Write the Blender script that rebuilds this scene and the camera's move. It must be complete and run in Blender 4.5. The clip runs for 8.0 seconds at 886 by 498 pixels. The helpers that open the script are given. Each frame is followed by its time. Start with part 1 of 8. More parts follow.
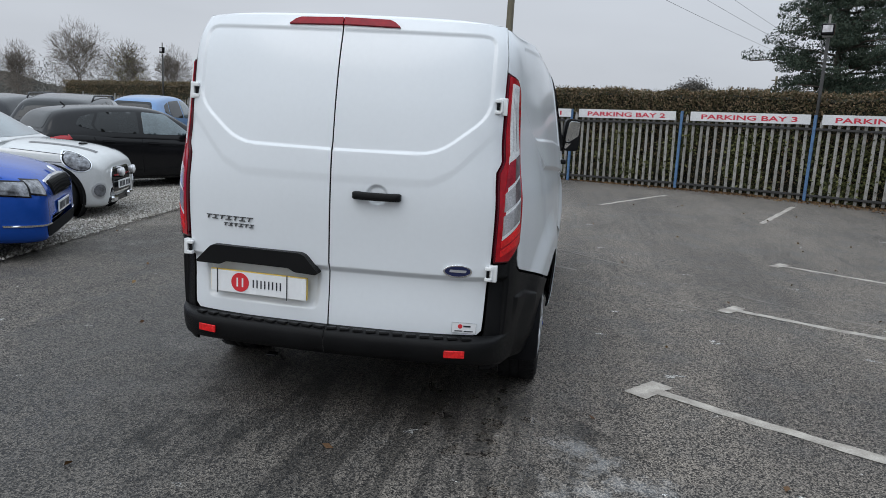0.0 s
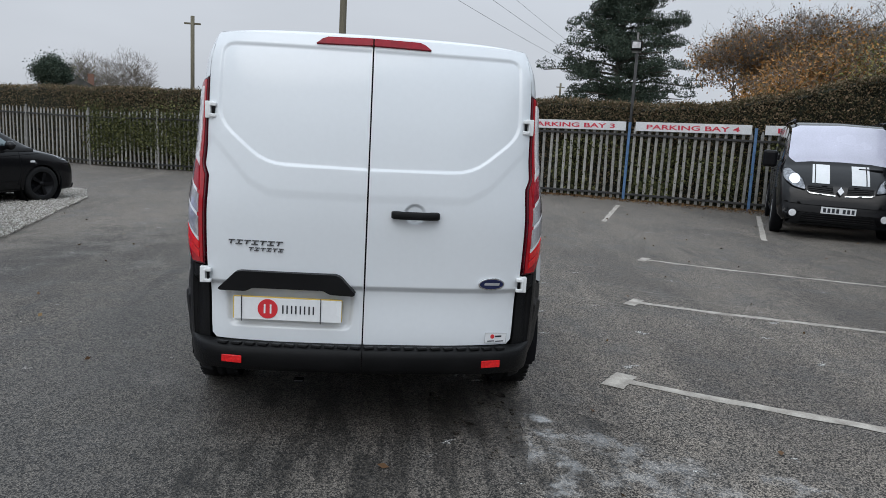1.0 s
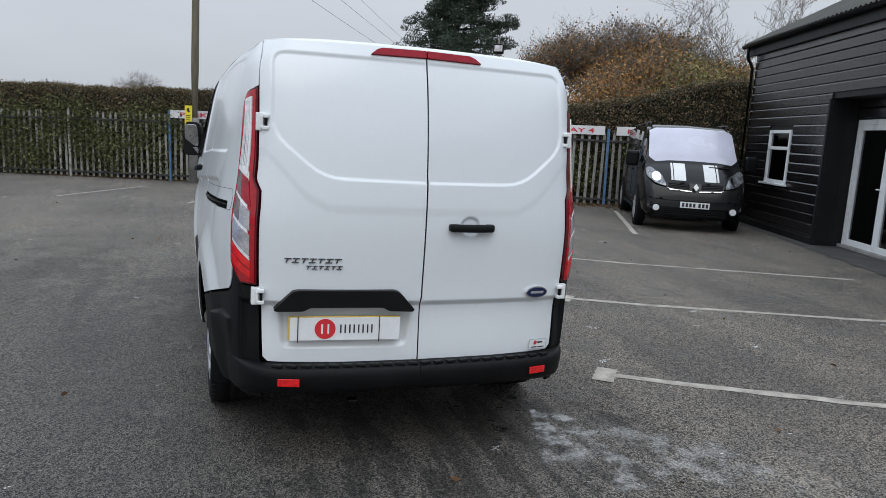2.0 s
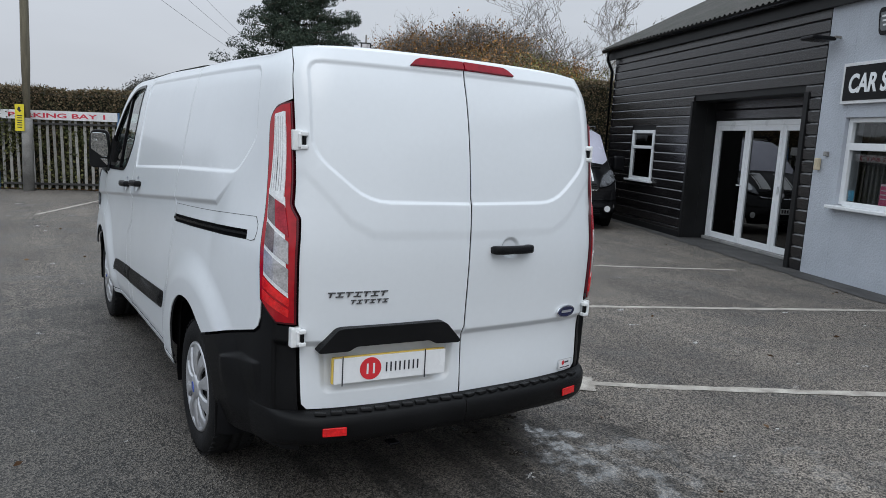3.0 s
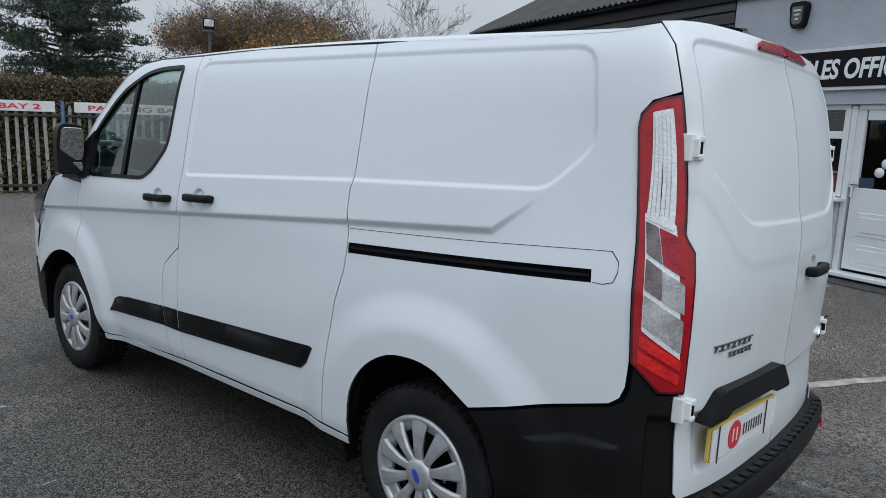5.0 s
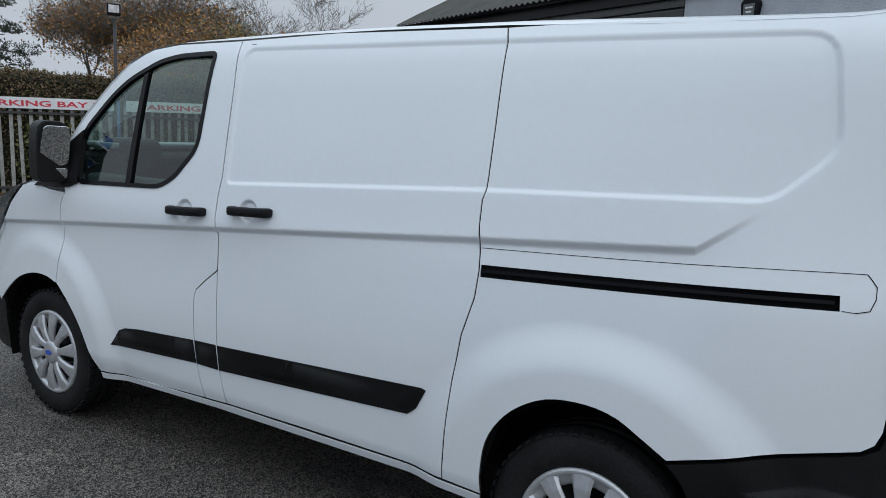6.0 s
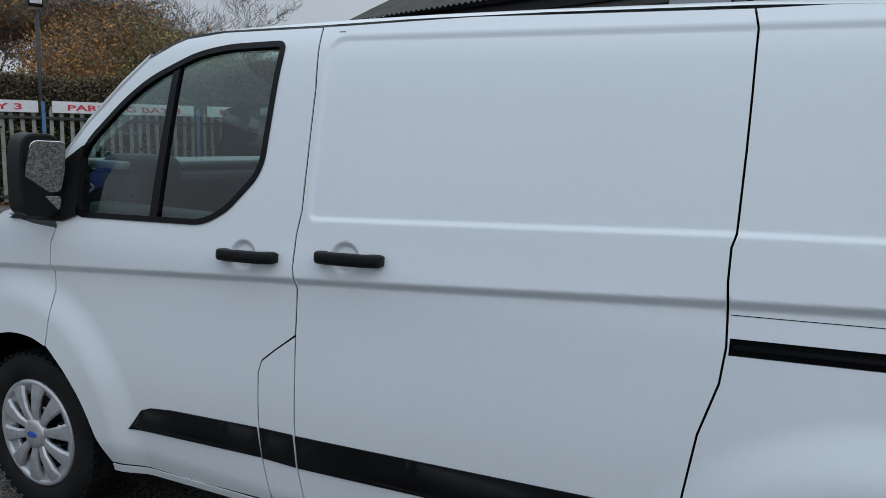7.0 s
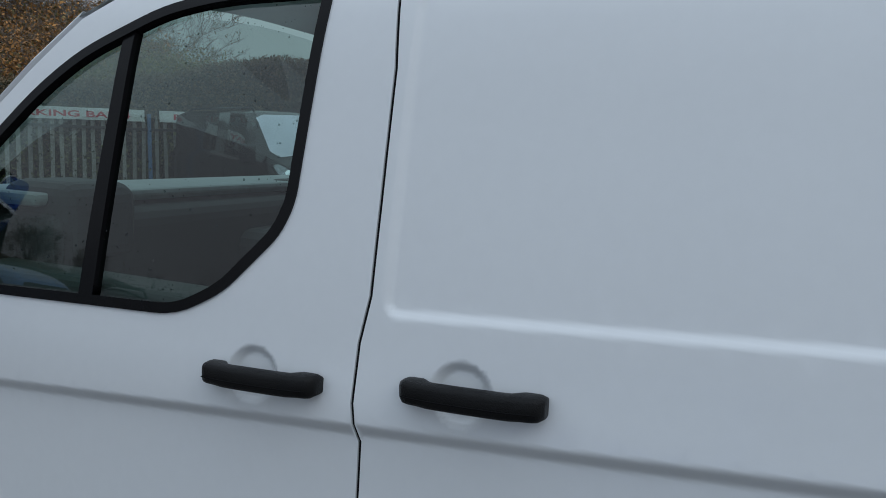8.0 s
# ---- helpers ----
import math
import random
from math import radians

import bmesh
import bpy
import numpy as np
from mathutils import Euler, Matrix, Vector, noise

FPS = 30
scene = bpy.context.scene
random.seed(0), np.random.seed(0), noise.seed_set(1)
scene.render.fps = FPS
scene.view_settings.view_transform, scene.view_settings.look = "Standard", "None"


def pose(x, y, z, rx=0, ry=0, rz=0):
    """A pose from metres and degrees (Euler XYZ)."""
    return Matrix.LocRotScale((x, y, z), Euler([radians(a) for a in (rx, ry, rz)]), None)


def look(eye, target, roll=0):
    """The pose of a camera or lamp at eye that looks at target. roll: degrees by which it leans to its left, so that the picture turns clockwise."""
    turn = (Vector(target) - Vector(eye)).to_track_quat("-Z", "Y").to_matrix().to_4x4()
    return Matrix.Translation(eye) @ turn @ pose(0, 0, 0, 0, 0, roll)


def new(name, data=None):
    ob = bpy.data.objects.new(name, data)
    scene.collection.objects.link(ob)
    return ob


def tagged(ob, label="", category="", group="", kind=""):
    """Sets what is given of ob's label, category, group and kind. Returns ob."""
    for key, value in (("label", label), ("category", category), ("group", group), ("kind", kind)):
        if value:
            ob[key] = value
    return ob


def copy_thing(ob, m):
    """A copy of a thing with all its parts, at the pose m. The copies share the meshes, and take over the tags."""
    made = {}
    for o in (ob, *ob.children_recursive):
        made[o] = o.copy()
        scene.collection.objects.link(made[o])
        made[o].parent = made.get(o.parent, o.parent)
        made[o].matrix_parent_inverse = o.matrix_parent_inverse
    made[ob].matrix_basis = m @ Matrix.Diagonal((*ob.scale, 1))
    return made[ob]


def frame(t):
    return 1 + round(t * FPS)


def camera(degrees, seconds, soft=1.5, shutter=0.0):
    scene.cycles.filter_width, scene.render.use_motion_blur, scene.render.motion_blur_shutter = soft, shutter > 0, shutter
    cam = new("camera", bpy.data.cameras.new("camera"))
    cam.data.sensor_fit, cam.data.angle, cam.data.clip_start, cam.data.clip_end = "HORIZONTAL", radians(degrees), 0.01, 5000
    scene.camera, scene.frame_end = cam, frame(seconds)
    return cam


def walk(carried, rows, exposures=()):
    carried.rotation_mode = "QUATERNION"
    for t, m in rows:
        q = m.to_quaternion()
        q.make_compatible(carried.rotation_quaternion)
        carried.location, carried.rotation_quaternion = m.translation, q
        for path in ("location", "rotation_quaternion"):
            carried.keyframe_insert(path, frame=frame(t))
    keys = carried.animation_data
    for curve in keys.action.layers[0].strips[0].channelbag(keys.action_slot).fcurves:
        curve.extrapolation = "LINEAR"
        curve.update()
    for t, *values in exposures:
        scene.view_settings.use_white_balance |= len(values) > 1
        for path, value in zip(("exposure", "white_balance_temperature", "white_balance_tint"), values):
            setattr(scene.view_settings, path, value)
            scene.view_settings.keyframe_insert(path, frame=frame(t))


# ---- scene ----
cam = camera(62.6, 8.0, soft=0.8, shutter=0.0)
PATH = [
    (0, (1.075, -3.144, 1.526), (0.758, -1.205, 1.155), 3.3),
    (0.5, (0.549, -3.237, 1.535), (0.512, -1.268, 1.183), 3.4),
    (1, (-0.008, -3.293, 1.545), (0.207, -1.333, 1.213), 3.3),
    (2.5, (-1.45, -2.818, 1.575), (-0.577, -1.045, 1.269), 3.5),
    (3, (-1.768, -2.465, 1.593), (-0.705, -0.797, 1.296), 3.2),
    (3.5, (-2.101, -2.043, 1.59), (-0.885, -0.483, 1.292), 3.3),
    (4, (-2.343, -1.571, 1.578), (-1.014, -0.107, 1.282), 3.2),
    (4.5, (-2.597, -1.069, 1.56), (-1.177, 0.307, 1.262), 3.2),
    (5, (-2.786, -0.614, 1.564), (-1.284, 0.67, 1.253), 2.8),
    (5.2, (-2.842, -0.412, 1.584), (-1.306, 0.829, 1.267), 2.7),
    (6.3, (-2.941, 0.639, 1.538), (-1.229, 1.625, 1.23), 2.6),
    (6.5, (-2.89, 0.86, 1.555), (-1.157, 1.809, 1.247), 2.5),
    (7, (-2.679, 1.327, 1.573), (-0.908, 2.202, 1.265), 2.3),
    (7.5, (-2.296, 1.741, 1.566), (-0.498, 2.567, 1.269), 2.6),
    (8, (-1.922, 2.132, 1.578), (-0.097, 2.898, 1.296), 2.7),
]
walk(cam, [(t, look(eye, target, roll)) for t, eye, target, roll in PATH],
     exposures=[(0.0, 0.03, 6370, 10), (3.5, 0.03, 6350, 10), (4.5, -0.05, 6270, 9), (5.2, -0.13, 6210, 8), (6.5, -0.19, 6130, 8), (7.0, -0.31, 6110, 8), (7.5, -0.45, 6090, 8), (8.0, -0.51, 6090, 8)])

# ---- overcast daylight ----
world = bpy.data.worlds.new("overcast_sky")
scene.world = world
world.use_nodes = True
wn, wl = world.node_tree.nodes, world.node_tree.links
wn.clear()
w_sky = wn.new("ShaderNodeTexSky")
w_sky.sky_type, w_sky.sun_disc = "NISHITA", False
w_sky.sun_elevation, w_sky.sun_rotation = radians(38), radians(200)
w_sky.air_density, w_sky.dust_density = 1.0, 6.0
w_co = wn.new("ShaderNodeTexCoord")
w_sep = wn.new("ShaderNodeSeparateXYZ")
wl.new(w_co.outputs["Generated"], w_sep.inputs[0])
# an overcast sky is brighter towards the zenith than at the horizon
w_ramp = wn.new("ShaderNodeValToRGB")
w_ramp.color_ramp.interpolation = "EASE"
for pos, c in ((0.0, (0.54, 0.568, 0.61, 1)), (0.12, (0.565, 0.596, 0.642, 1)), (0.45, (0.92, 1.01, 1.10, 1)), (1.0, (1.42, 1.57, 1.73, 1))):
    e = w_ramp.color_ramp.elements.new(pos) if pos not in (0.0, 1.0) else w_ramp.color_ramp.elements[0 if pos == 0.0 else -1]
    e.position, e.color = pos, c
wl.new(w_sep.outputs["Z"], w_ramp.inputs[0])
w_noise = wn.new("ShaderNodeTexNoise")
w_noise.inputs["Scale"].default_value, w_noise.inputs["Detail"].default_value = 2.2, 4
w_map = wn.new("ShaderNodeMapping")
w_map.inputs["Scale"].default_value = (1, 1, 3.5)
wl.new(w_co.outputs["Generated"], w_map.inputs[0])
wl.new(w_map.outputs[0], w_noise.inputs["Vector"])
w_cl = wn.new("ShaderNodeMapRange")
w_cl.inputs["From Min"].default_value, w_cl.inputs["From Max"].default_value = 0.3, 0.7
w_cl.inputs["To Min"].default_value, w_cl.inputs["To Max"].default_value = 0.93, 1.07
wl.new(w_noise.outputs[0], w_cl.inputs["Value"])
w_mul = wn.new("ShaderNodeMix")
w_mul.data_type, w_mul.blend_type = "RGBA", "MULTIPLY"
w_mul.inputs[0].default_value = 1.0
wl.new(w_ramp.outputs[0], w_mul.inputs[6])
wl.new(w_cl.outputs[0], w_mul.inputs[7])
w_bg1, w_bg2 = wn.new("ShaderNodeBackground"), wn.new("ShaderNodeBackground")
wl.new(w_sky.outputs[0], w_bg1.inputs[0])
w_bg1.inputs[1].default_value = 0.006
wl.new(w_mul.outputs[2], w_bg2.inputs[0])
w_bg2.inputs[1].default_value = 1.0
w_add = wn.new("ShaderNodeAddShader")
w_out = wn.new("ShaderNodeOutputWorld")
wl.new(w_bg1.outputs[0], w_add.inputs[0])
wl.new(w_bg2.outputs[0], w_add.inputs[1])
wl.new(w_add.outputs[0], w_out.inputs[0])

sun = new("sun", bpy.data.lights.new("sun", "SUN"))
sun.data.energy, sun.data.angle, sun.data.color = 0.6, radians(40), (1.0, 0.97, 0.93)
sun.matrix_world = look((0, 0, 17), (5, 14, 0))

# ---- materials ----
def mat(name, base, rough=0.6, metal=0.0, vary=0.12, scale=6.0, bump=0.0, bump_scale=40.0, coat=0.0, spec=0.5, rnd=0.0, second=None, rough_vary=0.1, stretch=(1, 1, 1)):
    """A painted, plain or natural surface: base colour with large stains and fine grain, roughness that varies, and a fine relief."""
    m = bpy.data.materials.new(name)
    m.use_nodes = True
    nt, n, l = m.node_tree, m.node_tree.nodes, m.node_tree.links
    b = n["Principled BSDF"]
    b.inputs["Roughness"].default_value, b.inputs["Metallic"].default_value = rough, metal
    b.inputs["Coat Weight"].default_value, b.inputs["Coat Roughness"].default_value = coat, 0.06
    b.inputs["Specular IOR Level"].default_value = spec
    co = n.new("ShaderNodeTexCoord")
    mp = n.new("ShaderNodeMapping")
    mp.inputs["Scale"].default_value = stretch
    l.new(co.outputs["Object"], mp.inputs[0])
    big, fine = n.new("ShaderNodeTexNoise"), n.new("ShaderNodeTexNoise")
    big.inputs["Scale"].default_value, big.inputs["Detail"].default_value = scale, 5
    fine.inputs["Scale"].default_value, fine.inputs["Detail"].default_value = bump_scale, 3
    l.new(mp.outputs[0], big.inputs["Vector"])
    l.new(mp.outputs[0], fine.inputs["Vector"])
    dark = tuple(c * (1 - vary) for c in base) if second is None else second
    lite = tuple(min(1, c * (1 + vary)) for c in base) if second is None else base
    mix = n.new("ShaderNodeMix")
    mix.data_type = "RGBA"
    mix.inputs[6].default_value, mix.inputs[7].default_value = (*dark, 1), (*lite, 1)
    rg = n.new("ShaderNodeMapRange")
    rg.inputs["From Min"].default_value, rg.inputs["From Max"].default_value = 0.32, 0.68
    l.new(big.outputs[0], rg.inputs["Value"])
    l.new(rg.outputs[0], mix.inputs[0])
    out = mix.outputs[2]
    if vary or second:
        g = n.new("ShaderNodeMix")
        g.data_type, g.blend_type = "RGBA", "MULTIPLY"
        g.inputs[0].default_value = 1.0
        gr = n.new("ShaderNodeMapRange")
        gr.inputs["From Min"].default_value, gr.inputs["From Max"].default_value = 0.3, 0.7
        gr.inputs["To Min"].default_value, gr.inputs["To Max"].default_value = 1 - vary * 0.7, 1 + vary * 0.7
        l.new(fine.outputs[0], gr.inputs["Value"])
        l.new(out, g.inputs[6])
        l.new(gr.outputs[0], g.inputs[7])
        out = g.outputs[2]
    if rnd:
        oi, hv = n.new("ShaderNodeObjectInfo"), n.new("ShaderNodeHueSaturation")
        rr = n.new("ShaderNodeMapRange")
        rr.inputs["To Min"].default_value, rr.inputs["To Max"].default_value = 1 - rnd, 1 + rnd
        l.new(oi.outputs["Random"], rr.inputs["Value"])
        l.new(rr.outputs[0], hv.inputs["Value"])
        l.new(out, hv.inputs["Color"])
        out = hv.outputs[0]
    l.new(out, b.inputs["Base Color"])
    if rough_vary:
        rv = n.new("ShaderNodeMapRange")
        rv.inputs["To Min"].default_value, rv.inputs["To Max"].default_value = max(0.02, rough - rough_vary), min(1, rough + rough_vary)
        l.new(big.outputs[0], rv.inputs["Value"])
        l.new(rv.outputs[0], b.inputs["Roughness"])
    if bump:
        bp = n.new("ShaderNodeBump")
        bp.inputs["Strength"].default_value, bp.inputs["Distance"].default_value = bump, 0.01
        l.new(fine.outputs[0], bp.inputs["Height"])
        l.new(bp.outputs[0], b.inputs["Normal"])
    return m


def leaf_mat(name, a, b_, c_, rough=0.7):
    """Leaves or twigs whose colour changes from piece to piece."""
    m = bpy.data.materials.new(name)
    m.use_nodes = True
    n, l = m.node_tree.nodes, m.node_tree.links
    b = n["Principled BSDF"]
    b.inputs["Roughness"].default_value = rough
    b.inputs["Specular IOR Level"].default_value = 0.25
    geo, ramp = n.new("ShaderNodeNewGeometry"), n.new("ShaderNodeValToRGB")
    for pos, c in ((0.0, a), (0.5, b_), (1.0, c_)):
        e = ramp.color_ramp.elements.new(pos) if pos == 0.5 else ramp.color_ramp.elements[0 if pos == 0.0 else -1]
        e.position, e.color = pos, (*c, 1)
    l.new(geo.outputs["Random Per Island"], ramp.inputs[0])
    l.new(ramp.outputs[0], b.inputs["Base Color"])
    return m


def glass_mat(name, tint, gloss=1.0, rough=0.01, drops=0.0):
    """A single sheet of tinted glass: see-through, with reflections that grow at a slant."""
    m = bpy.data.materials.new(name)
    m.use_nodes = True
    n, l = m.node_tree.nodes, m.node_tree.links
    n.remove(n["Principled BSDF"])
    tr, gl, mx = n.new("ShaderNodeBsdfTransparent"), n.new("ShaderNodeBsdfGlossy"), n.new("ShaderNodeMixShader")
    tr.inputs[0].default_value = (*tint, 1)
    gl.inputs["Roughness"].default_value = rough
    gl.inputs[0].default_value = (gloss, gloss, gloss, 1)
    lw, pw, fr = n.new("ShaderNodeLayerWeight"), n.new("ShaderNodeMath"), n.new("ShaderNodeMapRange")
    lw.inputs["Blend"].default_value = 0.5
    pw.operation = "POWER"
    pw.inputs[1].default_value = 4.0
    l.new(lw.outputs["Facing"], pw.inputs[0])
    l.new(pw.outputs[0], fr.inputs["Value"])
    fr.inputs["To Min"].default_value, fr.inputs["To Max"].default_value = 0.07, 1.0
    if drops:
        co, vo, bp, rg = n.new("ShaderNodeTexCoord"), n.new("ShaderNodeTexVoronoi"), n.new("ShaderNodeBump"), n.new("ShaderNodeMapRange")
        vo.inputs["Scale"].default_value = 160
        l.new(co.outputs["Object"], vo.inputs["Vector"])
        rg.inputs["From Min"].default_value, rg.inputs["From Max"].default_value = 0.12, 0.3
        rg.inputs["To Min"].default_value, rg.inputs["To Max"].default_value = 1, 0
        l.new(vo.outputs["Distance"], rg.inputs["Value"])
        bp.inputs["Strength"].default_value, bp.inputs["Distance"].default_value = drops, 0.002
        l.new(rg.outputs[0], bp.inputs["Height"])
        l.new(bp.outputs[0], gl.inputs["Normal"])
    l.new(fr.outputs[0], mx.inputs[0])
    l.new(tr.outputs[0], mx.inputs[1])
    l.new(gl.outputs[0], mx.inputs[2])
    l.new(mx.outputs[0], n["Material Output"].inputs[0])
    return m


def tarmac_mat():
    """Old asphalt: grey aggregate, broad worn lanes, dark patches, damp streaks and a few pale scuffs."""
    m = bpy.data.materials.new("tarmac")
    m.use_nodes = True
    n, l = m.node_tree.nodes, m.node_tree.links
    b = n["Principled BSDF"]
    co = n.new("ShaderNodeTexCoord")

    def noise_tex(scale, detail=4, stretch=None, rot=0.0, rough=0.55):
        t = n.new("ShaderNodeTexNoise")
        t.inputs["Scale"].default_value, t.inputs["Detail"].default_value, t.inputs["Roughness"].default_value = scale, detail, rough
        if stretch:
            mp = n.new("ShaderNodeMapping")
            mp.inputs["Scale"].default_value, mp.inputs["Rotation"].default_value = stretch, (0, 0, rot)
            l.new(co.outputs["Object"], mp.inputs[0])
            l.new(mp.outputs[0], t.inputs["Vector"])
        else:
            l.new(co.outputs["Object"], t.inputs["Vector"])
        return t.outputs[0]

    def rng(src, a, b_, c, d):
        r = n.new("ShaderNodeMapRange")
        r.interpolation_type = "SMOOTHSTEP"
        for k, v in (("From Min", a), ("From Max", b_), ("To Min", c), ("To Max", d)):
            r.inputs[k].default_value = v
        l.new(src, r.inputs["Value"])
        return r.outputs[0]

    def mixc(kind, f, a, b_):
        x = n.new("ShaderNodeMix")
        x.data_type, x.blend_type = "RGBA", kind
        for i, v in ((0, f), (6, a), (7, b_)):
            if hasattr(v, "is_output"):
                l.new(v, x.inputs[i])
            else:
                x.inputs[i].default_value = v
        return x.outputs[2]

    big = noise_tex(0.3, 5)
    lanes = noise_tex(0.8, 6, (1.0, 0.14, 1), radians(-15), 0.6)
    drag = noise_tex(5.0, 5, (1.0, 0.10, 1), radians(-15), 0.6)
    mid = noise_tex(1.9, 7, rough=0.68)
    stone = n.new("ShaderNodeTexVoronoi")
    stone.inputs["Scale"].default_value = 135
    l.new(co.outputs["Object"], stone.inputs["Vector"])
    fine = noise_tex(240, 2)
    col = mixc("MIX", rng(big, 0.36, 0.64, 0, 1), (0.103, 0.091, 0.080, 1), (0.147, 0.130, 0.112, 1))
    col = mixc("MIX", rng(lanes, 0.42, 0.68, 0, 0.7), col, (0.178, 0.157, 0.134, 1))
    col = mixc("MIX", rng(drag, 0.50, 0.70, 0, 0.45), col, (0.072, 0.067, 0.062, 1))
    col = mixc("MIX", rng(mid, 0.44, 0.66, 0, 0.5), col, (0.058, 0.054, 0.051, 1))

    # darker, smoother ground about the van and towards one side of it
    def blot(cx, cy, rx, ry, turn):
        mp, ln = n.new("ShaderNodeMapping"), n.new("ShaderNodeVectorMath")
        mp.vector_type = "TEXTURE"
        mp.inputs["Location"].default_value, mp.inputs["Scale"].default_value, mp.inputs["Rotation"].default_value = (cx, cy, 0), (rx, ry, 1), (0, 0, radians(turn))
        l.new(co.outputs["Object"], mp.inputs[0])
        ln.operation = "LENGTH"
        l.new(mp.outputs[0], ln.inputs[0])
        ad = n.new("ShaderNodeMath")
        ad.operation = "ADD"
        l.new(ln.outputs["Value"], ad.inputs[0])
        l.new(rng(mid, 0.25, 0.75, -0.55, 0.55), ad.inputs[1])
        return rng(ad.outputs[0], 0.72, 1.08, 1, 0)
    darkened = blot(-0.5, 1.2, 1.7, 4.6, 0)
    darkened2 = blot(-2.6, 0.6, 2.4, 6.2, 6)
    col = mixc("MULTIPLY", darkened2, col, (0.70, 0.715, 0.73, 1))
    col = mixc("MULTIPLY", darkened, col, (0.72, 0.725, 0.73, 1))
    # dark wet streaks run out behind the van
    run = noise_tex(7.0, 7, (1.0, 0.13, 1), radians(-12), 0.68)
    drip = n.new("ShaderNodeMath")
    drip.operation = "MULTIPLY"
    l.new(blot(0.30, 0.05, 1.15, 0.95, 0), drip.inputs[0])
    l.new(rng(run, 0.47, 0.56, 0, 1), drip.inputs[1])
    col = mixc("MULTIPLY", drip.outputs[0], col, (0.48, 0.48, 0.48, 1))
    # pale mineral deposits and dried puddle rims
    scuff = noise_tex(4.2, 8, rough=0.72)
    col = mixc("MIX", rng(scuff, 0.63, 0.69, 0, 0.5), col, (0.26, 0.25, 0.235, 1))
    lime = noise_tex(3.1, 6, (1.0, 1.7, 1), radians(-30), 0.6)
    col = mixc("MIX", rng(lime, 0.675, 0.70, 0, 0.75), col, (0.40, 0.40, 0.39, 1))
    chips = n.new("ShaderNodeRGBToBW")
    l.new(stone.outputs["Color"], chips.inputs[0])
    col = mixc("MULTIPLY", 1.0, col, mixc("MIX", rng(chips.outputs[0], 0.25, 0.75, 0, 1), (0.20, 0.20, 0.21, 1), (1.92, 1.90, 1.86, 1)))
    clump = noise_tex(62, 4, rough=0.75)
    col = mixc("MULTIPLY", 1.0, col, mixc("MIX", rng(clump, 0.36, 0.64, 0, 1), (0.80, 0.80, 0.80, 1), (1.20, 1.20, 1.20, 1)))
    col = mixc("MULTIPLY", 1.0, col, mixc("MIX", rng(fine, 0.35, 0.65, 0, 1), (0.46, 0.46, 0.46, 1), (1.55, 1.55, 1.55, 1)))
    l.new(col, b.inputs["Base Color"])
    rgh = n.new("ShaderNodeMath")
    rgh.operation = "SUBTRACT"
    l.new(rng(mid, 0.45, 0.68, 0.85, 0.6), rgh.inputs[0])
    l.new(rng(darkened, 0, 1, 0, 0.22), rgh.inputs[1])
    # thin standing water near the offside rear corner
    pool = blot(0.75, 0.25, 0.28, 0.85, 12)
    pool2 = blot(1.45, -0.25, 1.1, 0.3, -32)
    film = n.new("ShaderNodeMath")
    film.operation = "MAXIMUM"
    l.new(pool, film.inputs[0])
    l.new(rng(pool2, 0, 1, 0, 0.75), film.inputs[1])
    wetness = n.new("ShaderNodeMath")
    wetness.operation = "MULTIPLY"
    l.new(film.outputs[0], wetness.inputs[0])
    l.new(rng(scuff, 0.46, 0.60, 0, 1), wetness.inputs[1])
    wr = n.new("ShaderNodeMix")
    l.new(wetness.outputs[0], wr.inputs[0])
    l.new(rgh.outputs[0], wr.inputs[2])
    wr.inputs[3].default_value = 0.12
    l.new(wr.outputs[0], b.inputs["Roughness"])
    b.inputs["Specular IOR Level"].default_value = 0.4
    # a film of water in the puddles
    l.new(wetness.outputs[0], b.inputs["Coat Weight"])
    b.inputs["Coat Roughness"].default_value = 0.04
    bp = n.new("ShaderNodeBump")
    bp.inputs["Distance"].default_value = 0.007
    l.new(rng(wetness.outputs[0], 0, 1, 1.0, 0.12), bp.inputs["Strength"])
    l.new(stone.outputs["Distance"], bp.inputs["Height"])
    l.new(bp.outputs[0], b.inputs["Normal"])
    return m


WHITE = mat("white_van_paint", (0.70, 0.727, 0.752), 0.24, vary=0.012, scale=1.5, coat=0.3, spec=0.5, rough_vary=0.05)
GAPSHADE = mat("painted_gap_shade", (0.03, 0.03, 0.032), 0.8, vary=0.1, spec=0.15)
DARKGAP = mat("shadow_gap", (0.008, 0.008, 0.009), 0.9, vary=0, spec=0.1)
PLASTIC = mat("black_grained_plastic", (0.008, 0.008, 0.0085), 0.42, spec=0.14, vary=0.25, scale=4, bump=0.25, bump_scale=420, rough_vary=0.12)
GLOSSBLK = mat("smooth_black_plastic", (0.006, 0.006, 0.007), 0.22, spec=0.15, vary=0.1)
RUBBER = mat("tyre_rubber", (0.013, 0.013, 0.0135), 0.7, spec=0.15, vary=0.3, scale=9, bump=0.3, bump_scale=90)
SILVER = mat("silver_wheel_paint", (0.47, 0.475, 0.49), 0.36, metal=0.5, vary=0.1, scale=14)
CHROME = mat("chrome", (0.75, 0.76, 0.78), 0.12, metal=1.0, vary=0.05)
MIRROR = mat("mirror_glass", (0.85, 0.87, 0.88), 0.02, metal=1.0, vary=0.0, rough_vary=0)
LAMPRED = mat("red_lamp_lens", (0.36, 0.003, 0.010), 0.12, vary=0.15, scale=30, coat=0.3, rough_vary=0.03)
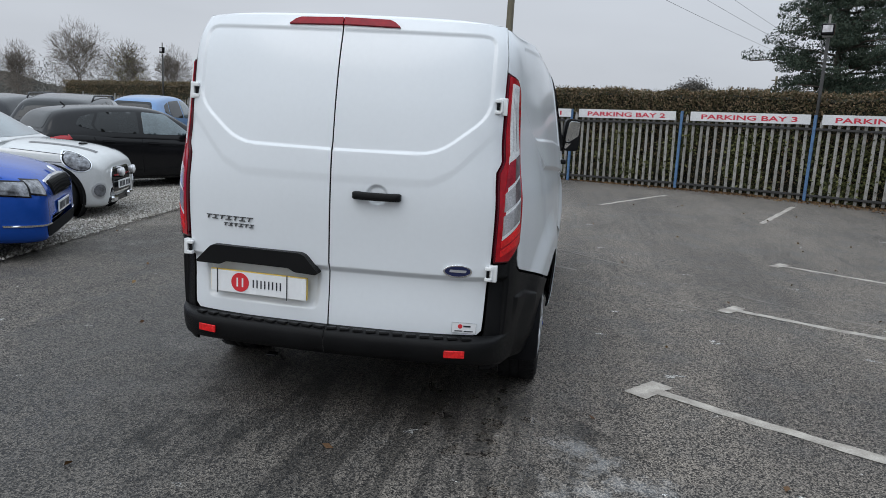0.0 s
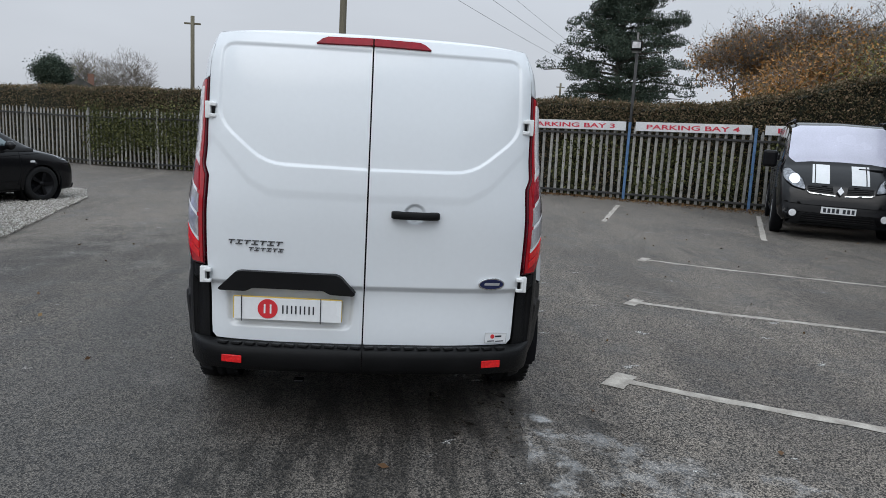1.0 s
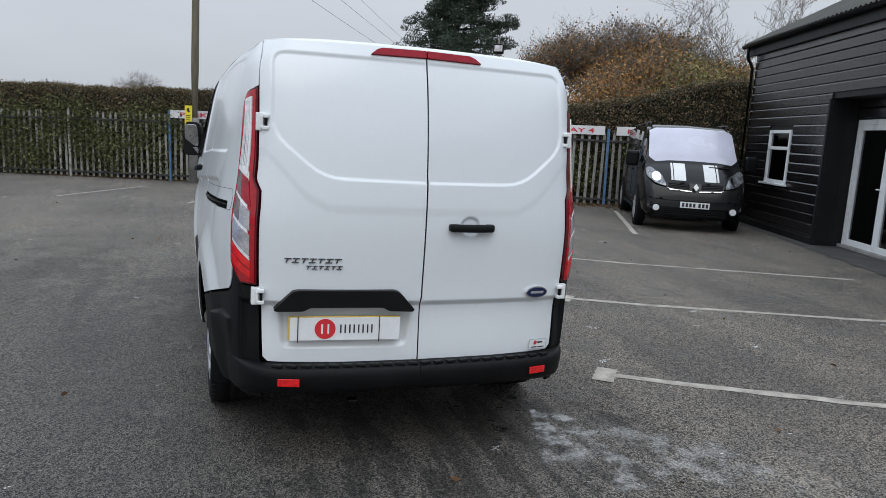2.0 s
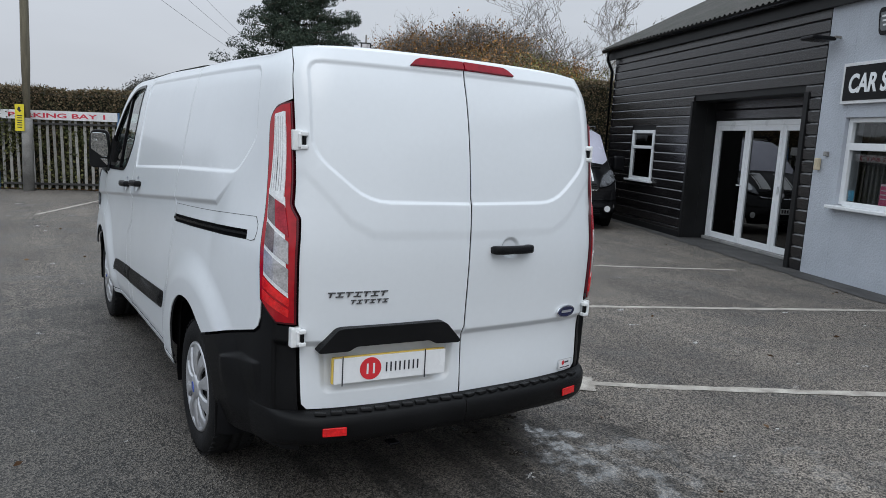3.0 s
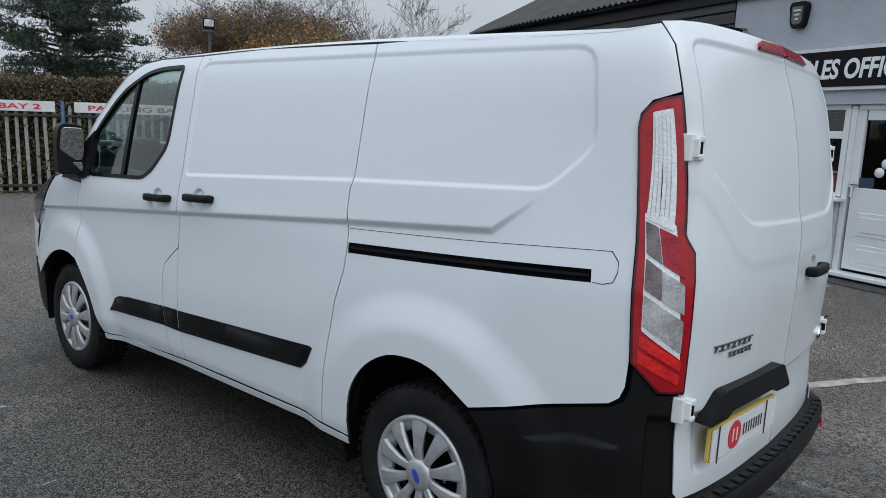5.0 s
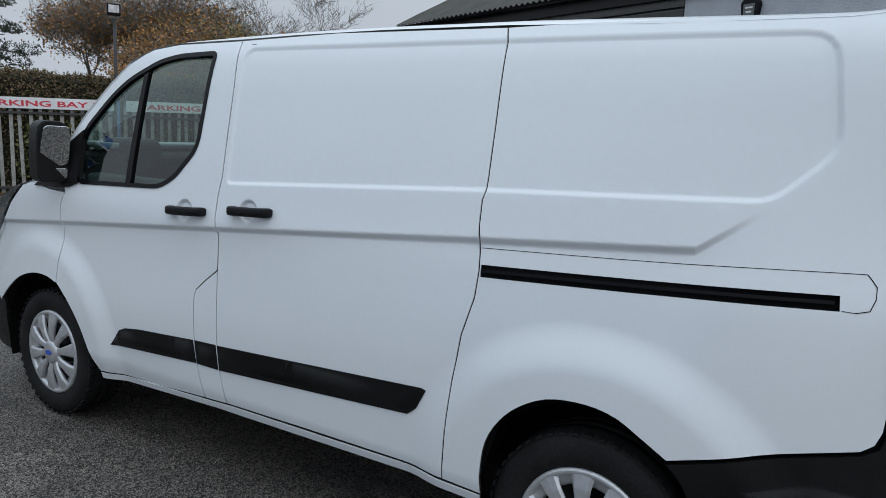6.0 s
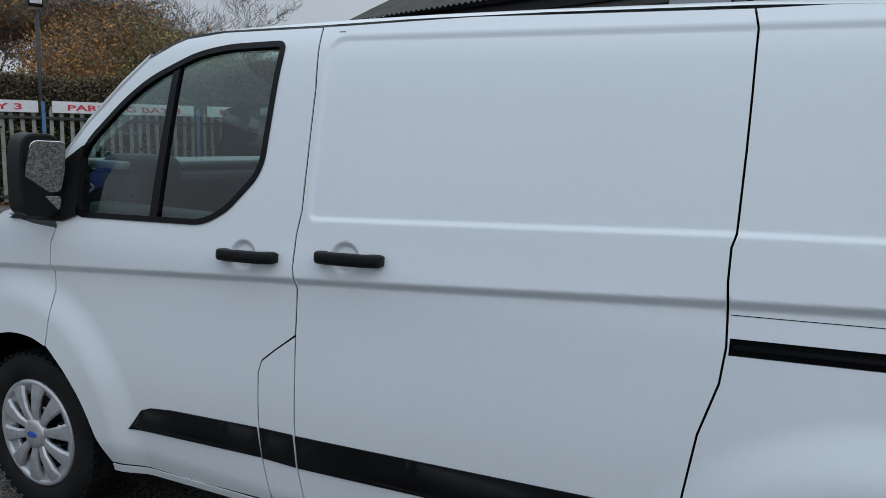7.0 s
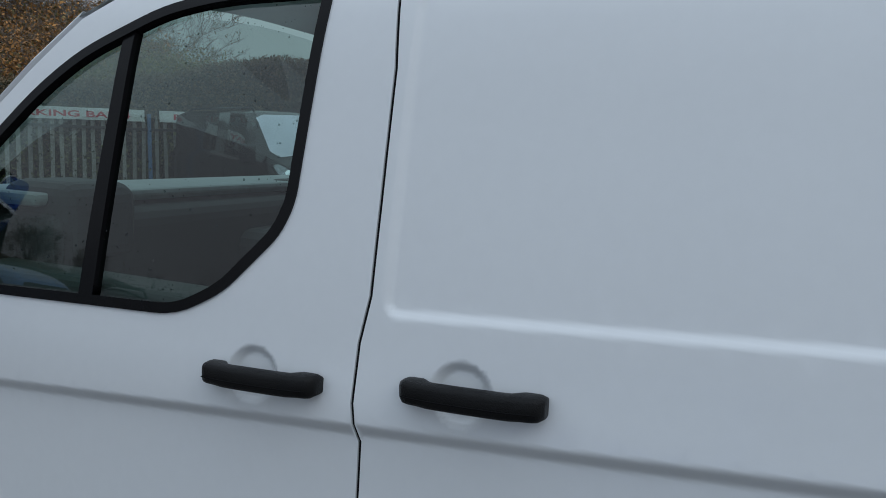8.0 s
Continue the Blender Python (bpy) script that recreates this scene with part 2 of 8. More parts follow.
LAMPDKRED = mat("dark_red_lens", (0.24, 0.004, 0.014), 0.25, vary=0.15, scale=30, coat=0.0, spec=0.2, rough_vary=0.03)
LAMPFRAME = mat("dark_red_lamp_frame", (0.07, 0.003, 0.008), 0.15, vary=0.15, scale=30, coat=0.3, rough_vary=0.03)
LAMPGREY = mat("smoked_clear_lens", (0.56, 0.55, 0.56), 0.1, metal=0.5, vary=0.3, scale=14, bump=0.12, bump_scale=120)
LAMPWHITE = mat("bright_clear_lens", (0.78, 0.79, 0.8), 0.12, metal=0.1, vary=0.1, scale=80, bump=0.2, bump_scale=130, rough_vary=0.06)
LAMPMAROON = mat("maroon_ribbed_lens", (0.34, 0.02, 0.035), 0.10, metal=0.2, vary=0.3, scale=20, bump=0.15, bump_scale=120, rough_vary=0.06)
REFLECT = mat("red_reflector", (0.68, 0.012, 0.014), 0.10, vary=0.2, scale=24, bump=0.25, bump_scale=90, coat=0.5)
HINGE = mat("white_hinge_paint", (0.74, 0.75, 0.75), 0.4, vary=0.06)
PLATEW = mat("white_acrylic", (0.78, 0.79, 0.8), 0.25, vary=0.03, coat=0.3)
PLATEY = mat("yellow_plate", (0.7, 0.5, 0.1), 0.35, vary=0.05)
LOGORED = mat("logo_red", (0.62, 0.03, 0.04), 0.35, vary=0.04)
INK = mat("dark_print", (0.02, 0.022, 0.03), 0.45, vary=0.05)
HUBBLUE = mat("bright_blue_badge", (0.03, 0.08, 0.42), 0.25, vary=0.1, coat=0.5)
CABLIGHT = mat("lit_dash_and_sticker_grey", (0.3, 0.31, 0.32), 0.6, vary=0.1)
BLUEOVAL = mat("blue_badge", (0.008, 0.014, 0.06), 0.2, vary=0.1, coat=0.5)
CABIN = mat("dark_cabin_plastic", (0.03, 0.031, 0.034), 0.7, vary=0.15)
CABTRIM = mat("grey_cabin_trim", (0.05, 0.053, 0.056), 0.75, vary=0.12)
FABRIC = mat("dark_seat_fabric", (0.035, 0.036, 0.04), 0.9, vary=0.3, scale=30, bump=0.3, bump_scale=300)
VANGLASS = glass_mat("tinted_window", (0.52, 0.70, 0.64), 0.95, 0.01, drops=0.0)
DARKGLASS = glass_mat("dark_tinted_window", (0.18, 0.2, 0.2), 1.0)
DROP = glass_mat("water_drop", (0.55, 0.62, 0.6), 1.0, 0.05)
OFFICEGLASS = glass_mat("office_window_glass", (0.78, 0.8, 0.8), 0.7)
LAMPSMOKE = mat("dark_smoked_lens", (0.20, 0.165, 0.17), 0.10, metal=0.4, vary=0.3, scale=20, bump=0.1, bump_scale=160)
HEADLENS = mat("headlight_lens", (0.16, 0.165, 0.175), 0.06, metal=0.5, vary=0.5, scale=22, coat=0.6, rough_vary=0.04)
CLEARGLASS = glass_mat("clear_glass", (0.8, 0.84, 0.83), 1.0)
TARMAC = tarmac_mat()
LINE = mat("worn_white_line", (0.46, 0.425, 0.375), 0.8, vary=0.3, scale=9, bump=0.4, bump_scale=120, second=(0.24, 0.215, 0.185))
GALV = mat("weathered_galvanised_steel", (0.34, 0.335, 0.32), 0.65, metal=0.15, vary=0.3, scale=5, second=(0.19, 0.18, 0.16), rnd=0.2)
BLUESTEEL = mat("faded_blue_paint", (0.09, 0.19, 0.36), 0.55, vary=0.3, scale=6, second=(0.06, 0.12, 0.22))
RAILBLK = mat("black_rail", (0.035, 0.034, 0.033), 0.7, vary=0.3, scale=5)
SIGNW = mat("white_sign_board", (0.66, 0.665, 0.67), 0.5, vary=0.1, scale=2.5)
SIGNRED = mat("red_lettering", (0.55, 0.03, 0.06), 0.5, vary=0.06)
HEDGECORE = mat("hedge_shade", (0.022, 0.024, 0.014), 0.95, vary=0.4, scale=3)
HEDGE = leaf_mat("hedge_leaves", (0.045, 0.05, 0.022), (0.12, 0.092, 0.05), (0.23, 0.16, 0.10))
IVY = leaf_mat("ivy_leaves", (0.03, 0.042, 0.016), (0.085, 0.09, 0.035), (0.17, 0.17, 0.065))
LITTER = leaf_mat("fallen_leaves", (0.06, 0.03, 0.014), (0.13, 0.07, 0.03), (0.2, 0.13, 0.06))
PINE = leaf_mat("pine_needles", (0.022, 0.036, 0.026), (0.042, 0.062, 0.044), (0.075, 0.095, 0.065))
AUTUMN = leaf_mat("autumn_leaves", (0.075, 0.072, 0.03), (0.23, 0.115, 0.04), (0.44, 0.22, 0.07))
OLIVE = leaf_mat("yellow_green_leaves", (0.08, 0.09, 0.03), (0.18, 0.18, 0.06), (0.30, 0.23, 0.09))
DISTANT = leaf_mat("far_foliage", (0.075, 0.078, 0.072), (0.11, 0.105, 0.095), (0.16, 0.14, 0.12))
FINETWIG = leaf_mat("fine_winter_twigs", (0.12, 0.105, 0.092), (0.18, 0.158, 0.138), (0.26, 0.23, 0.20))
BARK = mat("bark", (0.075, 0.062, 0.05), 0.9, vary=0.35, scale=8, bump=0.6, bump_scale=30)
TWIG = mat("bare_twigs", (0.15, 0.13, 0.112), 0.9, vary=0.25, scale=4)
POLEWOOD = mat("weathered_pole", (0.13, 0.115, 0.08), 0.85, vary=0.25, scale=3, stretch=(6, 6, 0.6), bump=0.5, bump_scale=40)
GRAVEL = mat("pale_limestone_gravel", (0.29, 0.275, 0.25), 0.85, vary=0.3, scale=8, bump=0.5, bump_scale=60, second=(0.16, 0.148, 0.13), rnd=0.0)
BOARD = mat("black_stained_boards", (0.014, 0.0125, 0.0132), 0.2, spec=0.95, vary=0.4, scale=2.2, second=(0.009, 0.0082, 0.0088), stretch=(1, 0.35, 3), bump=0.25, bump_scale=60, rnd=0.25, rough_vary=0.14)
BLACKWOOD = mat("black_painted_timber", (0.008, 0.008, 0.0085), 0.5, vary=0.25, scale=3, spec=0.3)
RENDER = mat("pale_grey_textured_render", (0.43, 0.455, 0.50), 0.85, vary=0.06, scale=2.5, bump=0.9, bump_scale=45)
ROOFSHEET = mat("mossy_corrugated_roof", (0.075, 0.068, 0.064), 0.85, vary=0.35, scale=2, second=(0.04, 0.042, 0.034), bump=0.4, bump_scale=50)
UPVC = mat("white_upvc", (0.74, 0.75, 0.76), 0.3, vary=0.04, scale=3)
KERBCON = mat("worn_concrete", (0.25, 0.245, 0.235), 0.85, vary=0.25, scale=4, bump=0.4, bump_scale=60)
DAMPEDGE = mat("dark_damp_asphalt_strip", (0.055, 0.052, 0.05), 0.8, vary=0.3, scale=3, bump=0.9, bump_scale=90)
import collections
from mathutils.bvhtree import BVHTree

# ---- building blocks ----
from mathutils.geometry import delaunay_2d_cdt


def data_from(name, verts, faces, material=None, smooth=True, normals=None):
    me = bpy.data.meshes.new(name)
    me.from_pydata([tuple(map(float, v)) for v in verts], [], [tuple(map(int, f)) for f in faces])
    if smooth:
        me.polygons.foreach_set("use_smooth", [True] * len(me.polygons))
    if material:
        me.materials.append(material)
    me.update()
    if normals is not None:
        me.normals_split_custom_set_from_vertices([tuple(map(float, q)) for q in normals])
    return me


def part(name, me, parent=None, label="", m=None):
    ob = new(name, me)
    if parent is not None:
        ob.parent = parent
    if m is not None:
        ob.matrix_basis = m
    if label:
        ob["label"] = label
    return ob


def thing(name, label, category, m=None, group="", kind=""):
    ob = new(name)
    if m is not None:
        ob.matrix_basis = m
    return tagged(ob, label, category, group, kind)


def from_bm(name, bm, material, smooth=False):
    me = bpy.data.meshes.new(name)
    if smooth:
        for f in bm.faces:
            f.smooth = True
    bm.to_mesh(me)
    bm.free()
    me.materials.append(material)
    return me


def box_bm(bm, size, centre=(0, 0, 0), bevel=0.0, seg=1, m=None):
    r = bmesh.ops.create_cube(bm, size=1.0)
    vs = r["verts"]
    bmesh.ops.scale(bm, vec=size, verts=vs)
    if bevel:
        es = {e for v in vs for e in v.link_edges}
        out = bmesh.ops.bevel(bm, geom=list(es), offset=bevel, segments=seg, affect="EDGES", profile=0.5)
        vs = list({v for f in out["faces"] for v in f.verts} | {v for v in vs if v.is_valid})
    t = Matrix.Translation(centre)
    bmesh.ops.transform(bm, matrix=(m @ t) if m is not None else t, verts=vs)
    return vs


def box(name, size, centre, material, parent=None, bevel=0.004, seg=2, m=None, label=""):
    bm = bmesh.new()
    box_bm(bm, size, centre, min(bevel, min(size) * 0.45), seg)
    return part(name, from_bm(name, bm, material, False), parent, label, m)


def prism(name, outline, depth, material, bevel=0.0, m=None, seg=2):
    """An outline in the xz plane pushed along +y by depth, its edges rounded."""
    bm = bmesh.new()
    vs = [bm.verts.new((x, 0, z)) for x, z in outline]
    f = bm.faces.new(vs)
    ext = bmesh.ops.extrude_face_region(bm, geom=[f])
    bmesh.ops.translate(bm, vec=(0, depth, 0), verts=[v for v in ext["geom"] if isinstance(v, bmesh.types.BMVert)])
    bmesh.ops.recalc_face_normals(bm, faces=bm.faces)
    if bevel:
        bmesh.ops.bevel(bm, geom=list(bm.edges), offset=bevel, segments=seg, affect="EDGES", profile=0.5, clamp_overlap=True)
    if m is not None:
        bmesh.ops.transform(bm, matrix=m, verts=bm.verts)
    return from_bm(name, bm, material, False)


def lathe(name, profile, material, seg=48, axis="x", smooth=True):
    """A profile of (radius, along) turned about an axis."""
    vs, fs = [], []
    k = len(profile)
    for i in range(seg):
        a = 2 * math.pi * i / seg
        for r, h in profile:
            p = (h, r * math.cos(a), r * math.sin(a))
            vs.append(p if axis == "x" else (r * math.cos(a), r * math.sin(a), h))
    for i in range(seg):
        j = (i + 1) % seg
        for q in range(k - 1):
            fs.append((i * k + q, i * k + q + 1, j * k + q + 1, j * k + q) if axis == "x" else (i * k + q, j * k + q, j * k + q + 1, i * k + q + 1))
    return data_from(name, vs, fs, material, smooth)


def tube(name, pts, radius, material, sides=8, taper=None):
    """A round bar along a line of points."""
    vs, fs = [], []
    pts = [Vector(p) for p in pts]
    for i, p in enumerate(pts):
        d = (pts[min(i + 1, len(pts) - 1)] - pts[max(i - 1, 0)]).normalized()
        q = d.to_track_quat("Z", "Y")
        r = radius if taper is None else taper[i]
        for s in range(sides):
            a = 2 * math.pi * s / sides
            vs.append(p + q @ Vector((r * math.cos(a), r * math.sin(a), 0)))
    for i in range(len(pts) - 1):
        for s in range(sides):
            t = (s + 1) % sides
            fs.append((i * sides + s, i * sides + t, (i + 1) * sides + t, (i + 1) * sides + s))
    fs.append(tuple(range(sides))[::-1])
    fs.append(tuple((len(pts) - 1) * sides + s for s in range(sides)))
    return data_from(name, vs, fs, material, True)


def words(name, text, size, material, depth=0.004, wide=None, shear=0.0, weight=0.0):
    """Raised lettering in Blender's own font, as a mesh in the xz plane, facing -y, centred."""
    cu = bpy.data.curves.new(name, "FONT")
    cu.body, cu.size, cu.extrude, cu.align_x, cu.align_y, cu.shear, cu.offset = text, size, depth, "CENTER", "CENTER", shear, weight
    cu.resolution_u = 4
    ob = bpy.data.objects.new(name, cu)
    scene.collection.objects.link(ob)
    me = bpy.data.meshes.new_from_object(ob.evaluated_get(bpy.context.evaluated_depsgraph_get()))
    bpy.data.objects.remove(ob)
    me.name = name
    co = np.empty(len(me.vertices) * 3)
    me.vertices.foreach_get("co", co)
    co = co.reshape(-1, 3)
    co[:, :2] -= (co[:, :2].max(0) + co[:, :2].min(0)) / 2
    if wide:
        co[:, 0] *= wide / np.ptp(co[:, 0])
    me.vertices.foreach_set("co", np.stack([co[:, 0], -co[:, 2], co[:, 1]], 1).ravel())
    me.materials.clear()
    me.materials.append(material)
    me.update()
    return me


def add_letters(me, parent, m, label):
    """Each letter of a mesh of lettering as a part of its own."""
    bm = bmesh.new()
    bm.from_mesh(me)
    left = set(bm.verts)
    while left:
        front, seen = [left.pop()], []
        while front:
            v = front.pop()
            seen.append(v)
            for e in v.link_edges:
                o = e.other_vert(v)
                if o in left:
                    left.discard(o)
                    front.append(o)
        at = {v: i for i, v in enumerate(seen)}
        fs = [[at[v] for v in f.verts] for f in {f for v in seen for f in v.link_faces}]
        part("letter", data_from("letter", [v.co for v in seen], sorted(fs), me.materials[0], False), parent, label, m)
    bm.free()


def smooth_curve(points, count):
    """A smooth line through points, in even steps of its length."""
    p = np.array(points, float)
    p = np.vstack([2 * p[0] - p[1], p, 2 * p[-1] - p[-2]])
    out = []
    for i in range(1, len(p) - 2):
        for t in np.linspace(0, 1, 24, endpoint=False):
            a, b, c, d = p[i - 1], p[i], p[i + 1], p[i + 2]
            out.append(0.5 * (2 * b + (c - a) * t + (2 * a - 5 * b + 4 * c - d) * t ** 2 + (3 * b - a - 3 * c + d) * t ** 3))
    out.append(p[-2])
    out = np.array(out)
    s = np.r_[0, np.cumsum(np.linalg.norm(np.diff(out, axis=0), axis=1))]
    q = np.linspace(0, s[-1], count)
    return np.stack([np.interp(q, s, out[:, k]) for k in range(out.shape[1])], 1)


def hermite(table):
    """A smooth, never overshooting function through a table of (x, y)."""
    tb = np.array(table, float)
    x, y = tb[:, 0], tb[:, 1]
    d = np.diff(y) / np.diff(x)
    m = np.r_[d[0], (d[:-1] + d[1:]) / 2, d[-1]]
    for i in range(len(d)):
        if d[i] == 0:
            m[i] = m[i + 1] = 0
        else:
            a, b = m[i] / d[i], m[i + 1] / d[i]
            if a < 0 or b < 0:
                m[i] = 0 if a < 0 else m[i]
                m[i + 1] = 0 if b < 0 else m[i + 1]
            elif a * a + b * b > 9:
                t = 3 / math.sqrt(a * a + b * b)
                m[i], m[i + 1] = t * a * d[i], t * b * d[i]

    def f(v):
        v = np.clip(np.asarray(v, float), x[0], x[-1])
        i = np.clip(np.searchsorted(x, v) - 1, 0, len(d) - 1)
        h = x[i + 1] - x[i]
        t = (v - x[i]) / h
        return (1 + 2 * t) * (1 - t) ** 2 * y[i] + t * (1 - t) ** 2 * h * m[i] + t * t * (3 - 2 * t) * y[i + 1] + t * t * (t - 1) * h * m[i + 1]
    return f


def sstep(a, b, v):
    t = np.clip((np.asarray(v, float) - a) / (b - a), 0, 1)
    return t * t * (3 - 2 * t)


def inside(poly, pts):
    poly, pts = np.asarray(poly, float), np.asarray(pts, float)
    r = np.zeros(len(pts), bool)
    j = len(poly) - 1
    for i in range(len(poly)):
        a, b = poly[i], poly[j]
        c = (a[1] > pts[:, 1]) != (b[1] > pts[:, 1])
        with np.errstate(divide="ignore", invalid="ignore"):
            xx = (b[0] - a[0]) * (pts[:, 1] - a[1]) / (b[1] - a[1]) + a[0]
        r ^= c & (pts[:, 0] < xx)
        j = i
    return r


def edge_dist(poly, pts, closed=True):
    poly, pts = np.asarray(poly, float), np.asarray(pts, float)
    best = np.full(len(pts), 1e9)
    for i in range(len(poly) if closed else len(poly) - 1):
        a, b = poly[i], poly[(i + 1) % len(poly)]
        d = b - a
        t = np.clip(((pts - a) @ d) / max(d @ d, 1e-12), 0, 1)
        best = np.minimum(best, np.linalg.norm(pts - (a + t[:, None] * d), axis=1))
    return best


def rounded(poly, r, n=4):
    """The polygon with its corners rounded; r: one radius, or one for each corner."""
    out, p = [], [np.array(q, float) for q in poly]
    for i in range(len(p)):
        a, b, c = p[i - 1], p[i], p[(i + 1) % len(p)]
        rr = r[i] if isinstance(r, (list, tuple)) else r
        d1, d2 = np.linalg.norm(a - b), np.linalg.norm(c - b)
        k = min(rr, 0.45 * d1, 0.45 * d2)
        if k < 1e-4:
            out.append(b)
            continue
        s, e = b + (a - b) / d1 * k, b + (c - b) / d2 * k
        for t in np.linspace(0, 1, n + 1):
            out.append((1 - t) ** 2 * s + 2 * t * (1 - t) * b + t * t * e)
    return np.array(out)


def shrink(poly, d):
    """The polygon moved inwards by d."""
    p = np.array(poly, float)
    area = 0.5 * np.sum(p[:, 0] * np.roll(p[:, 1], -1) - np.roll(p[:, 0], -1) * p[:, 1])
    sg = 1 if area > 0 else -1
    out = []
    for i in range(len(p)):
        a, b, c = p[i - 1], p[i], p[(i + 1) % len(p)]
        e1, e2 = b - a, c - b
        n1 = sg * np.array([-e1[1], e1[0]]) / max(np.linalg.norm(e1), 1e-9)
        n2 = sg * np.array([-e2[1], e2[0]]) / max(np.linalg.norm(e2), 1e-9)
        q = n1 + n2
        out.append(b + d * q / max(q @ n1, 0.3) if np.linalg.norm(q) > 1e-6 else b + d * n1)
    return np.array(out)


def densify(poly, step):
    p, out = np.asarray(poly, float), []
    for i in range(len(p)):
        a, b = p[i], p[(i + 1) % len(p)]
        k = max(1, int(math.ceil(np.linalg.norm(b - a) / step)))
        out += [a + (b - a) * t / k for t in range(k)]
    return np.array(out)


def fill(poly, holes=(), step=0.04, fine=0.01, busy=None):
    """Triangles over an outline with holes; busy(points) marks where the fine step is needed."""
    pts, edges = [], []
    for ring in (poly, *holes):
        d = densify(ring, step)
        s = len(pts)
        pts += list(d)
        edges += [(s + i, s + (i + 1) % len(d)) for i in range(len(d))]
    lo, hi = np.min(poly, 0), np.max(poly, 0)
    gx, gy = np.meshgrid(np.arange(lo[0], hi[0], fine), np.arange(lo[1], hi[1], fine), indexing="ij")
    g = np.stack([gx.ravel(), gy.ravel()], 1)
    k = max(1, int(round(step / fine)))
    ix, iy = np.meshgrid(np.arange(gx.shape[0]), np.arange(gx.shape[1]), indexing="ij")
    coarse = ((ix % k == 0) & (iy % k == 0)).ravel()
    keep = coarse | (busy(g) if busy is not None else False)
    g = g[keep]
    g = g[inside(poly, g)]
    for h in holes:
        g = g[~inside(h, g)]
    for ring in (poly, *holes):
        g = g[edge_dist(ring, g) > 0.45 * fine]
    pts = np.vstack([np.array(pts), g]) if len(g) else np.array(pts)
    r = delaunay_2d_cdt([Vector(p) for p in pts], edges, [], 0, 1e-7)
    v2 = np.array([tuple(v) for v in r[0]])
    tri = np.array([f for f in r[2]])
    c = v2[tri].mean(1)
    ok = inside(poly, c)
    for h in holes:
        ok &= ~inside(h, c)
    return v2, tri[ok]


# the lot lies turned against the van, and the office building a little less
LOT, BLD = pose(0, 0, 0, 0, 0, -28), pose(0, 0, 0, 0, 0, -22)


def ground_z(x, y):
    """The height of the tarmac: level under the van, falling slowly to one side and rising to the other."""
    c, s = math.cos(radians(28)), math.sin(radians(28))
    u = x * c - y * s
    right, left = max(0.0, u - 1.5), max(0.0, -2.5 - u)
    return 0.019 * min(right, 12) - 0.026 * min(left, 16)


def lot_z(u, v, ang=28):
    c, s = math.cos(radians(ang)), math.sin(radians(ang))
    return ground_z(u * c + v * s, -u * s + v * c)

# ---- ground ----
def ground_sheet():
    """One sheet of tarmac to the horizon, finer near the van."""
    ax = np.r_[-900, -400, -200, -100, -60, np.arange(-40, 30.1, 1.0), 45, 80, 150, 300, 900]
    vs, fs, n = [], [], len(ax)
    for x in ax:
        for y in ax:
            vs.append((x, y, ground_z(x, y)))
    for i in range(n - 1):
        for j in range(n - 1):
            fs.append((i * n + j, (i + 1) * n + j, (i + 1) * n + j + 1, i * n + j + 1))
    return data_from("ground", vs, fs, TARMAC, True)


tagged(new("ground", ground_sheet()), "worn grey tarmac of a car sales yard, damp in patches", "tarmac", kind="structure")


def strip(name, a, b, width, material, lift=.004, ragged=.008, steps=30, taper=0.0, seed=1):
    """A painted strip on the ground from a to b (lot coordinates), with ragged edges."""
    rng = random.Random(seed)
    vs, fs = [], []
    a, b = Vector(a), Vector(b)
    d = (b - a).normalized()
    nrm = Vector((-d.y, d.x))
    c, s = math.cos(radians(28)), math.sin(radians(28))
    for i in range(steps + 1):
        q = a + (b - a) * i / steps
        for k in (-1, 1):
            r = q + nrm * k * (width / 2 + rng.uniform(-ragged, ragged))
            x, y = r.x * c + r.y * s, -r.x * s + r.y * c
            vs.append((x, y, ground_z(x, y) + lift))
    for i in range(steps):
        fs.append((2 * i, 2 * i + 2, 2 * i + 3, 2 * i + 1))
    return data_from(name, vs, fs, material, False)


LINES = [((.98, 1.70), (4.9, 1.42), .085), ((.75, 4.05), (4.95, 4.15), .085), ((.52, 6.63), (4.35, 6.45), .07),
         ((-.66, 10.4), (-.95, 13.9), .085), ((-3.5, 10.3), (-3.5, 13.6), .085), ((-6.55, 10.2), (-6.55, 13.4), .085), ((2.02, 9.9), (2.0, 14.2), .09), ((-9.4, 10.2), (-9.4, 13.4), .085)]
for i, (a, b, w) in enumerate(LINES):
    o = tagged(new("parking_line", strip("parking_line", a, b, w, LINE, seed=i, ragged=.012)), "worn white painted parking bay line", "road marking", "parking bay lines", "structure")
for i, (u, v) in enumerate(((.98, 1.70), (.75, 4.05), (.52, 6.63))):
    tagged(new("parking_line", strip("parking_line", (u - .03, v - .16), (u + .02, v + .13), .11 if i else .14, LINE, lift=.006, seed=20 + i, ragged=.005, steps=8)), "worn white cross mark at a bay line's end", "road marking", "parking bay lines", "structure")

FAINT = mat("almost_worn_away_line", (0.22, 0.2, 0.175), 0.8, vary=0.35, scale=5, bump=0.4, bump_scale=120, second=(0.13, 0.12, 0.105))
for i, (a, b, w) in enumerate((((-1.65, 5.31), (-.54, 5.03), .03), ((-1.19, 4.4), (-.92, 4.4), .06), ((-.08, 3.95), (1.0, 3.76), .025), ((.26, 4.69), (1.83, 4.41), .022))):
    tagged(new("parking_line", strip("parking_line", a, b, w, FAINT, seed=40 + i, ragged=.007)), "almost worn away old painted line", "road marking", "parking bay lines", "structure")

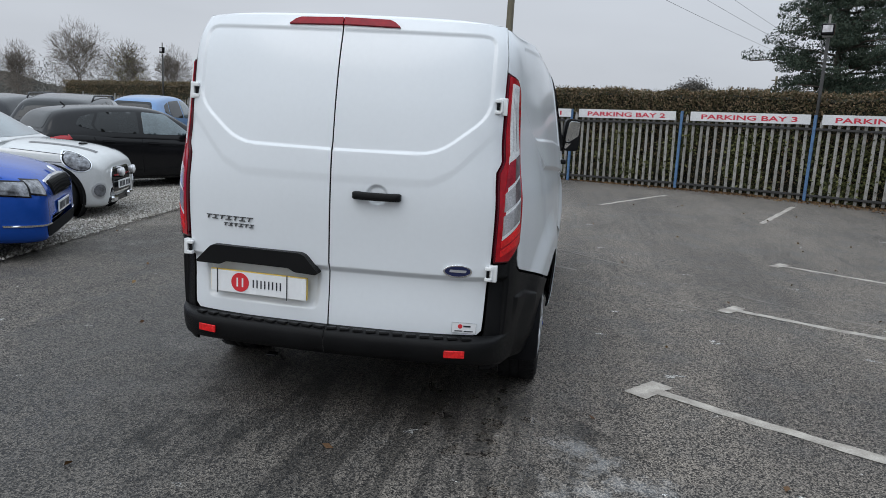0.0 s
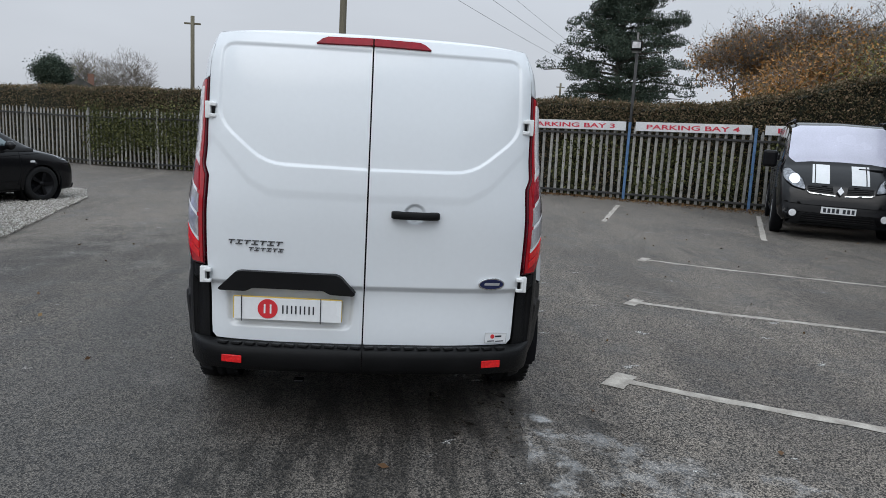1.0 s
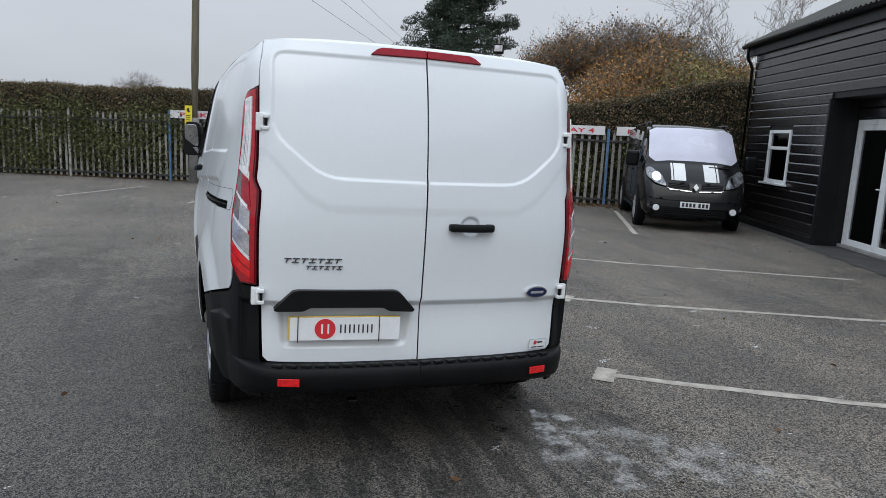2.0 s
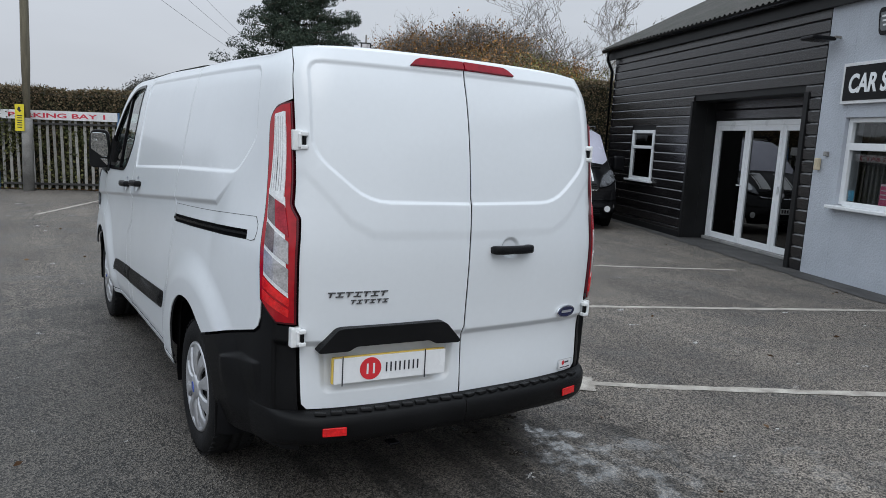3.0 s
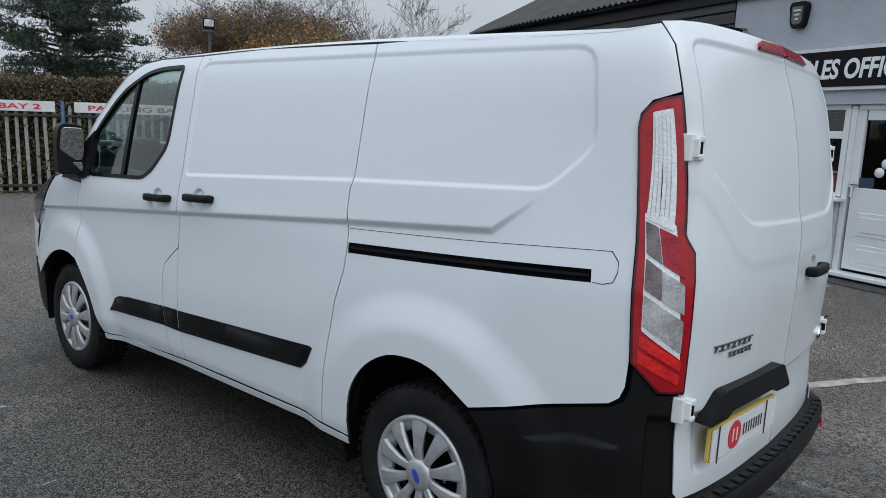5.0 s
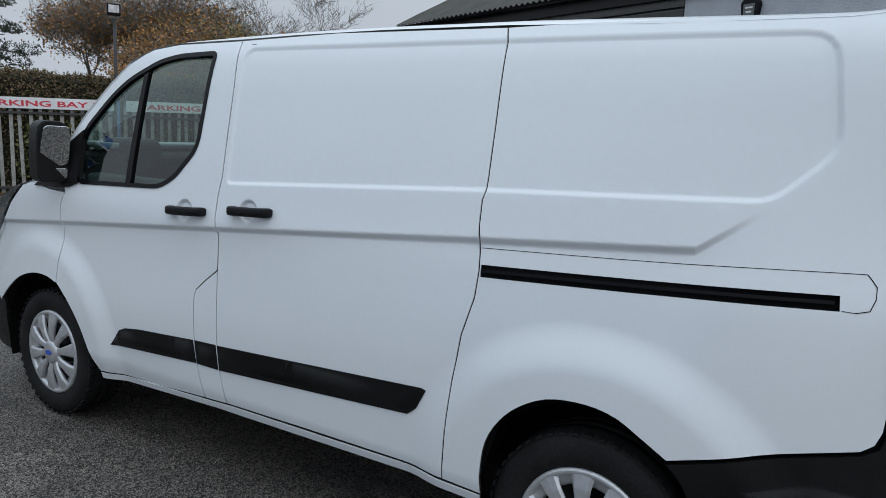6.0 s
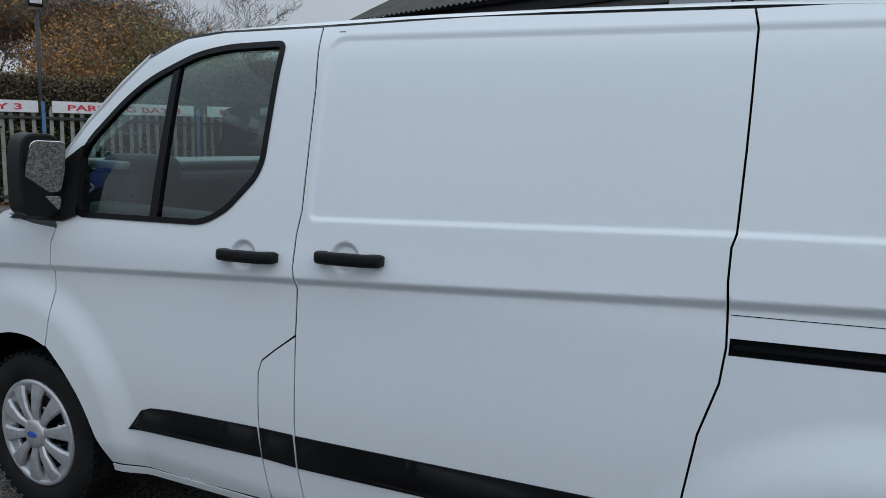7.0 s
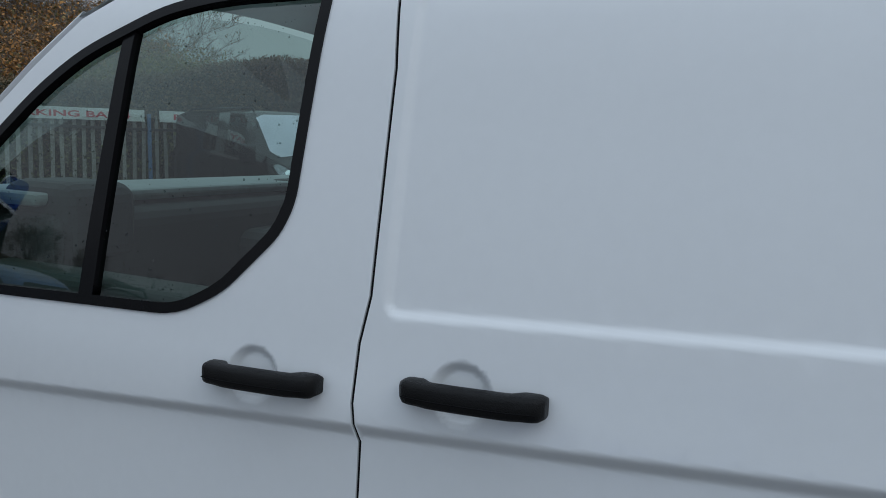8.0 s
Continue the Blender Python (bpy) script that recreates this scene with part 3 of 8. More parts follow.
# damp strip of rougher asphalt along the building
bm_ = strip("verge_strip", (5.55, 3.2), (4.75, 13.3), .75, DAMPEDGE, lift=.008, ragged=.03, steps=60, seed=9)
tagged(new("building_apron", bm_), "dark damp asphalt strip at the building's foot", "apron", kind="structure")

# ---- the white panel van ----
# plan of the body at waist height and at roof height, from the middle of the rear round to the middle of the nose
PLAN4 = smooth_curve([(0, .088, 0, .088), (.35, .1, .43, .1), (.6, .125, .73, .125), (.72, .155, .857, .155), (.775, .185, .908, .185), (.82, .235, .927, .235), (.85, .31, .936, .31), (.874, .43, .942, .43),
                      (.905, .62, .949, .62), (.935, .9, .955, .9), (.95, 1.3, .955, 1.3), (.955, 2.0, .955, 2.0), (.955, 3.0, .955, 3.0), (.952, 3.9, .952, 3.9), (.93, 4.35, .93, 4.35), (.87, 4.68, .87, 4.68),
                      (.72, 4.9, .72, 4.9), (.42, 5.01, .42, 5.01), (0, 5.04, 0, 5.04)], 1200)
PLAN, PLAN_TOP = PLAN4[:, :2], PLAN4[:, 2:]
PLAN_S = np.r_[0, np.cumsum(np.linalg.norm(np.diff(PLAN, axis=0), axis=1))]
van_width = hermite([(.2, .89), (.3, .925), (.5, .948), (.8, .957), (1.0, .955), (1.14, .948), (1.25, .93), (1.4, .907), (1.6, .872), (1.75, .842), (1.83, .818), (1.885, .789), (1.95, .752)])
van_lean = hermite([(.2, .012), (.6, .012), (.8, .01), (1.1, 0), (1.3, .01), (1.6, .05), (1.85, .118), (1.95, .17)])
OFFSIDE = 1.03


def off_x(x, y):
    """The offside half is a little wider than the nearside, measured from the split of the rear doors."""
    return x * OFFSIDE + .046 * float(sstep(.25, 1.1, y)) * min(1.0, max(0.0, x / .8))


TURN_AT = int(np.argmax(PLAN[:, 0]))
RECESS_SIDE = rounded([(2.65, 1.305), (2.655, 1.855), (.52, 1.857), (.477, 1.55), (.625, 1.405), (1.45, 1.372)], [.03, .06, .08, .06, .05, 0])
RECESS_REAR = rounded([(.695, 1.876), (.70, 1.515), (.475, 1.328), (0, 1.322), (-.475, 1.328), (-.70, 1.515), (-.695, 1.876)], [.06, .08, .09, 0, .09, .08, .06])
PLATE_REAR = rounded([(-.665, .76), (-.035, .76), (-.05, .545), (-.65, .545)], .05)


def top_mix(z):
    return sstep(1.3, 2.15, z)


def rear_p(x, z):
    t = float(top_mix(z))
    return np.interp(x / float(van_width(z)) * .955, (1 - t) * PLAN[:TURN_AT, 0] + t * PLAN_TOP[:TURN_AT, 0], PLAN_S[:TURN_AT])


def side_p(y, z):
    yn = np.asarray(y, float)
    for _ in range(6):
        yn = y - van_lean(z) * (1 - sstep(.4, 1.6, yn))
    return np.interp(yn, PLAN[:, 1], PLAN_S)


def van_base(p, z):
    t = top_mix(z)
    xn, yn = (1 - t) * np.interp(p, PLAN_S, PLAN[:, 0]) + t * np.interp(p, PLAN_S, PLAN_TOP[:, 0]), np.interp(p, PLAN_S, PLAN[:, 1])
    return np.stack([xn * van_width(z) / .955, yn + van_lean(z) * (1 - sstep(.4, 1.6, yn)), z], -1)


def van_relief(p, z, plain=False, flip=1):
    """How far the sheet metal stands out from the smooth shell: pressed panels, crease and wheel-arch swells."""
    b = van_base(p, z)
    x, y = b[:, 0], b[:, 1]
    yz, xz = np.stack([y, z], 1), np.stack([x * flip, z], 1)
    out = np.zeros(len(p))
    on_side = np.interp(p, PLAN_S, PLAN[:, 1]) > .232
    d = edge_dist(RECESS_SIDE, yz) * np.where(inside(RECESS_SIDE, yz), 1, -1)
    out -= np.where(on_side, .0075 * sstep(0, 1, (d + .004) / .020), 0)
    line = np.interp(y, [.60, .80, 1.45, 3.76, 4.4], [1.42, 1.272, 1.228, 1.045, .99])
    dd = line - z
    out -= np.where(on_side & (y > .62), .017 * sstep(-.003, .024, dd) * (1 - sstep(.06, .45, dd)) * sstep(.62, .85, y), 0)
    for yc in (1.05, 3.983):
        r = np.hypot(y - yc, z - .36)
        out += np.where(on_side, .026 * (1 - sstep(.50, .66, r)), 0)
    out -= np.where(on_side, .02 * sstep(.44, .30, z) , 0)
    # finger bowls behind the handles
    for yc, zc in ((2.884, 1.178), (2.506, 1.208))[: 2 if flip < 0 else 1]:
        out -= np.where(on_side, .013 * (1 - sstep(.66, 1.0, np.hypot((y - yc) / .053, (z - zc) / .050))), 0)
    if flip > 0:
        out -= np.where(~on_side, .013 * (1 - sstep(.66, 1.0, np.hypot((x - .217) / .053, (z - 1.13) / .050))), 0)
    # moulded wedge on the bumper corner
    upper, lower = np.interp(y, [.315, .45, .60], [.666, .678, .628]), np.interp(y, [.315, .60], [.654, .620])
    wedge = sstep(0, 1, (upper - z) / np.maximum(upper - lower, .004)) * (1 - sstep(.0, .16, lower - z)) * sstep(.30, .34, y) * (1 - sstep(.57, .62, y))
    out += np.where(on_side, .012 * wedge, 0)
    d = edge_dist(RECESS_REAR, xz) * np.where(inside(RECESS_REAR, xz), 1, -1)
    out -= np.where(~on_side, .009 * sstep(0, 1, (d + .004) / .017), 0)
    shelf = np.interp(np.abs(x), [0, .45, .55, .72], [1.218, 1.222, 1.275, 1.46])
    out -= np.where(~on_side, .003 * sstep(0, .05, shelf - z), 0)
    out -= np.where(~on_side, .022 * sstep(.778, .744, z) - .010 * sstep(.72, .5, z), 0)
    d = edge_dist(PLATE_REAR, xz) * np.where(inside(PLATE_REAR, xz), 1, -1)
    out -= np.where(~on_side, .014 * sstep(0, .03, d), 0)
    return np.where(plain, 0, out)


def van_shell(p, z, lift=0.0, plain=False, flip=1):
    p, z = np.asarray(p, float), np.asarray(z, float)
    e = 1e-3
    n = np.cross(van_base(p + e, z) - van_base(p - e, z), van_base(p, z + e) - van_base(p, z - e))
    n /= np.linalg.norm(n, axis=1)[:, None]
    return van_base(p, z) + n * (van_relief(p, z, plain, flip) + lift)[:, None]


def van_panel(name, outline, material, parent, holes=(), lift=0.0, gap=.0028, flange=.014, step=.045, fine=.006, plain=False, flip=-1, label="", dome=0.0):
    """A pressed panel, cut to an outline in the shell's own (p, z), with turned-in edges. flip: -1 the nearside, 1 the offside."""
    ring = shrink(outline, gap) if gap else np.array(outline)
    holes = [np.array(h) for h in holes]

    def busy(g):
        e = fine
        a = 2 * van_relief(g[:, 0], g[:, 1], plain, flip)
        r = [van_relief(g[:, 0] + i * e, g[:, 1] + j * e, plain, flip) for i, j in ((1, 0), (-1, 0), (0, 1), (0, -1))]
        return (np.abs(r[0] + r[1] - a) > 3.5e-5) | (np.abs(r[2] + r[3] - a) > 3.5e-5)
    v2, tri = fill(ring, holes, step, fine, None if plain else busy)

    def at(q):
        extra = dome * sstep(0, .03, edge_dist(ring, q)) if dome else 0.0
        return van_shell(q[:, 0], q[:, 1], lift + extra, plain, flip)
    e = 2e-3
    pos = at(v2)
    nn = np.cross(at(v2 + (e, 0)) - at(v2 - (e, 0)), at(v2 + (0, e)) - at(v2 - (0, e)))
    nn /= np.linalg.norm(nn, axis=1)[:, None]
    vs, ns = list(pos), list(nn)
    tri = np.array(tri)
    a = v2[tri]
    ccw = ((a[:, 1, 0] - a[:, 0, 0]) * (a[:, 2, 1] - a[:, 0, 1]) - (a[:, 1, 1] - a[:, 0, 1]) * (a[:, 2, 0] - a[:, 0, 0])) > 0
    tri[~ccw] = tri[~ccw][:, ::-1]
    fs = [tuple(t) for t in tri]
    shaded = [0] * len(fs)
    for k, rg in enumerate((ring, *holes)):
        d = densify(rg, step)
        rims = [van_shell(d[:, 0], d[:, 1], lift - k_, plain, flip) for k_ in (0.0, min(.0045, flange * .5), flange)]
        o, i_ = rims[0], rims[2]
        start, m_ = len(vs), len(d)
        area = np.sum(d[:, 0] * np.roll(d[:, 1], -1) - np.roll(d[:, 0], -1) * d[:, 1])
        turn = (area > 0) == (k == 0)
        w = np.cross(np.roll(o, -1, 0) - o, o - i_) * (1 if turn else -1)
        w /= np.maximum(np.linalg.norm(w, axis=1), 1e-9)[:, None]
        for rim in rims:
            vs += list(rim)
            ns += list(w)
        for band in (0, 1):
            for j in range(m_):
                q, s = (j + 1) % m_, start + band * m_
                f4 = (s + j, s + m_ + j, s + m_ + q, s + q)
                fs.append(f4 if turn else f4[::-1])
                shaded.append(band)
    vs, ns = np.array(vs), np.array(ns)
    if flip == 1:
        vs[:, 0] = [off_x(q[0], q[1]) for q in vs]
    if flip == -1:
        vs[:, 0] *= -1
        ns[:, 0] *= -1
        fs = [f_[::-1] for f_ in fs]
    me = data_from(name, vs, fs, material, True, ns)
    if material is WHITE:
        # black on the turned-in edge: the shut gaps' shade put into the colour
        me.materials.append(GAPSHADE)
        me.polygons.foreach_set("material_index", shaded)
    return part(name, me, parent, label)


def SL(*pts):
    """An open line on the side, in fine steps."""
    out = []
    for a, b in zip(pts[:-1], pts[1:]):
        k = max(1, int(math.dist(a, b) / .06))
        out += [(a[0] + (b[0] - a[0]) * i / k, a[1] + (b[1] - a[1]) * i / k) for i in range(k)]
    return [(float(side_p(y, z)), z) for y, z in out + [pts[-1]]]


def smooth_line(pts, n=26):
    """A bent edge as many short steps."""
    return [tuple(q) for q in smooth_curve(pts, n)]


def RL(*pts):
    return [(float(rear_p(x, z)), z) for x, z in pts]


van = thing("panel_van", "white panel van with black lower bumpers, parked on wet tarmac", "van")
B_UP = [(2.697, 1.886), (2.676, 1.697), (2.674, 1.484), (2.674, 1.335), (2.686, 1.259), (2.687, 1.163), (2.676, 1.099), (2.675, .951)]
B_LOW = [(2.747, .896), (2.800, .852), (2.812, .813), (2.808, .651), (2.794, .512), (2.765, .376)]
SLIDE_F = [(2.670, .814), (2.667, .678), (2.656, .519), (2.627, .384)]
SLIDE_R = [(1.54, .395), (1.53, .562), (1.517, .753), (1.498, .902), (1.462, 1.031), (1.455, 1.118), (1.461, 1.218), (1.466, 1.268), (1.467, 1.345), (1.459, 1.378), (1.459, 1.57), (1.461, 1.703), (1.465, 1.848), (1.478, 1.896)]
F_ARCH = [(3.505, .337), (3.56, .424), (3.623, .548), (3.698, .642), (3.777, .71), (3.82, .733), (3.904, .753), (4.028, .751), (4.161, .713), (4.278, .643), (4.398, .55)]
R_ARCH = [(.69, .30), (.711, .429), (.758, .588), (.817, .662), (.876, .708), (.962, .758), (1.053, .777), (1.161, .769), (1.245, .732), (1.318, .67), (1.374, .576), (1.393, .453), (1.389, .385)]
F_SEAM = [(3.812, .735), (3.803, .786), (3.783, .948), (3.795, 1.051), (3.792, 1.129), (3.768, 1.185)]
PILLAR = [(3.81, 1.30), (3.77, 1.44), (3.66, 1.56), (3.512, 1.693), (3.391, 1.795), (3.30, 1.84), (3.245, 1.861), (3.087, 1.880)]
WIN = rounded([(2.818, 1.84), (3.05, 1.832), (3.18, 1.808), (3.369, 1.729), (3.482, 1.652), (3.66, 1.49), (3.70, 1.36), (3.66, 1.235), (3.06, 1.258), (2.965, 1.31), (2.862, 1.415), (2.838, 1.47)],
              [.03, .06, .05, .06, .06, .06, .05, .03, .08, .03, .05, .05])
DOOR_EDGE = [(.722, 1.922), (.735, 1.85), (.747, 1.73), (.748, 1.52), (.757, 1.315), (.754, 1.30), (.738, 1.262), (.741, 1.185), (.742, .86), (.735, .752), (.722, .51)]
EDGE_TOP = np.array(RL(*DOOR_EDGE[:4])[::-1])
LAMP = SL((.225, .846), (.299, .93), (.322, 1.279), (.360, 1.59), (.362, 1.625), (.356, 1.648), (.344, 1.668), (.326, 1.685), (.30, 1.697)) + RL((.750, 1.706), (.752, 1.524), (.761, 1.318), (.758, 1.30), (.743, 1.262), (.746, 1.185), (.747, .845))
RAIL = [(1.449, 1.141), (.442, 1.187), (.438, 1.147), (1.449, 1.1)]

for flip, sd in ((-1, "nearside"), (1, "offside")):
    near = flip == -1
    win_pz = [tuple(q) for q in SL(*[tuple(w) for w in WIN])]
    part_door = van_panel("front_door", SL(*B_UP, *B_LOW) + SL((3.113, .352), (3.49, .342)) + SL(*smooth_line(F_ARCH[:5])) + SL(*F_SEAM) + SL(*PILLAR), WHITE, van, holes=[win_pz], flip=flip, gap=.0032, label="white front door with a side window")
    if near:
        slide = van_panel("sliding_door", SL(*B_UP[::-1])[::-1] + SL(*SLIDE_F) + SL((2.2, .392), (1.6, .396)) + SL(*SLIDE_R) + SL((2.2, 1.902)), WHITE, van, flip=flip, gap=.0028, label="white sliding load door with a pressed panel")
        van_panel("pillar_panel", SL((2.6752, .9495), *SLIDE_F) + SL(*B_LOW[::-1]), WHITE, van, flip=flip, gap=.002)
        holes = [SL(*RAIL, RAIL[0])[:-1]]
        front_edge = SL(*SLIDE_R)
    else:
        holes, front_edge = [], SL((2.765, .376), *B_LOW[:-1][::-1], *B_UP[::-1][0:])
    body = van_panel("rear_quarter_panel", front_edge + SL((1.2, 1.902), (.7, 1.90), (.48, 1.90)) + [(float(np.interp(z_, EDGE_TOP[:, 1], EDGE_TOP[:, 0])) + .002, z_) for z_ in (1.916, 1.85, 1.73, 1.714)] + SL((.330, 1.688), (.359, 1.650), (.362, 1.61), (.324, 1.279), (.301, .935), (.306, .85), (.32, .812), (.35, .789), (.579, .732), (.812, .667))
                     + SL(*smooth_line(R_ARCH[4:])), WHITE, van, holes=holes, flip=flip, gap=.0028)
    van_panel("front_wing", SL(*F_SEAM) + SL((3.90, 1.19), (4.07, 1.214), (4.16, 1.192), (4.28, 1.09), (4.385, .97), (4.48, .855), (4.535, .72), (4.515, .622), (4.425, .60)) + SL(*smooth_line(F_ARCH[5:])[::-1]), WHITE, van, flip=flip)
    head = van_panel("headlight", SL((4.085, 1.216), (4.22, 1.185), (4.45, 1.085), (4.64, .985), (4.61, .92), (4.50, .862), (4.40, .972), (4.29, 1.092), (4.17, 1.193)), HEADLENS, van, flip=flip, lift=.004, plain=True, label="clear swept-back headlight")
    van_panel("bumper_corner", SL((.805, .660), (.579, .725), (.347, .782), (.311, .805), (.296, .85), (.292, .918), (.222, .838)) + RL((.752, .838), (.745, .75), (.732, .503), (.725, .44), (.72, .31)) + SL((.67, .30), *smooth_line(R_ARCH[:4])),
              PLASTIC, van, flip=flip, label="black plastic bumper corner")
    van_panel("front_bumper", SL((4.415, .55), (4.432, .596), (4.52, .612)) + [(float(PLAN_S[-1]) - .003, .60), (float(PLAN_S[-1]) - .003, .22)] + SL((4.42, .24)), PLASTIC, van, flip=flip, plain=True, label="black plastic front bumper")
    van_panel("bumper_cover", SL((4.525, .622), (4.545, .72), (4.49, .852), (4.61, .912)) + [(float(PLAN_S[-1]) - .003, .90), (float(PLAN_S[-1]) - .003, .61)], WHITE, van, flip=flip, plain=True)
    van_panel("sill", SL((3.5, .336), (2.76, .37), (2.6, .379), (1.6, .39), (1.395, .38), (1.395, .350), (1.6, .358), (2.7, .344), (3.5, .308)), WHITE, van, flip=flip, gap=.0, lift=.004)
    # black rubbing strips along the doors
    van_panel("rubbing_strip", SL((3.398, .497), (3.335, .577), (3.29, .594), (3.19, .607), (2.815, .631), (2.80, .532)), PLASTIC, van, flip=flip, lift=.004, dome=.015, gap=0, fine=.01, label="black rubbing strip")
    van_panel("rubbing_strip", SL((2.803, .632), (2.673, .637), (2.662, .531), (2.792, .531)), PLASTIC, van, flip=flip, lift=.004, dome=.015, gap=0, fine=.01)
    van_panel("rubbing_strip", SL((2.662, .636), (1.64, .690), (1.622, .684), (1.66, .612), (1.695, .584), (2.652, .531)), PLASTIC, van, flip=flip, lift=.004, dome=.015, gap=0, fine=.01)
    # rear lamp: red housing, ribbed lenses set into it
    lamp = van_panel("tail_lamp", LAMP, LAMPFRAME, van, flip=flip, lift=.008, plain=True, gap=0, flange=.03, label="tall red and clear tail lamp")
    van_panel("lens", shrink(LAMP, .0075), LAMPRED, lamp, flip=flip, lift=.011, plain=True, gap=0, flange=.006)

    def across(z, f):
        o = float(side_p(np.interp(z, [.93, 1.279, 1.61, 1.68], [.299, .322, .360, .335]), z))
        i_ = float(rear_p(np.interp(z, [.845, 1.185, 1.26, 1.298, 1.524, 1.718], [.755, .755, .751, .767, .76, .757]), z))
        return o + (i_ - o) * f, z
    # o: at the outer edge, i: at the door edge
    cells = [((1.03, .95, 1.34, 1.37), .17, .86, LAMPWHITE, .0125), ((1.352, 1.318, 1.668, 1.655), .20, .80, LAMPWHITE, .0145),
             ((1.252, 1.222, 1.330, 1.346), .19, .48, LAMPSMOKE, .0145), ((1.222, 1.185, 1.308, 1.330), .48, .86, LAMPMAROON, .0145),
             ((1.150, 1.120, 1.208, 1.240), .19, .48, LAMPSMOKE, .0145), ((1.120, 1.082, 1.170, 1.208), .48, .85, LAMPGREY, .0145),
             ((1.045, 1.012, 1.106, 1.138), .19, .48, LAMPGREY, .0145), ((1.012, .970, 1.066, 1.106), .48, .85, LAMPGREY, .0145),
             ((.935, .872, .905, .975), .12, .88, REFLECT, .0135), ((.985, .915, .948, 1.024), .14, .88, REFLECT, .0145)]
    for (o0, i0, i1, o1), f0, f1, mt, up in cells:
        poly = [across(o0, f0), across(i0, f1), across(i1, f1), across(o1, f0)]
        van_panel("lens", rounded(poly, .006), mt, lamp, flip=flip, lift=up, plain=True, gap=.001, flange=.006, step=.03, fine=.03)
    for f in (.29, .39, .49, .59, .69):
        van_panel("lens_rib", [across(1.36, f), across(1.36, f + .012), across(1.645, f + .012), across(1.645, f)], LAMPGREY, lamp, flip=flip, lift=.0155, plain=True, gap=0, flange=.003, step=.05, fine=.05)
    # rear door
    c = .002
    door = van_panel("rear_door", [(float(PLAN_S[0]) + c, 1.934), *RL((.3, 1.933), (.6, 1.928)), *RL(*DOOR_EDGE), *RL((.70, .487), (.4, .483)), (float(PLAN_S[0]) + c, .483)][::-1], WHITE, van, flip=flip, gap=.002, label="white rear load door")
    for z0 in (1.56, .795):
        x0 = .742 if z0 > 1 else .752
        y0 = float(van_base(np.array([rear_p(.745, z0)]), np.array([z0]))[0, 1])
        bm = bmesh.new()
        wide = x0 * flip * (OFFSIDE if flip > 0 else 1)
        box_bm(bm, (.040, .034, .078), (wide, y0 + .001, z0), .004, 2)
        for dz in (-.0255, .0255):
            box_bm(bm, (.030, .026, .017), (wide - .020 * flip, y0 - .022, z0 + dz), .004, 2)
        box_bm(bm, (.010, .024, .056), (wide - .004 * flip, y0 - .020, z0), .003, 1)
        hg = part("door_hinge", from_bm("door_hinge", bm, HINGE), van, "white door hinge with a dark pin")
        box("hinge_pin", (.013, .018, .036), (wide - .021 * flip, y0 - .024, z0), GLOSSBLK, hg, .004)

# near-black sheet that stands in for the shade behind the door gaps
for flip in (-1, 1):
    win_pz = SL(*[tuple(w) for w in shrink(WIN, -.012)])
    van_panel("inner_liner", SL((3.78, .74), (3.80, 1.25), (3.66, 1.53), (3.37, 1.78), (3.08, 1.86), (2.2, 1.885), (.6, 1.885)) + RL((.72, 1.90), (.735, 1.5), (.735, .5)) + SL((.6, .6), (.8, .70), (1.06, .80), (1.33, .69), (1.42, .42), (2.6, .40), (3.48, .36), (3.6, .55)),
              DARKGAP, van, holes=[win_pz], flip=flip, lift=-.028, gap=0, flange=.002, plain=True, fine=.045)
    van_panel("inner_liner", [(.001, 1.91), *RL((.4, 1.905), (.72, 1.89), (.74, 1.5), (.735, .5)), (.001, .5)], DARKGAP, van, flip=flip, lift=-.062, gap=0, flange=.002, plain=True, fine=.045)

# roof: a shallow dome from the body's top edge to the middle
ring_p, ring_z = [], []
for x in np.linspace(0.0, .70, 14):
    ring_p.append(float(rear_p(x, 1.929)))
    ring_z.append(1.929 - .006 * (x / .7) ** 2)
for y, z in ((.40, 1.921), (.44, 1.912), (.5, 1.906), (.7, 1.904), (1.0, 1.904), (1.478, 1.904), (2.0, 1.906), (2.4, 1.901), (2.7, 1.892), (2.9, 1.889), (3.09, 1.885), (3.17, 1.878), (3.25, 1.866), (3.32, 1.838), (3.40, 1.798)):
    z -= .016 if y < 1.46 else .002
    ring_p.append(float(side_p(y, z)))
    ring_z.append(z)
ring = van_shell(np.array(ring_p), np.array(ring_z), np.where(np.arange(len(ring_p)) > 13, .0012, 0.0), True)
K = 16
vs, fs = [], []
spine_z = hermite([(.2, 1.945), (.5, 1.962), (1.0, 1.978), (2.2, 1.985), (2.9, 1.972), (3.3, 1.935), (3.5, 1.89)])
for a, q in enumerate(ring):
    ys = float(np.clip(q[1] + (.10 if q[1] > 3.1 else 0), .62, 3.45))
    for k in range(K + 1):
        t = k / K
        z = q[2] + (float(spine_z(ys)) - q[2]) * (1 - (1 - t) ** 2.6)
        vs.append((-q[0] * (1 - t), q[1] + (ys - q[1]) * t * t * (3 - 2 * t), z))
n1 = len(ring)
for a in range(n1 - 1):
    for k in range(K):
        fs.append((a * (K + 1) + k, (a + 1) * (K + 1) + k, (a + 1) * (K + 1) + k + 1, a * (K + 1) + k + 1))
mir = [(off_x(-x, y), y, z) for x, y, z in vs]
fs2 = [tuple(len(vs) + i for i in f[::-1]) for f in fs]
roof_me = data_from("roof", vs + mir, fs + fs2, WHITE, True)
bm = bmesh.new()
bm.from_mesh(roof_me)
bmesh.ops.remove_doubles(bm, verts=bm.verts, dist=.002)
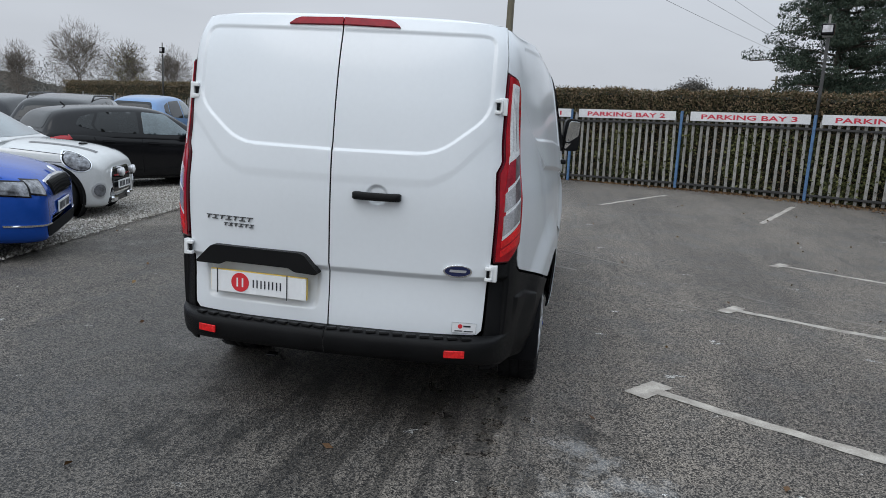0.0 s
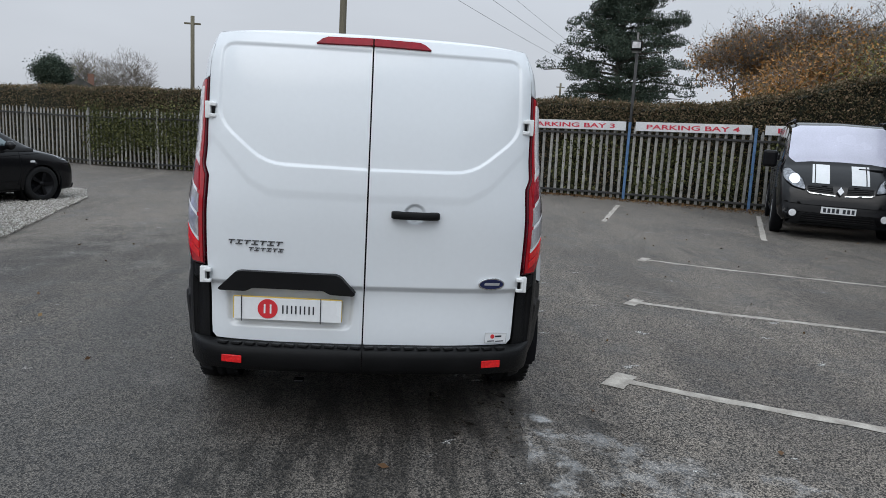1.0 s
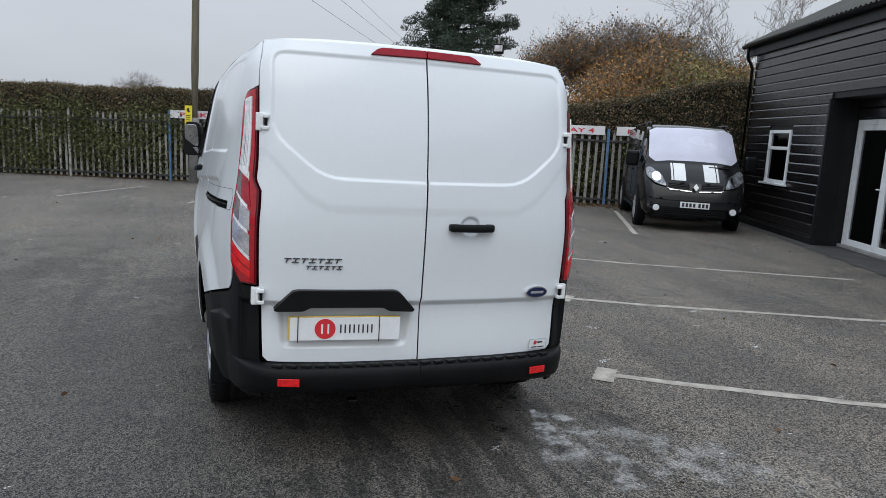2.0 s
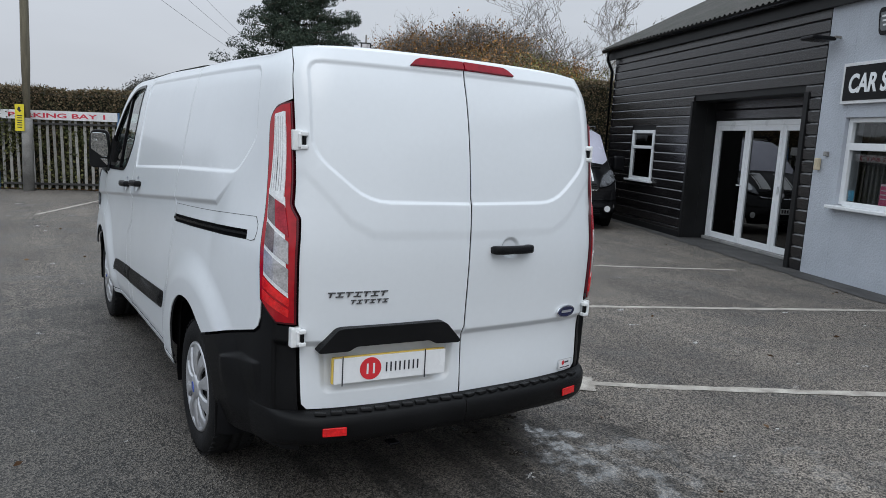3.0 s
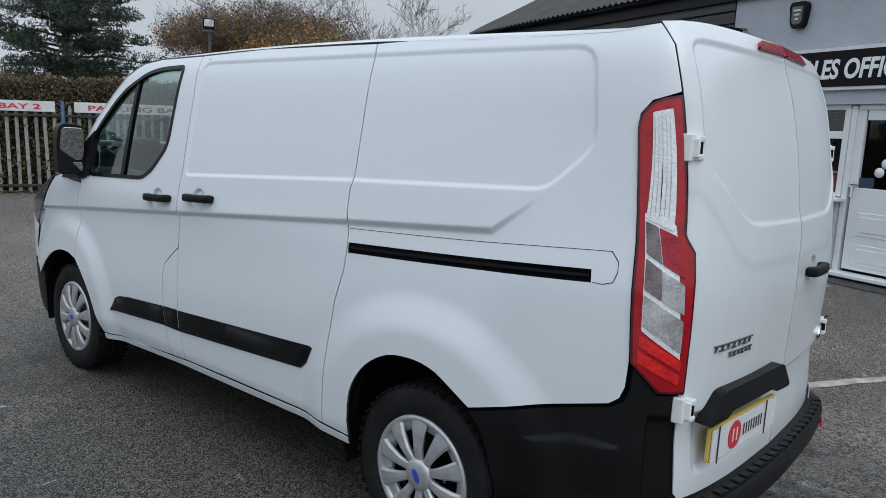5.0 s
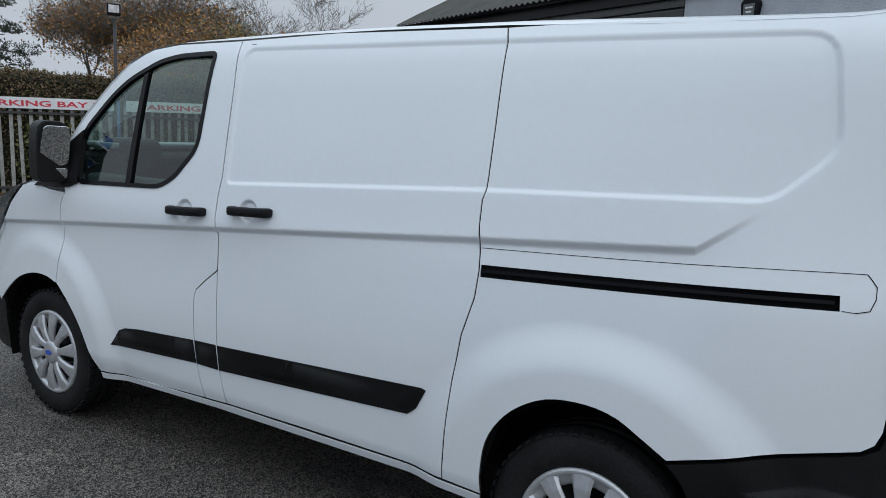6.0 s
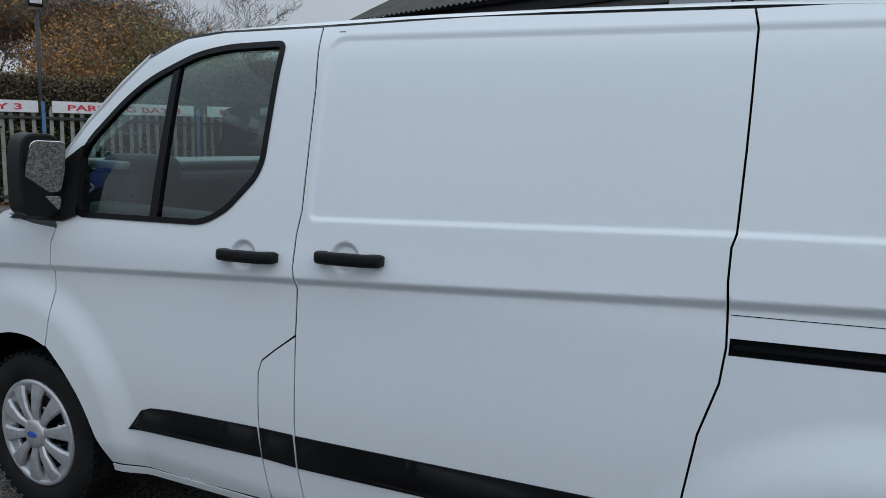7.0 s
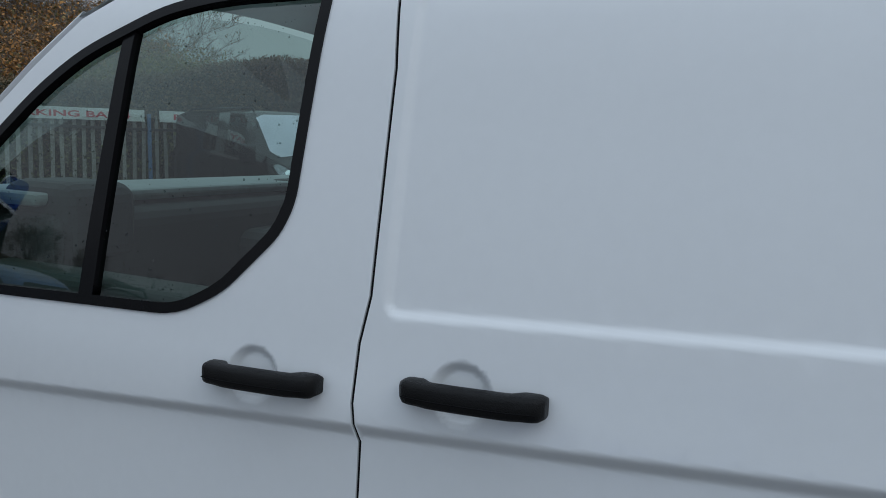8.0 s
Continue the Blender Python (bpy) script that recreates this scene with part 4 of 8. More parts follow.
bmesh.ops.recalc_face_normals(bm, faces=bm.faces)
bm.to_mesh(roof_me)
bm.free()
roof_me.polygons.foreach_set("use_smooth", [True] * len(roof_me.polygons))
part("roof", roof_me, van)

# A-pillars, windscreen and bonnet
pil = np.array([van_base(np.array([side_p(y, z)]), np.array([z]))[0] for y, z in ((3.40, 1.798), (3.52, 1.70), (3.67, 1.565), (3.79, 1.43), (3.93, 1.29), (4.04, 1.21))])
for s in (-1, 1):
    vs, fs = [], []
    for q in pil:
        q = (off_x(q[0], q[1]), q[1], q[2]) if s > 0 else q
        vs += [(s * q[0], q[1], q[2]), (s * (q[0] - .035), q[1] + .028, q[2] + .018), (s * (q[0] - .085), q[1] + .03, q[2] + .005), (s * (q[0] - .07), q[1] - .01, q[2] - .02)]
    for i in range(len(pil) - 1):
        for j in range(4):
            k = (j + 1) % 4
            fs.append((i * 4 + j, i * 4 + k, i * 4 + 4 + k, i * 4 + 4 + j) if s > 0 else (i * 4 + j, i * 4 + 4 + j, i * 4 + 4 + k, i * 4 + k))
    part("windscreen_pillar", data_from("windscreen_pillar", vs, fs, WHITE, True), van)
vs, fs = [], []
for i, q in enumerate(pil):
    for k in range(13):
        t = k / 6 - 1
        vs.append(((q[0] - .075) * t, q[1] + .02 + .24 * (1 - t * t) * (0.35 + .65 * i / 5), q[2] + (.10 - .085 * i / 5) * (1 - t * t)))
for i in range(len(pil) - 1):
    for k in range(12):
        fs.append((i * 13 + k, i * 13 + k + 1, i * 13 + 14 + k, i * 13 + 13 + k))
glass_front = part("windscreen", data_from("windscreen", vs, fs, CLEARGLASS, True), van, "laminated clear windscreen")
glass_front.visible_shadow = False
vs, fs = [], []
for i, (yy, zz, ww, bow) in enumerate(((4.02, 1.215, .93, .32), (4.2, 1.19, .91, .25), (4.45, 1.095, .87, .17), (4.64, .99, .80, .12), (4.8, .93, .62, .1))):
    for k in range(13):
        t = k / 6 - 1
        vs.append((ww * t, yy + bow * (1 - t * t), zz + .045 * (1 - t * t)))
for i in range(4):
    for k in range(12):
        fs.append((i * 13 + k, i * 13 + k + 1, i * 13 + 14 + k, i * 13 + 13 + k))
part("bonnet", data_from("bonnet", vs, fs, WHITE, True), van)

# side windows with black rubber surrounds and a dividing bar
for flip in (-1, 1):
    ring_o, ring_i = SL(*[tuple(w) for w in shrink(WIN, -.004)]), SL(*[tuple(w) for w in shrink(WIN, .015)])
    van_panel("window_rubber", ring_o, GLOSSBLK, van, holes=[ring_i], flip=flip, lift=.004, gap=0, flange=.02, plain=True, fine=.045, label="black window rubber")
    g = van_panel("side_window", SL(*[tuple(w) for w in shrink(WIN, .012)]), VANGLASS, van, flip=flip, lift=-.012, gap=0, flange=.001, plain=True, fine=.045, label="rain-spotted cab door window")
    g.visible_shadow = False
    van_panel("window_bar", SL((3.270, 1.80), (3.244, 1.80), (3.272, 1.255), (3.308, 1.255)), GLOSSBLK, van, flip=flip, lift=-.002, gap=0, flange=.02, plain=True, fine=.045)
    van_panel("mirror_base", SL((4.03, 1.196), (3.95, 1.245), (3.87, 1.33), (3.76, 1.42), (3.655, 1.485), (3.66, 1.40), (3.66, 1.236), (3.74, 1.208)), PLASTIC, van, flip=flip, lift=.012, gap=0, flange=.03, plain=True, fine=.045, label="black mirror base")

# door mirrors
for s in (-1, 1):
    m = pose(-.995 if s < 0 else 1.092, 3.75, 1.376, 0, 0, s * 10) @ Matrix.Diagonal((.74, 1, .855, 1))
    rootm = part("door_mirror", prism("door_mirror", rounded([(-.10, -.17), (.085, -.17), (.10, .0), (.09, .17), (-.085, .175), (-.105, .05)], [.05, .05, .05, .06, .06, .05]), .11, PLASTIC, .014, pose(0, 0, 0)), van, "large black door mirror", m)
    part("mirror_pane", prism("mirror_pane", rounded([(-.082, -.075), (.072, -.075), (.08, .02), (.072, .15), (-.07, .152), (-.085, .04)], .03), .006, MIRROR, .001), rootm, "mirror glass", pose(0, -.018, 0, 18, 0, s * 12))
    part("mirror_pane", prism("mirror_pane", rounded([(-.082, -.152), (.068, -.152), (.072, -.09), (-.082, -.09)], .02), .006, MIRROR, .001), rootm, "wide-angle mirror glass", pose(0, -.018, 0, 12, 0, s * 12))
    box("mirror_arm", (.16, .07, .12), (-s * .13, .05, -.06), PLASTIC, rootm, .02)


def pull_handle(length, name="door_handle"):
    """A chunky black grab handle facing -y: a bowed bar whose ends turn back to the door, with raised ears and a seam."""
    bm = bmesh.new()
    n, sides = 28, 16
    rings = []
    for i in range(n + 1):
        t = 2 * i / n - 1
        a = abs(t)
        tip = float(sstep(.9, 1.02, a))
        out, back = .045 - .010 * a ** 3 - .010 * tip, .013 - .016 * float(sstep(.56, .72, a))
        top, low = .0185 + .0005 * float(sstep(.46, .62, a)) - .005 * tip, -.0185 + .005 * tip
        ring = []
        for k in range(sides):
            w = 2 * math.pi * k / sides
            cx, cz = math.cos(w), math.sin(w)
            cx, cz = math.copysign(abs(cx) ** .55, cx), math.copysign(abs(cz) ** .55, cz)
            ring.append(bm.verts.new((t * length / 2, -(out + back) / 2 - cx * (out - back) / 2, (top + low) / 2 + cz * (top - low) / 2)))
        rings.append(ring)
    for a, b in zip(rings[:-1], rings[1:]):
        for j in range(sides):
            bm.faces.new((a[j], a[(j + 1) % sides], b[(j + 1) % sides], b[j]))
    bm.faces.new(rings[0][::-1])
    bm.faces.new(rings[-1])
    bmesh.ops.recalc_face_normals(bm, faces=bm.faces)
    return from_bm(name, bm, PLASTIC, True)


def handle_seam(length):
    """The fine parting line along the handle's face."""
    pts = [(t * length / 2, -(.0455 - .010 * abs(t) ** 3), -.004) for t in np.linspace(-.93, .93, 15)]
    return tube("handle_seam", pts, .0009, DARKGAP, 5)


handle_me, handle_line = pull_handle(.226), handle_seam(.226)


def add_handle(m, label):
    part("handle_seam", handle_line, part("door_handle", handle_me, van, label, m))


for y0, z0 in ((2.856, 1.180), (2.483, 1.211)):
    for s in (-1, 1):
        if s == 1 and y0 < 2.8:
            continue
        q = van_shell([float(side_p(y0, z0))], [z0], .013, False, -1)[0]
        add_handle(pose(s * q[0] if s < 0 else off_x(q[0], y0), y0, z0, 0, 2.5, s * 90) @ pose(0, 0, 0, 0, -5 if s < 0 else 0, 0), "black plastic door handle")
q = van_shell([float(rear_p(.30, 1.125))], [1.125], 0, False, 1)[0]
add_handle(pose(.225, q[1] - .004, 1.125, 0, 0, 2), "black plastic rear door handle")

# seam round the runner's cover
seam = smooth_line([(1.452, 1.196), (.9, 1.221), (.42, 1.246), (.385, 1.243), (.366, 1.225), (.362, 1.19), (.37, 1.158), (.39, 1.147), (.434, 1.148)], 40)
van_panel("cover_seam", SL(*seam) + SL(*[(y + .0018 * (y < .41), z + (-.0018 if z > 1.19 else .0018)) for y, z in seam[::-1]]), DARKGAP, van, flip=-1, lift=.0008, gap=0, flange=.002, step=.06, fine=.06)
# sliding door runner in its slot
van_panel("door_runner", SL((1.449, 1.145), (.44, 1.19), (.436, 1.145), (1.449, 1.096)), DARKGAP, van, flip=-1, lift=-.035, gap=0, flange=.002, plain=True, fine=.045)
van_panel("door_runner_rail", SL((1.44, 1.128), (.45, 1.173), (.45, 1.163), (1.44, 1.117)), GLOSSBLK, van, flip=-1, lift=-.01, gap=0, flange=.02, plain=True, fine=.045)

# high brake lamp, plate holder, plate and badges
for s in (-1, 1):
    van_panel("brake_lamp", [(.003, 1.922), *RL((.21, 1.918), (.235, 1.908), (.262, 1.886)), (.003, 1.89)], LAMPDKRED, van, flip=s, lift=.012, gap=0, flange=.02, plain=True, step=.02, fine=.02, label="dark red high-level brake lamp")
def rear_patch(name, outline, lift, depth, material, parent=van, bevel=.003, label=""):
    """A small solid part on a rear door, given by its outline there."""
    c = np.mean(outline, 0)
    q = van_shell([float(rear_p(abs(c[0]), c[1]))], [c[1]], 0, True, 1)[0]
    qx = van_shell([float(rear_p(abs(c[0]) + .05, c[1]))], [c[1]], 0, True, 1)[0]
    qz = van_shell([float(rear_p(abs(c[0]), c[1] + .03))], [c[1] + .03], 0, True, 1)[0]
    yaw = math.degrees(math.atan2(qx[1] - q[1], qx[0] - q[0])) * (1 if c[0] > 0 else -1)
    tilt = -math.degrees(math.atan2(qz[1] - q[1], .03))
    m = pose(c[0], q[1] - lift, c[1], tilt, 0, yaw)
    return part(name, prism(name, [(x - c[0], z - c[1]) for x, z in outline], depth, material, bevel), parent, label, m)


grip = rear_patch("plate_light_housing", rounded([(-.682, .742), (-.60, .825), (-.575, .83), (-.135, .83), (-.11, .82), (-.04, .742), (-.05, .732), (-.16, .735), (-.19, .752), (-.52, .752), (-.55, .735), (-.67, .735)], .012), .028, .05, PLASTIC, bevel=.008, label="black plate lamp housing")
plate = rear_patch("number_plate", rounded([(-.612, .707), (-.10, .707), (-.10, .595), (-.612, .595)], .008), .004, .012, PLATEY, label="show plate, white board over a yellow one")
board = rear_patch("show_board", rounded([(-.606, .703), (-.103, .703), (-.103, .597), (-.606, .597)], .004), .012, .006, PLATEW, plate, .001)
board.matrix_basis = plate.matrix_basis.inverted() @ board.matrix_basis
def plate_mark(name, me, x, z, lift):
    o = part(name, me, plate)
    c = np.array([-.356, .651])
    o.matrix_basis = pose(x - c[0], -lift, z - c[1])
    return o
disc = [(.047 * math.cos(a), .047 * math.sin(a)) for a in np.linspace(0, 2 * math.pi, 28, endpoint=False)]
plate_mark("logo_disc", prism("logo_disc", disc, .002, LOGORED), -.448, .651, .0105)
for dx in (-.014, .014):
    plate_mark("logo_bar", prism("logo_bar", [(-.004, -.022), (.004, -.022), (.004, .022), (-.004, .022)], .001, PLATEW), -.448 + dx, .651, .0115)
for dx in (-.372, -.331, -.290, -.249):
    for k in (-.010, .010):
        plate_mark("print_bar", prism("print_bar", [(-.0032, -.02), (.0032, -.02), (.0032, .02), (-.0032, .02)], .001, INK), dx + .005 + k, .651, .0105)
for x in (-.57, -.20):
    plate_mark("plate_strap", prism("plate_strap", [(-.002, -.062), (.002, -.062), (.002, .06), (-.002, .06)], .003, INK), x, .65, .0125)

badge = rear_patch("badge", [(.615 + .068 * math.cos(a), .800 + .031 * math.sin(a)) for a in np.linspace(0, 2 * math.pi, 32, endpoint=False)], .008, .014, CHROME, bevel=.003, label="chrome-rimmed dark blue oval badge")
b2 = part("badge_face", prism("badge_face", [(.060 * math.cos(a), .024 * math.sin(a)) for a in np.linspace(0, 2 * math.pi, 32, endpoint=False)], .003, BLUEOVAL, .0), badge, "", pose(0, -.002, 0))
part("badge_mark", prism("badge_mark", rounded([(-.04, -.004), (.038, -.006), (.042, .006), (-.036, .008)], .004), .001, SILVER), badge, "", pose(0, -.003, 0))
LETTERS = mat("dark_chrome_lettering", (0.16, 0.165, 0.175), 0.25, metal=0.8, vary=0.1)
for row, (x0, x1, zc, h, cnt) in enumerate(((-.642, -.385, .963, .021, 7), (-.545, -.379, .932, .016, 6))):
    wd = (x1 - x0) / cnt
    st = h * .2
    for i in range(cnt):
        a = x0 + i * wd
        b_ = a + wd - .006
        sl = h * .35
        lo, hi = zc - h / 2, zc + h / 2
        rear_patch("badge_bar", [(a + sl * .8, hi - st), (b_ + sl * .8, hi - st), (b_ + sl, hi), (a + sl, hi)], .003, .005, LETTERS, bevel=.0)
        if i % 2:
            rear_patch("badge_bar", [(a, lo), (b_, lo), (b_ + sl * .2, lo + st), (a + sl * .2, lo + st)], .003, .005, LETTERS, bevel=.0)
        rear_patch("badge_bar", [(a + wd * .3, lo), (a + wd * .3 + st * 1.5, lo), (a + wd * .3 + st * 1.5 + sl * .8, hi - st), (a + wd * .3 + sl * .8, hi - st)], .003, .005, LETTERS, bevel=.0)
stk = rear_patch("dealer_sticker", [(.599, .552), (.716, .544), (.715, .494), (.598, .502)], -.006, .002, PLATEW, bevel=0, label="small white dealer sticker")
part("sticker_mark", prism("sticker_mark", [(.011 * math.cos(a), .011 * math.sin(a)) for a in np.linspace(0, 2 * math.pi, 16, endpoint=False)], .001, LOGORED), stk, "", pose(-.018, -.0015, .009))
for x0, x1, z0, h in ((-.003, .032, .009, .008), (-.044, -.006, -.013, .005), (.0, .044, -.016, .005)):
    part("print_bar", prism("print_bar", [(x0, -h / 2), (x1, -h / 2 - .001), (x1, h / 2 - .001), (x0, h / 2)], .001, INK), stk, "", pose(0, -.0015, z0))
for pts in ([(-.059, .029), (.059, .021), (.059, .0225), (-.059, .0305)], [(-.059, -.021), (.059, -.029), (.059, -.0275), (-.059, -.0195)], [(-.059, -.021), (-.0575, -.021), (-.0575, .03), (-.059, .03)], [(.0575, -.029), (.059, -.029), (.059, .022), (.0575, .022)]):
    part("sticker_edge", prism("sticker_edge", pts, .0006, CABLIGHT), stk, "", pose(0, -.0013, 0))

# rear bumper with its ribbed step
SECT = [(-.02, .484), (.006, .482), (.040, .474), (.052, .462), (.056, .436), (.054, .41), (.047, .38), (.032, .355), (-.01, .338), (-.06, .332)]
ps = np.linspace(0, float(side_p(.40, .42)), 40)
fadein = 1 - .96 * sstep(float(rear_p(.64, .42)), float(side_p(.30, .42)), ps)
vs, fs = [], []
for s in (-1, 1):
    o0 = len(vs)
    for p, k in zip(ps, fadein):
        for lift, z in SECT:
            q = van_shell([p], [z], lift * k, True, 1)[0]
            vs.append((s * q[0] * (OFFSIDE if s > 0 else 1), q[1], q[2]))
    c = len(SECT)
    for i in range(len(ps) - 1):
        for j in range(c - 1):
            f = (o0 + i * c + j, o0 + i * c + j + 1, o0 + (i + 1) * c + j + 1, o0 + (i + 1) * c + j)
            fs.append(f if s > 0 else f[::-1])
bumper = part("rear_bumper", data_from("rear_bumper", vs, fs, PLASTIC, True), van, "black plastic rear bumper with a ribbed step")
for s in (-1, 1):
    for x in np.arange(.03, .70, .062):
        p = float(rear_p(x, .48))
        a, b = van_shell([p], [.478], .004, True, 1)[0], van_shell([p], [.472], .046, True, 1)[0]
        ang = math.degrees(math.atan2(van_shell([p + .02], [.478], 0, True, 1)[0][1] - a[1], .02))
        box("tread_rib", (.046, .034, .012), (0, 0, 0), PLASTIC, bumper, .003, m=pose(s * (OFFSIDE if s > 0 else 1) * (a[0] + b[0]) / 2, (a[1] + b[1]) / 2, .481, -8, 0, s * ang))
    p = float(rear_p(.60, .405))
    q = van_shell([p], [.408], .0545, True, 1)[0]
    box("reflector", (.098, .008, .036), (0, 0, 0), REFLECT, bumper, .003, m=pose(s * (OFFSIDE if s > 0 else 1) * q[0], q[1] - .002, .412, 0, 0, s * 14), label="red rear reflector")
box("towing_eye", (.05, .05, .012), (-.30, .16, .285), GLOSSBLK, van, .005)

# underbody and wheel housings
box("underbody", (1.62, 4.2, .12), (0, 2.55, .36), DARKGAP, van, .01)
box("bulkhead", (1.6, .03, 1.5), (0, 2.62, 1.12), CABTRIM, van, .004)


def wheel():
    """A road wheel on its axle along x, outer face to -x: tyre with tread, steel rim and a ten-spoke silver cover."""
    w = thing("road_wheel", "", "")
    R, rim = .333, .218
    tyre = lathe("tyre", [(rim, -.095), (rim + .012, -.105), (.27, -.112), (.305, -.108), (.322, -.094), (.330, -.075), (R, -.05), (R, -.02), (R - .007, -.018), (R - .007, -.010), (R, -.008), (R, .03), (R - .007, .032), (R - .007, .04), (R, .042), (.330, .075), (.30, .108), (.22, .1)], RUBBER, 72)
    part("tyre", tyre, w, "worn black tyre")
    bm = bmesh.new()
    for i in range(48):
        a = 2 * math.pi * i / 48
        for x0 in (-.083, .083):
            box_bm(bm, (.036, .020, .008), (x0, 0, R - .0062), .0, 1, Matrix.Rotation(a, 4, "X"))
    tagged(part("tread", from_bm("tread", bm, RUBBER), w), kind="stuff")
    part("rim", lathe("rim", [(rim, -.096), (rim - .012, -.090), (.19, -.06), (.12, -.045), (.0, -.045)], GLOSSBLK, 48), w, "black steel rim")
    part("cover_ring", lathe("cover_ring", [(rim + .002, -.094), (rim + .001, -.104), (rim - .008, -.108), (rim - .02, -.104), (rim - .024, -.094)], SILVER, 60), w)
    part("cover_dish", lathe("cover_dish", [(rim - .018, -.098), (rim - .035, -.091), (.168, -.088), (.160, -.080), (.160, -.07)], SILVER, 60), w)
    bm = bmesh.new()
    vs = []
    for r, hw, x in ((.045, .015, -.108), (.10, .020, -.117), (.16, .030, -.114), (rim - .010, .042, -.104)):
        vs.append([Vector((x + .008, -hw, r)), Vector((x, -hw * .72, r)), Vector((x - .0015, 0, r)), Vector((x, hw * .72, r)), Vector((x + .008, hw, r)), Vector((x + .018, hw * .9, r)), Vector((x + .018, -hw * .9, r))])
    rows = [[bm.verts.new(v) for v in row] for row in vs]
    for r0, r1 in zip(rows[:-1], rows[1:]):
        for j in range(7):
            k = (j + 1) % 7
            bm.faces.new((r0[j], r0[k], r1[k], r1[j]))
    bm.faces.new(rows[0][::-1])
    bm.faces.new(rows[-1])
    bmesh.ops.recalc_face_normals(bm, faces=bm.faces)
    spoke = from_bm("spoke", bm, SILVER)
    for i in range(10):
        part("spoke", spoke, w, "silver wheel cover spoke", Matrix.Rotation(2 * math.pi * (i + .25) / 10, 4, "X"))
    part("hub_cap", lathe("hub_cap", [(.062, -.095), (.06, -.112), (.05, -.12), (.02, -.122), (0, -.122)], SILVER, 36), w)
    part("hub_badge", prism("hub_badge", [(.027 * math.cos(a), .013 * math.sin(a)) for a in np.linspace(0, 2 * math.pi, 24, endpoint=False)], .003, HUBBLUE), w, "", pose(-.1245, 0, 0, 0, 0, -90))
    nut = lathe("wheel_nut", [(0, -.065), (.010, -.065), (.012, -.06), (.012, -.045)], CHROME, 8)
    for i in range(5):
        a = 2 * math.pi * (i + .5) / 5
        part("wheel_nut", nut, w, "", pose(0, .085 * math.sin(a), .085 * math.cos(a)))
    return w


wh = wheel()
first_wheel = wh
for s in (-1, 1):
    for yc in (1.05, 3.983):
        m = pose(s * .808, yc, .331, 17 + 40 * yc, 0, 0) if s < 0 else pose(.885, yc, .331, 0, 0, 180) @ pose(0, 0, 0, 23, 0, 0)
        if first_wheel is not None:
            o, first_wheel = first_wheel, None
            o.matrix_basis = m
        else:
            o = copy_thing(wh, m)
        o.parent = van
        o.name = "road_wheel"
        for k in ("label", "category"):
            if k in o:
                del o[k]
        hv, hf = [], []
        for a in np.linspace(-.30, math.pi + .30, 34):
            hv += [(h, r * math.cos(a), r * math.sin(a)) for r, h in ((.40, -.02), (.43, .02), (.43, .32), (.0, .33))]
        for k in range(33):
            hf += [(4 * k + q, 4 * k + q + 1, 4 * k + q + 5, 4 * k + q + 4) for q in range(3)]
        lin = data_from("wheel_housing", hv, hf, DARKGAP, True)
        part("wheel_housing", lin, van, "", pose(-.90 if s < 0 else .975, yc, .36, 0, 0, 0 if s < 0 else 180))
# mud flap behind the rear wheels
for s in (-1, 1):
    box("mud_flap", (.24, .012, .26), (-.80 if s < 0 else .87, .70, .34), PLASTIC, van, .004)

# cab: dashboard, wheel, seats and door trims seen through the windows
box("dashboard", (1.60, .34, .34), (0, 3.70, 1.22), CABIN, van, .05, 4)
# pale top pad: light glancing off the dash is put into its colour
box("dashboard_top", (1.60, .30, .03), (0, 3.73, 1.415), CABLIGHT, van, .012, 2)
box("dashboard_hood", (.42, .22, .07), (.38, 3.58, 1.40), CABIN, van, .03, 4)
box("dashboard_end", (.22, .24, .20), (-.66, 3.64, 1.355), CABIN, van, .05, 4)
box("centre_console", (.34, .26, .40), (.0, 3.52, 1.10), CABIN, van, .05, 3)
part("steering_wheel", lathe("steering_wheel", [(.185 + .014 * math.cos(a), .014 * math.sin(a)) for a in np.linspace(0, 2 * math.pi, 10)], CABIN, 36), van, "", pose(.38, 3.36, 1.22, 0, 0, 90) @ pose(0, 0, 0, 0, -35, 0))
box("steering_column", (.10, .3, .1), (.38, 3.48, 1.16), CABIN, van, .03)
for s in (-1, 1):
    box("door_trim", (.05, 1.0, .62), (s * .845, 3.15, .90), CABTRIM, van, .02)
    box("door_trim_top", (.10, 1.02, .06), (s * .845, 3.15, 1.255), CABTRIM, van, .02, 3)
for x, w_ in ((.40, .5), (-.33, .86)):
    bm = bmesh.new()
    box_bm(bm, (w_, .52, .18), (x, 3.02, .80), .05, 3)
    box_bm(bm, (w_ * .96, .14, .56), (0, 0, 0), .05, 3, pose(x, 2.80, 1.08, -8, 0, 0))
    part("seat", from_bm("seat", bm, FABRIC, True), van, "dark fabric cab seat")
box("cab_floor", (1.6, 1.5, .04), (0, 3.3, .5), CABIN, van, .005)
box("parcel_shelf", (1.36, .12, .16), (0, 2.75, 1.79), CABTRIM, van, .04, 3)

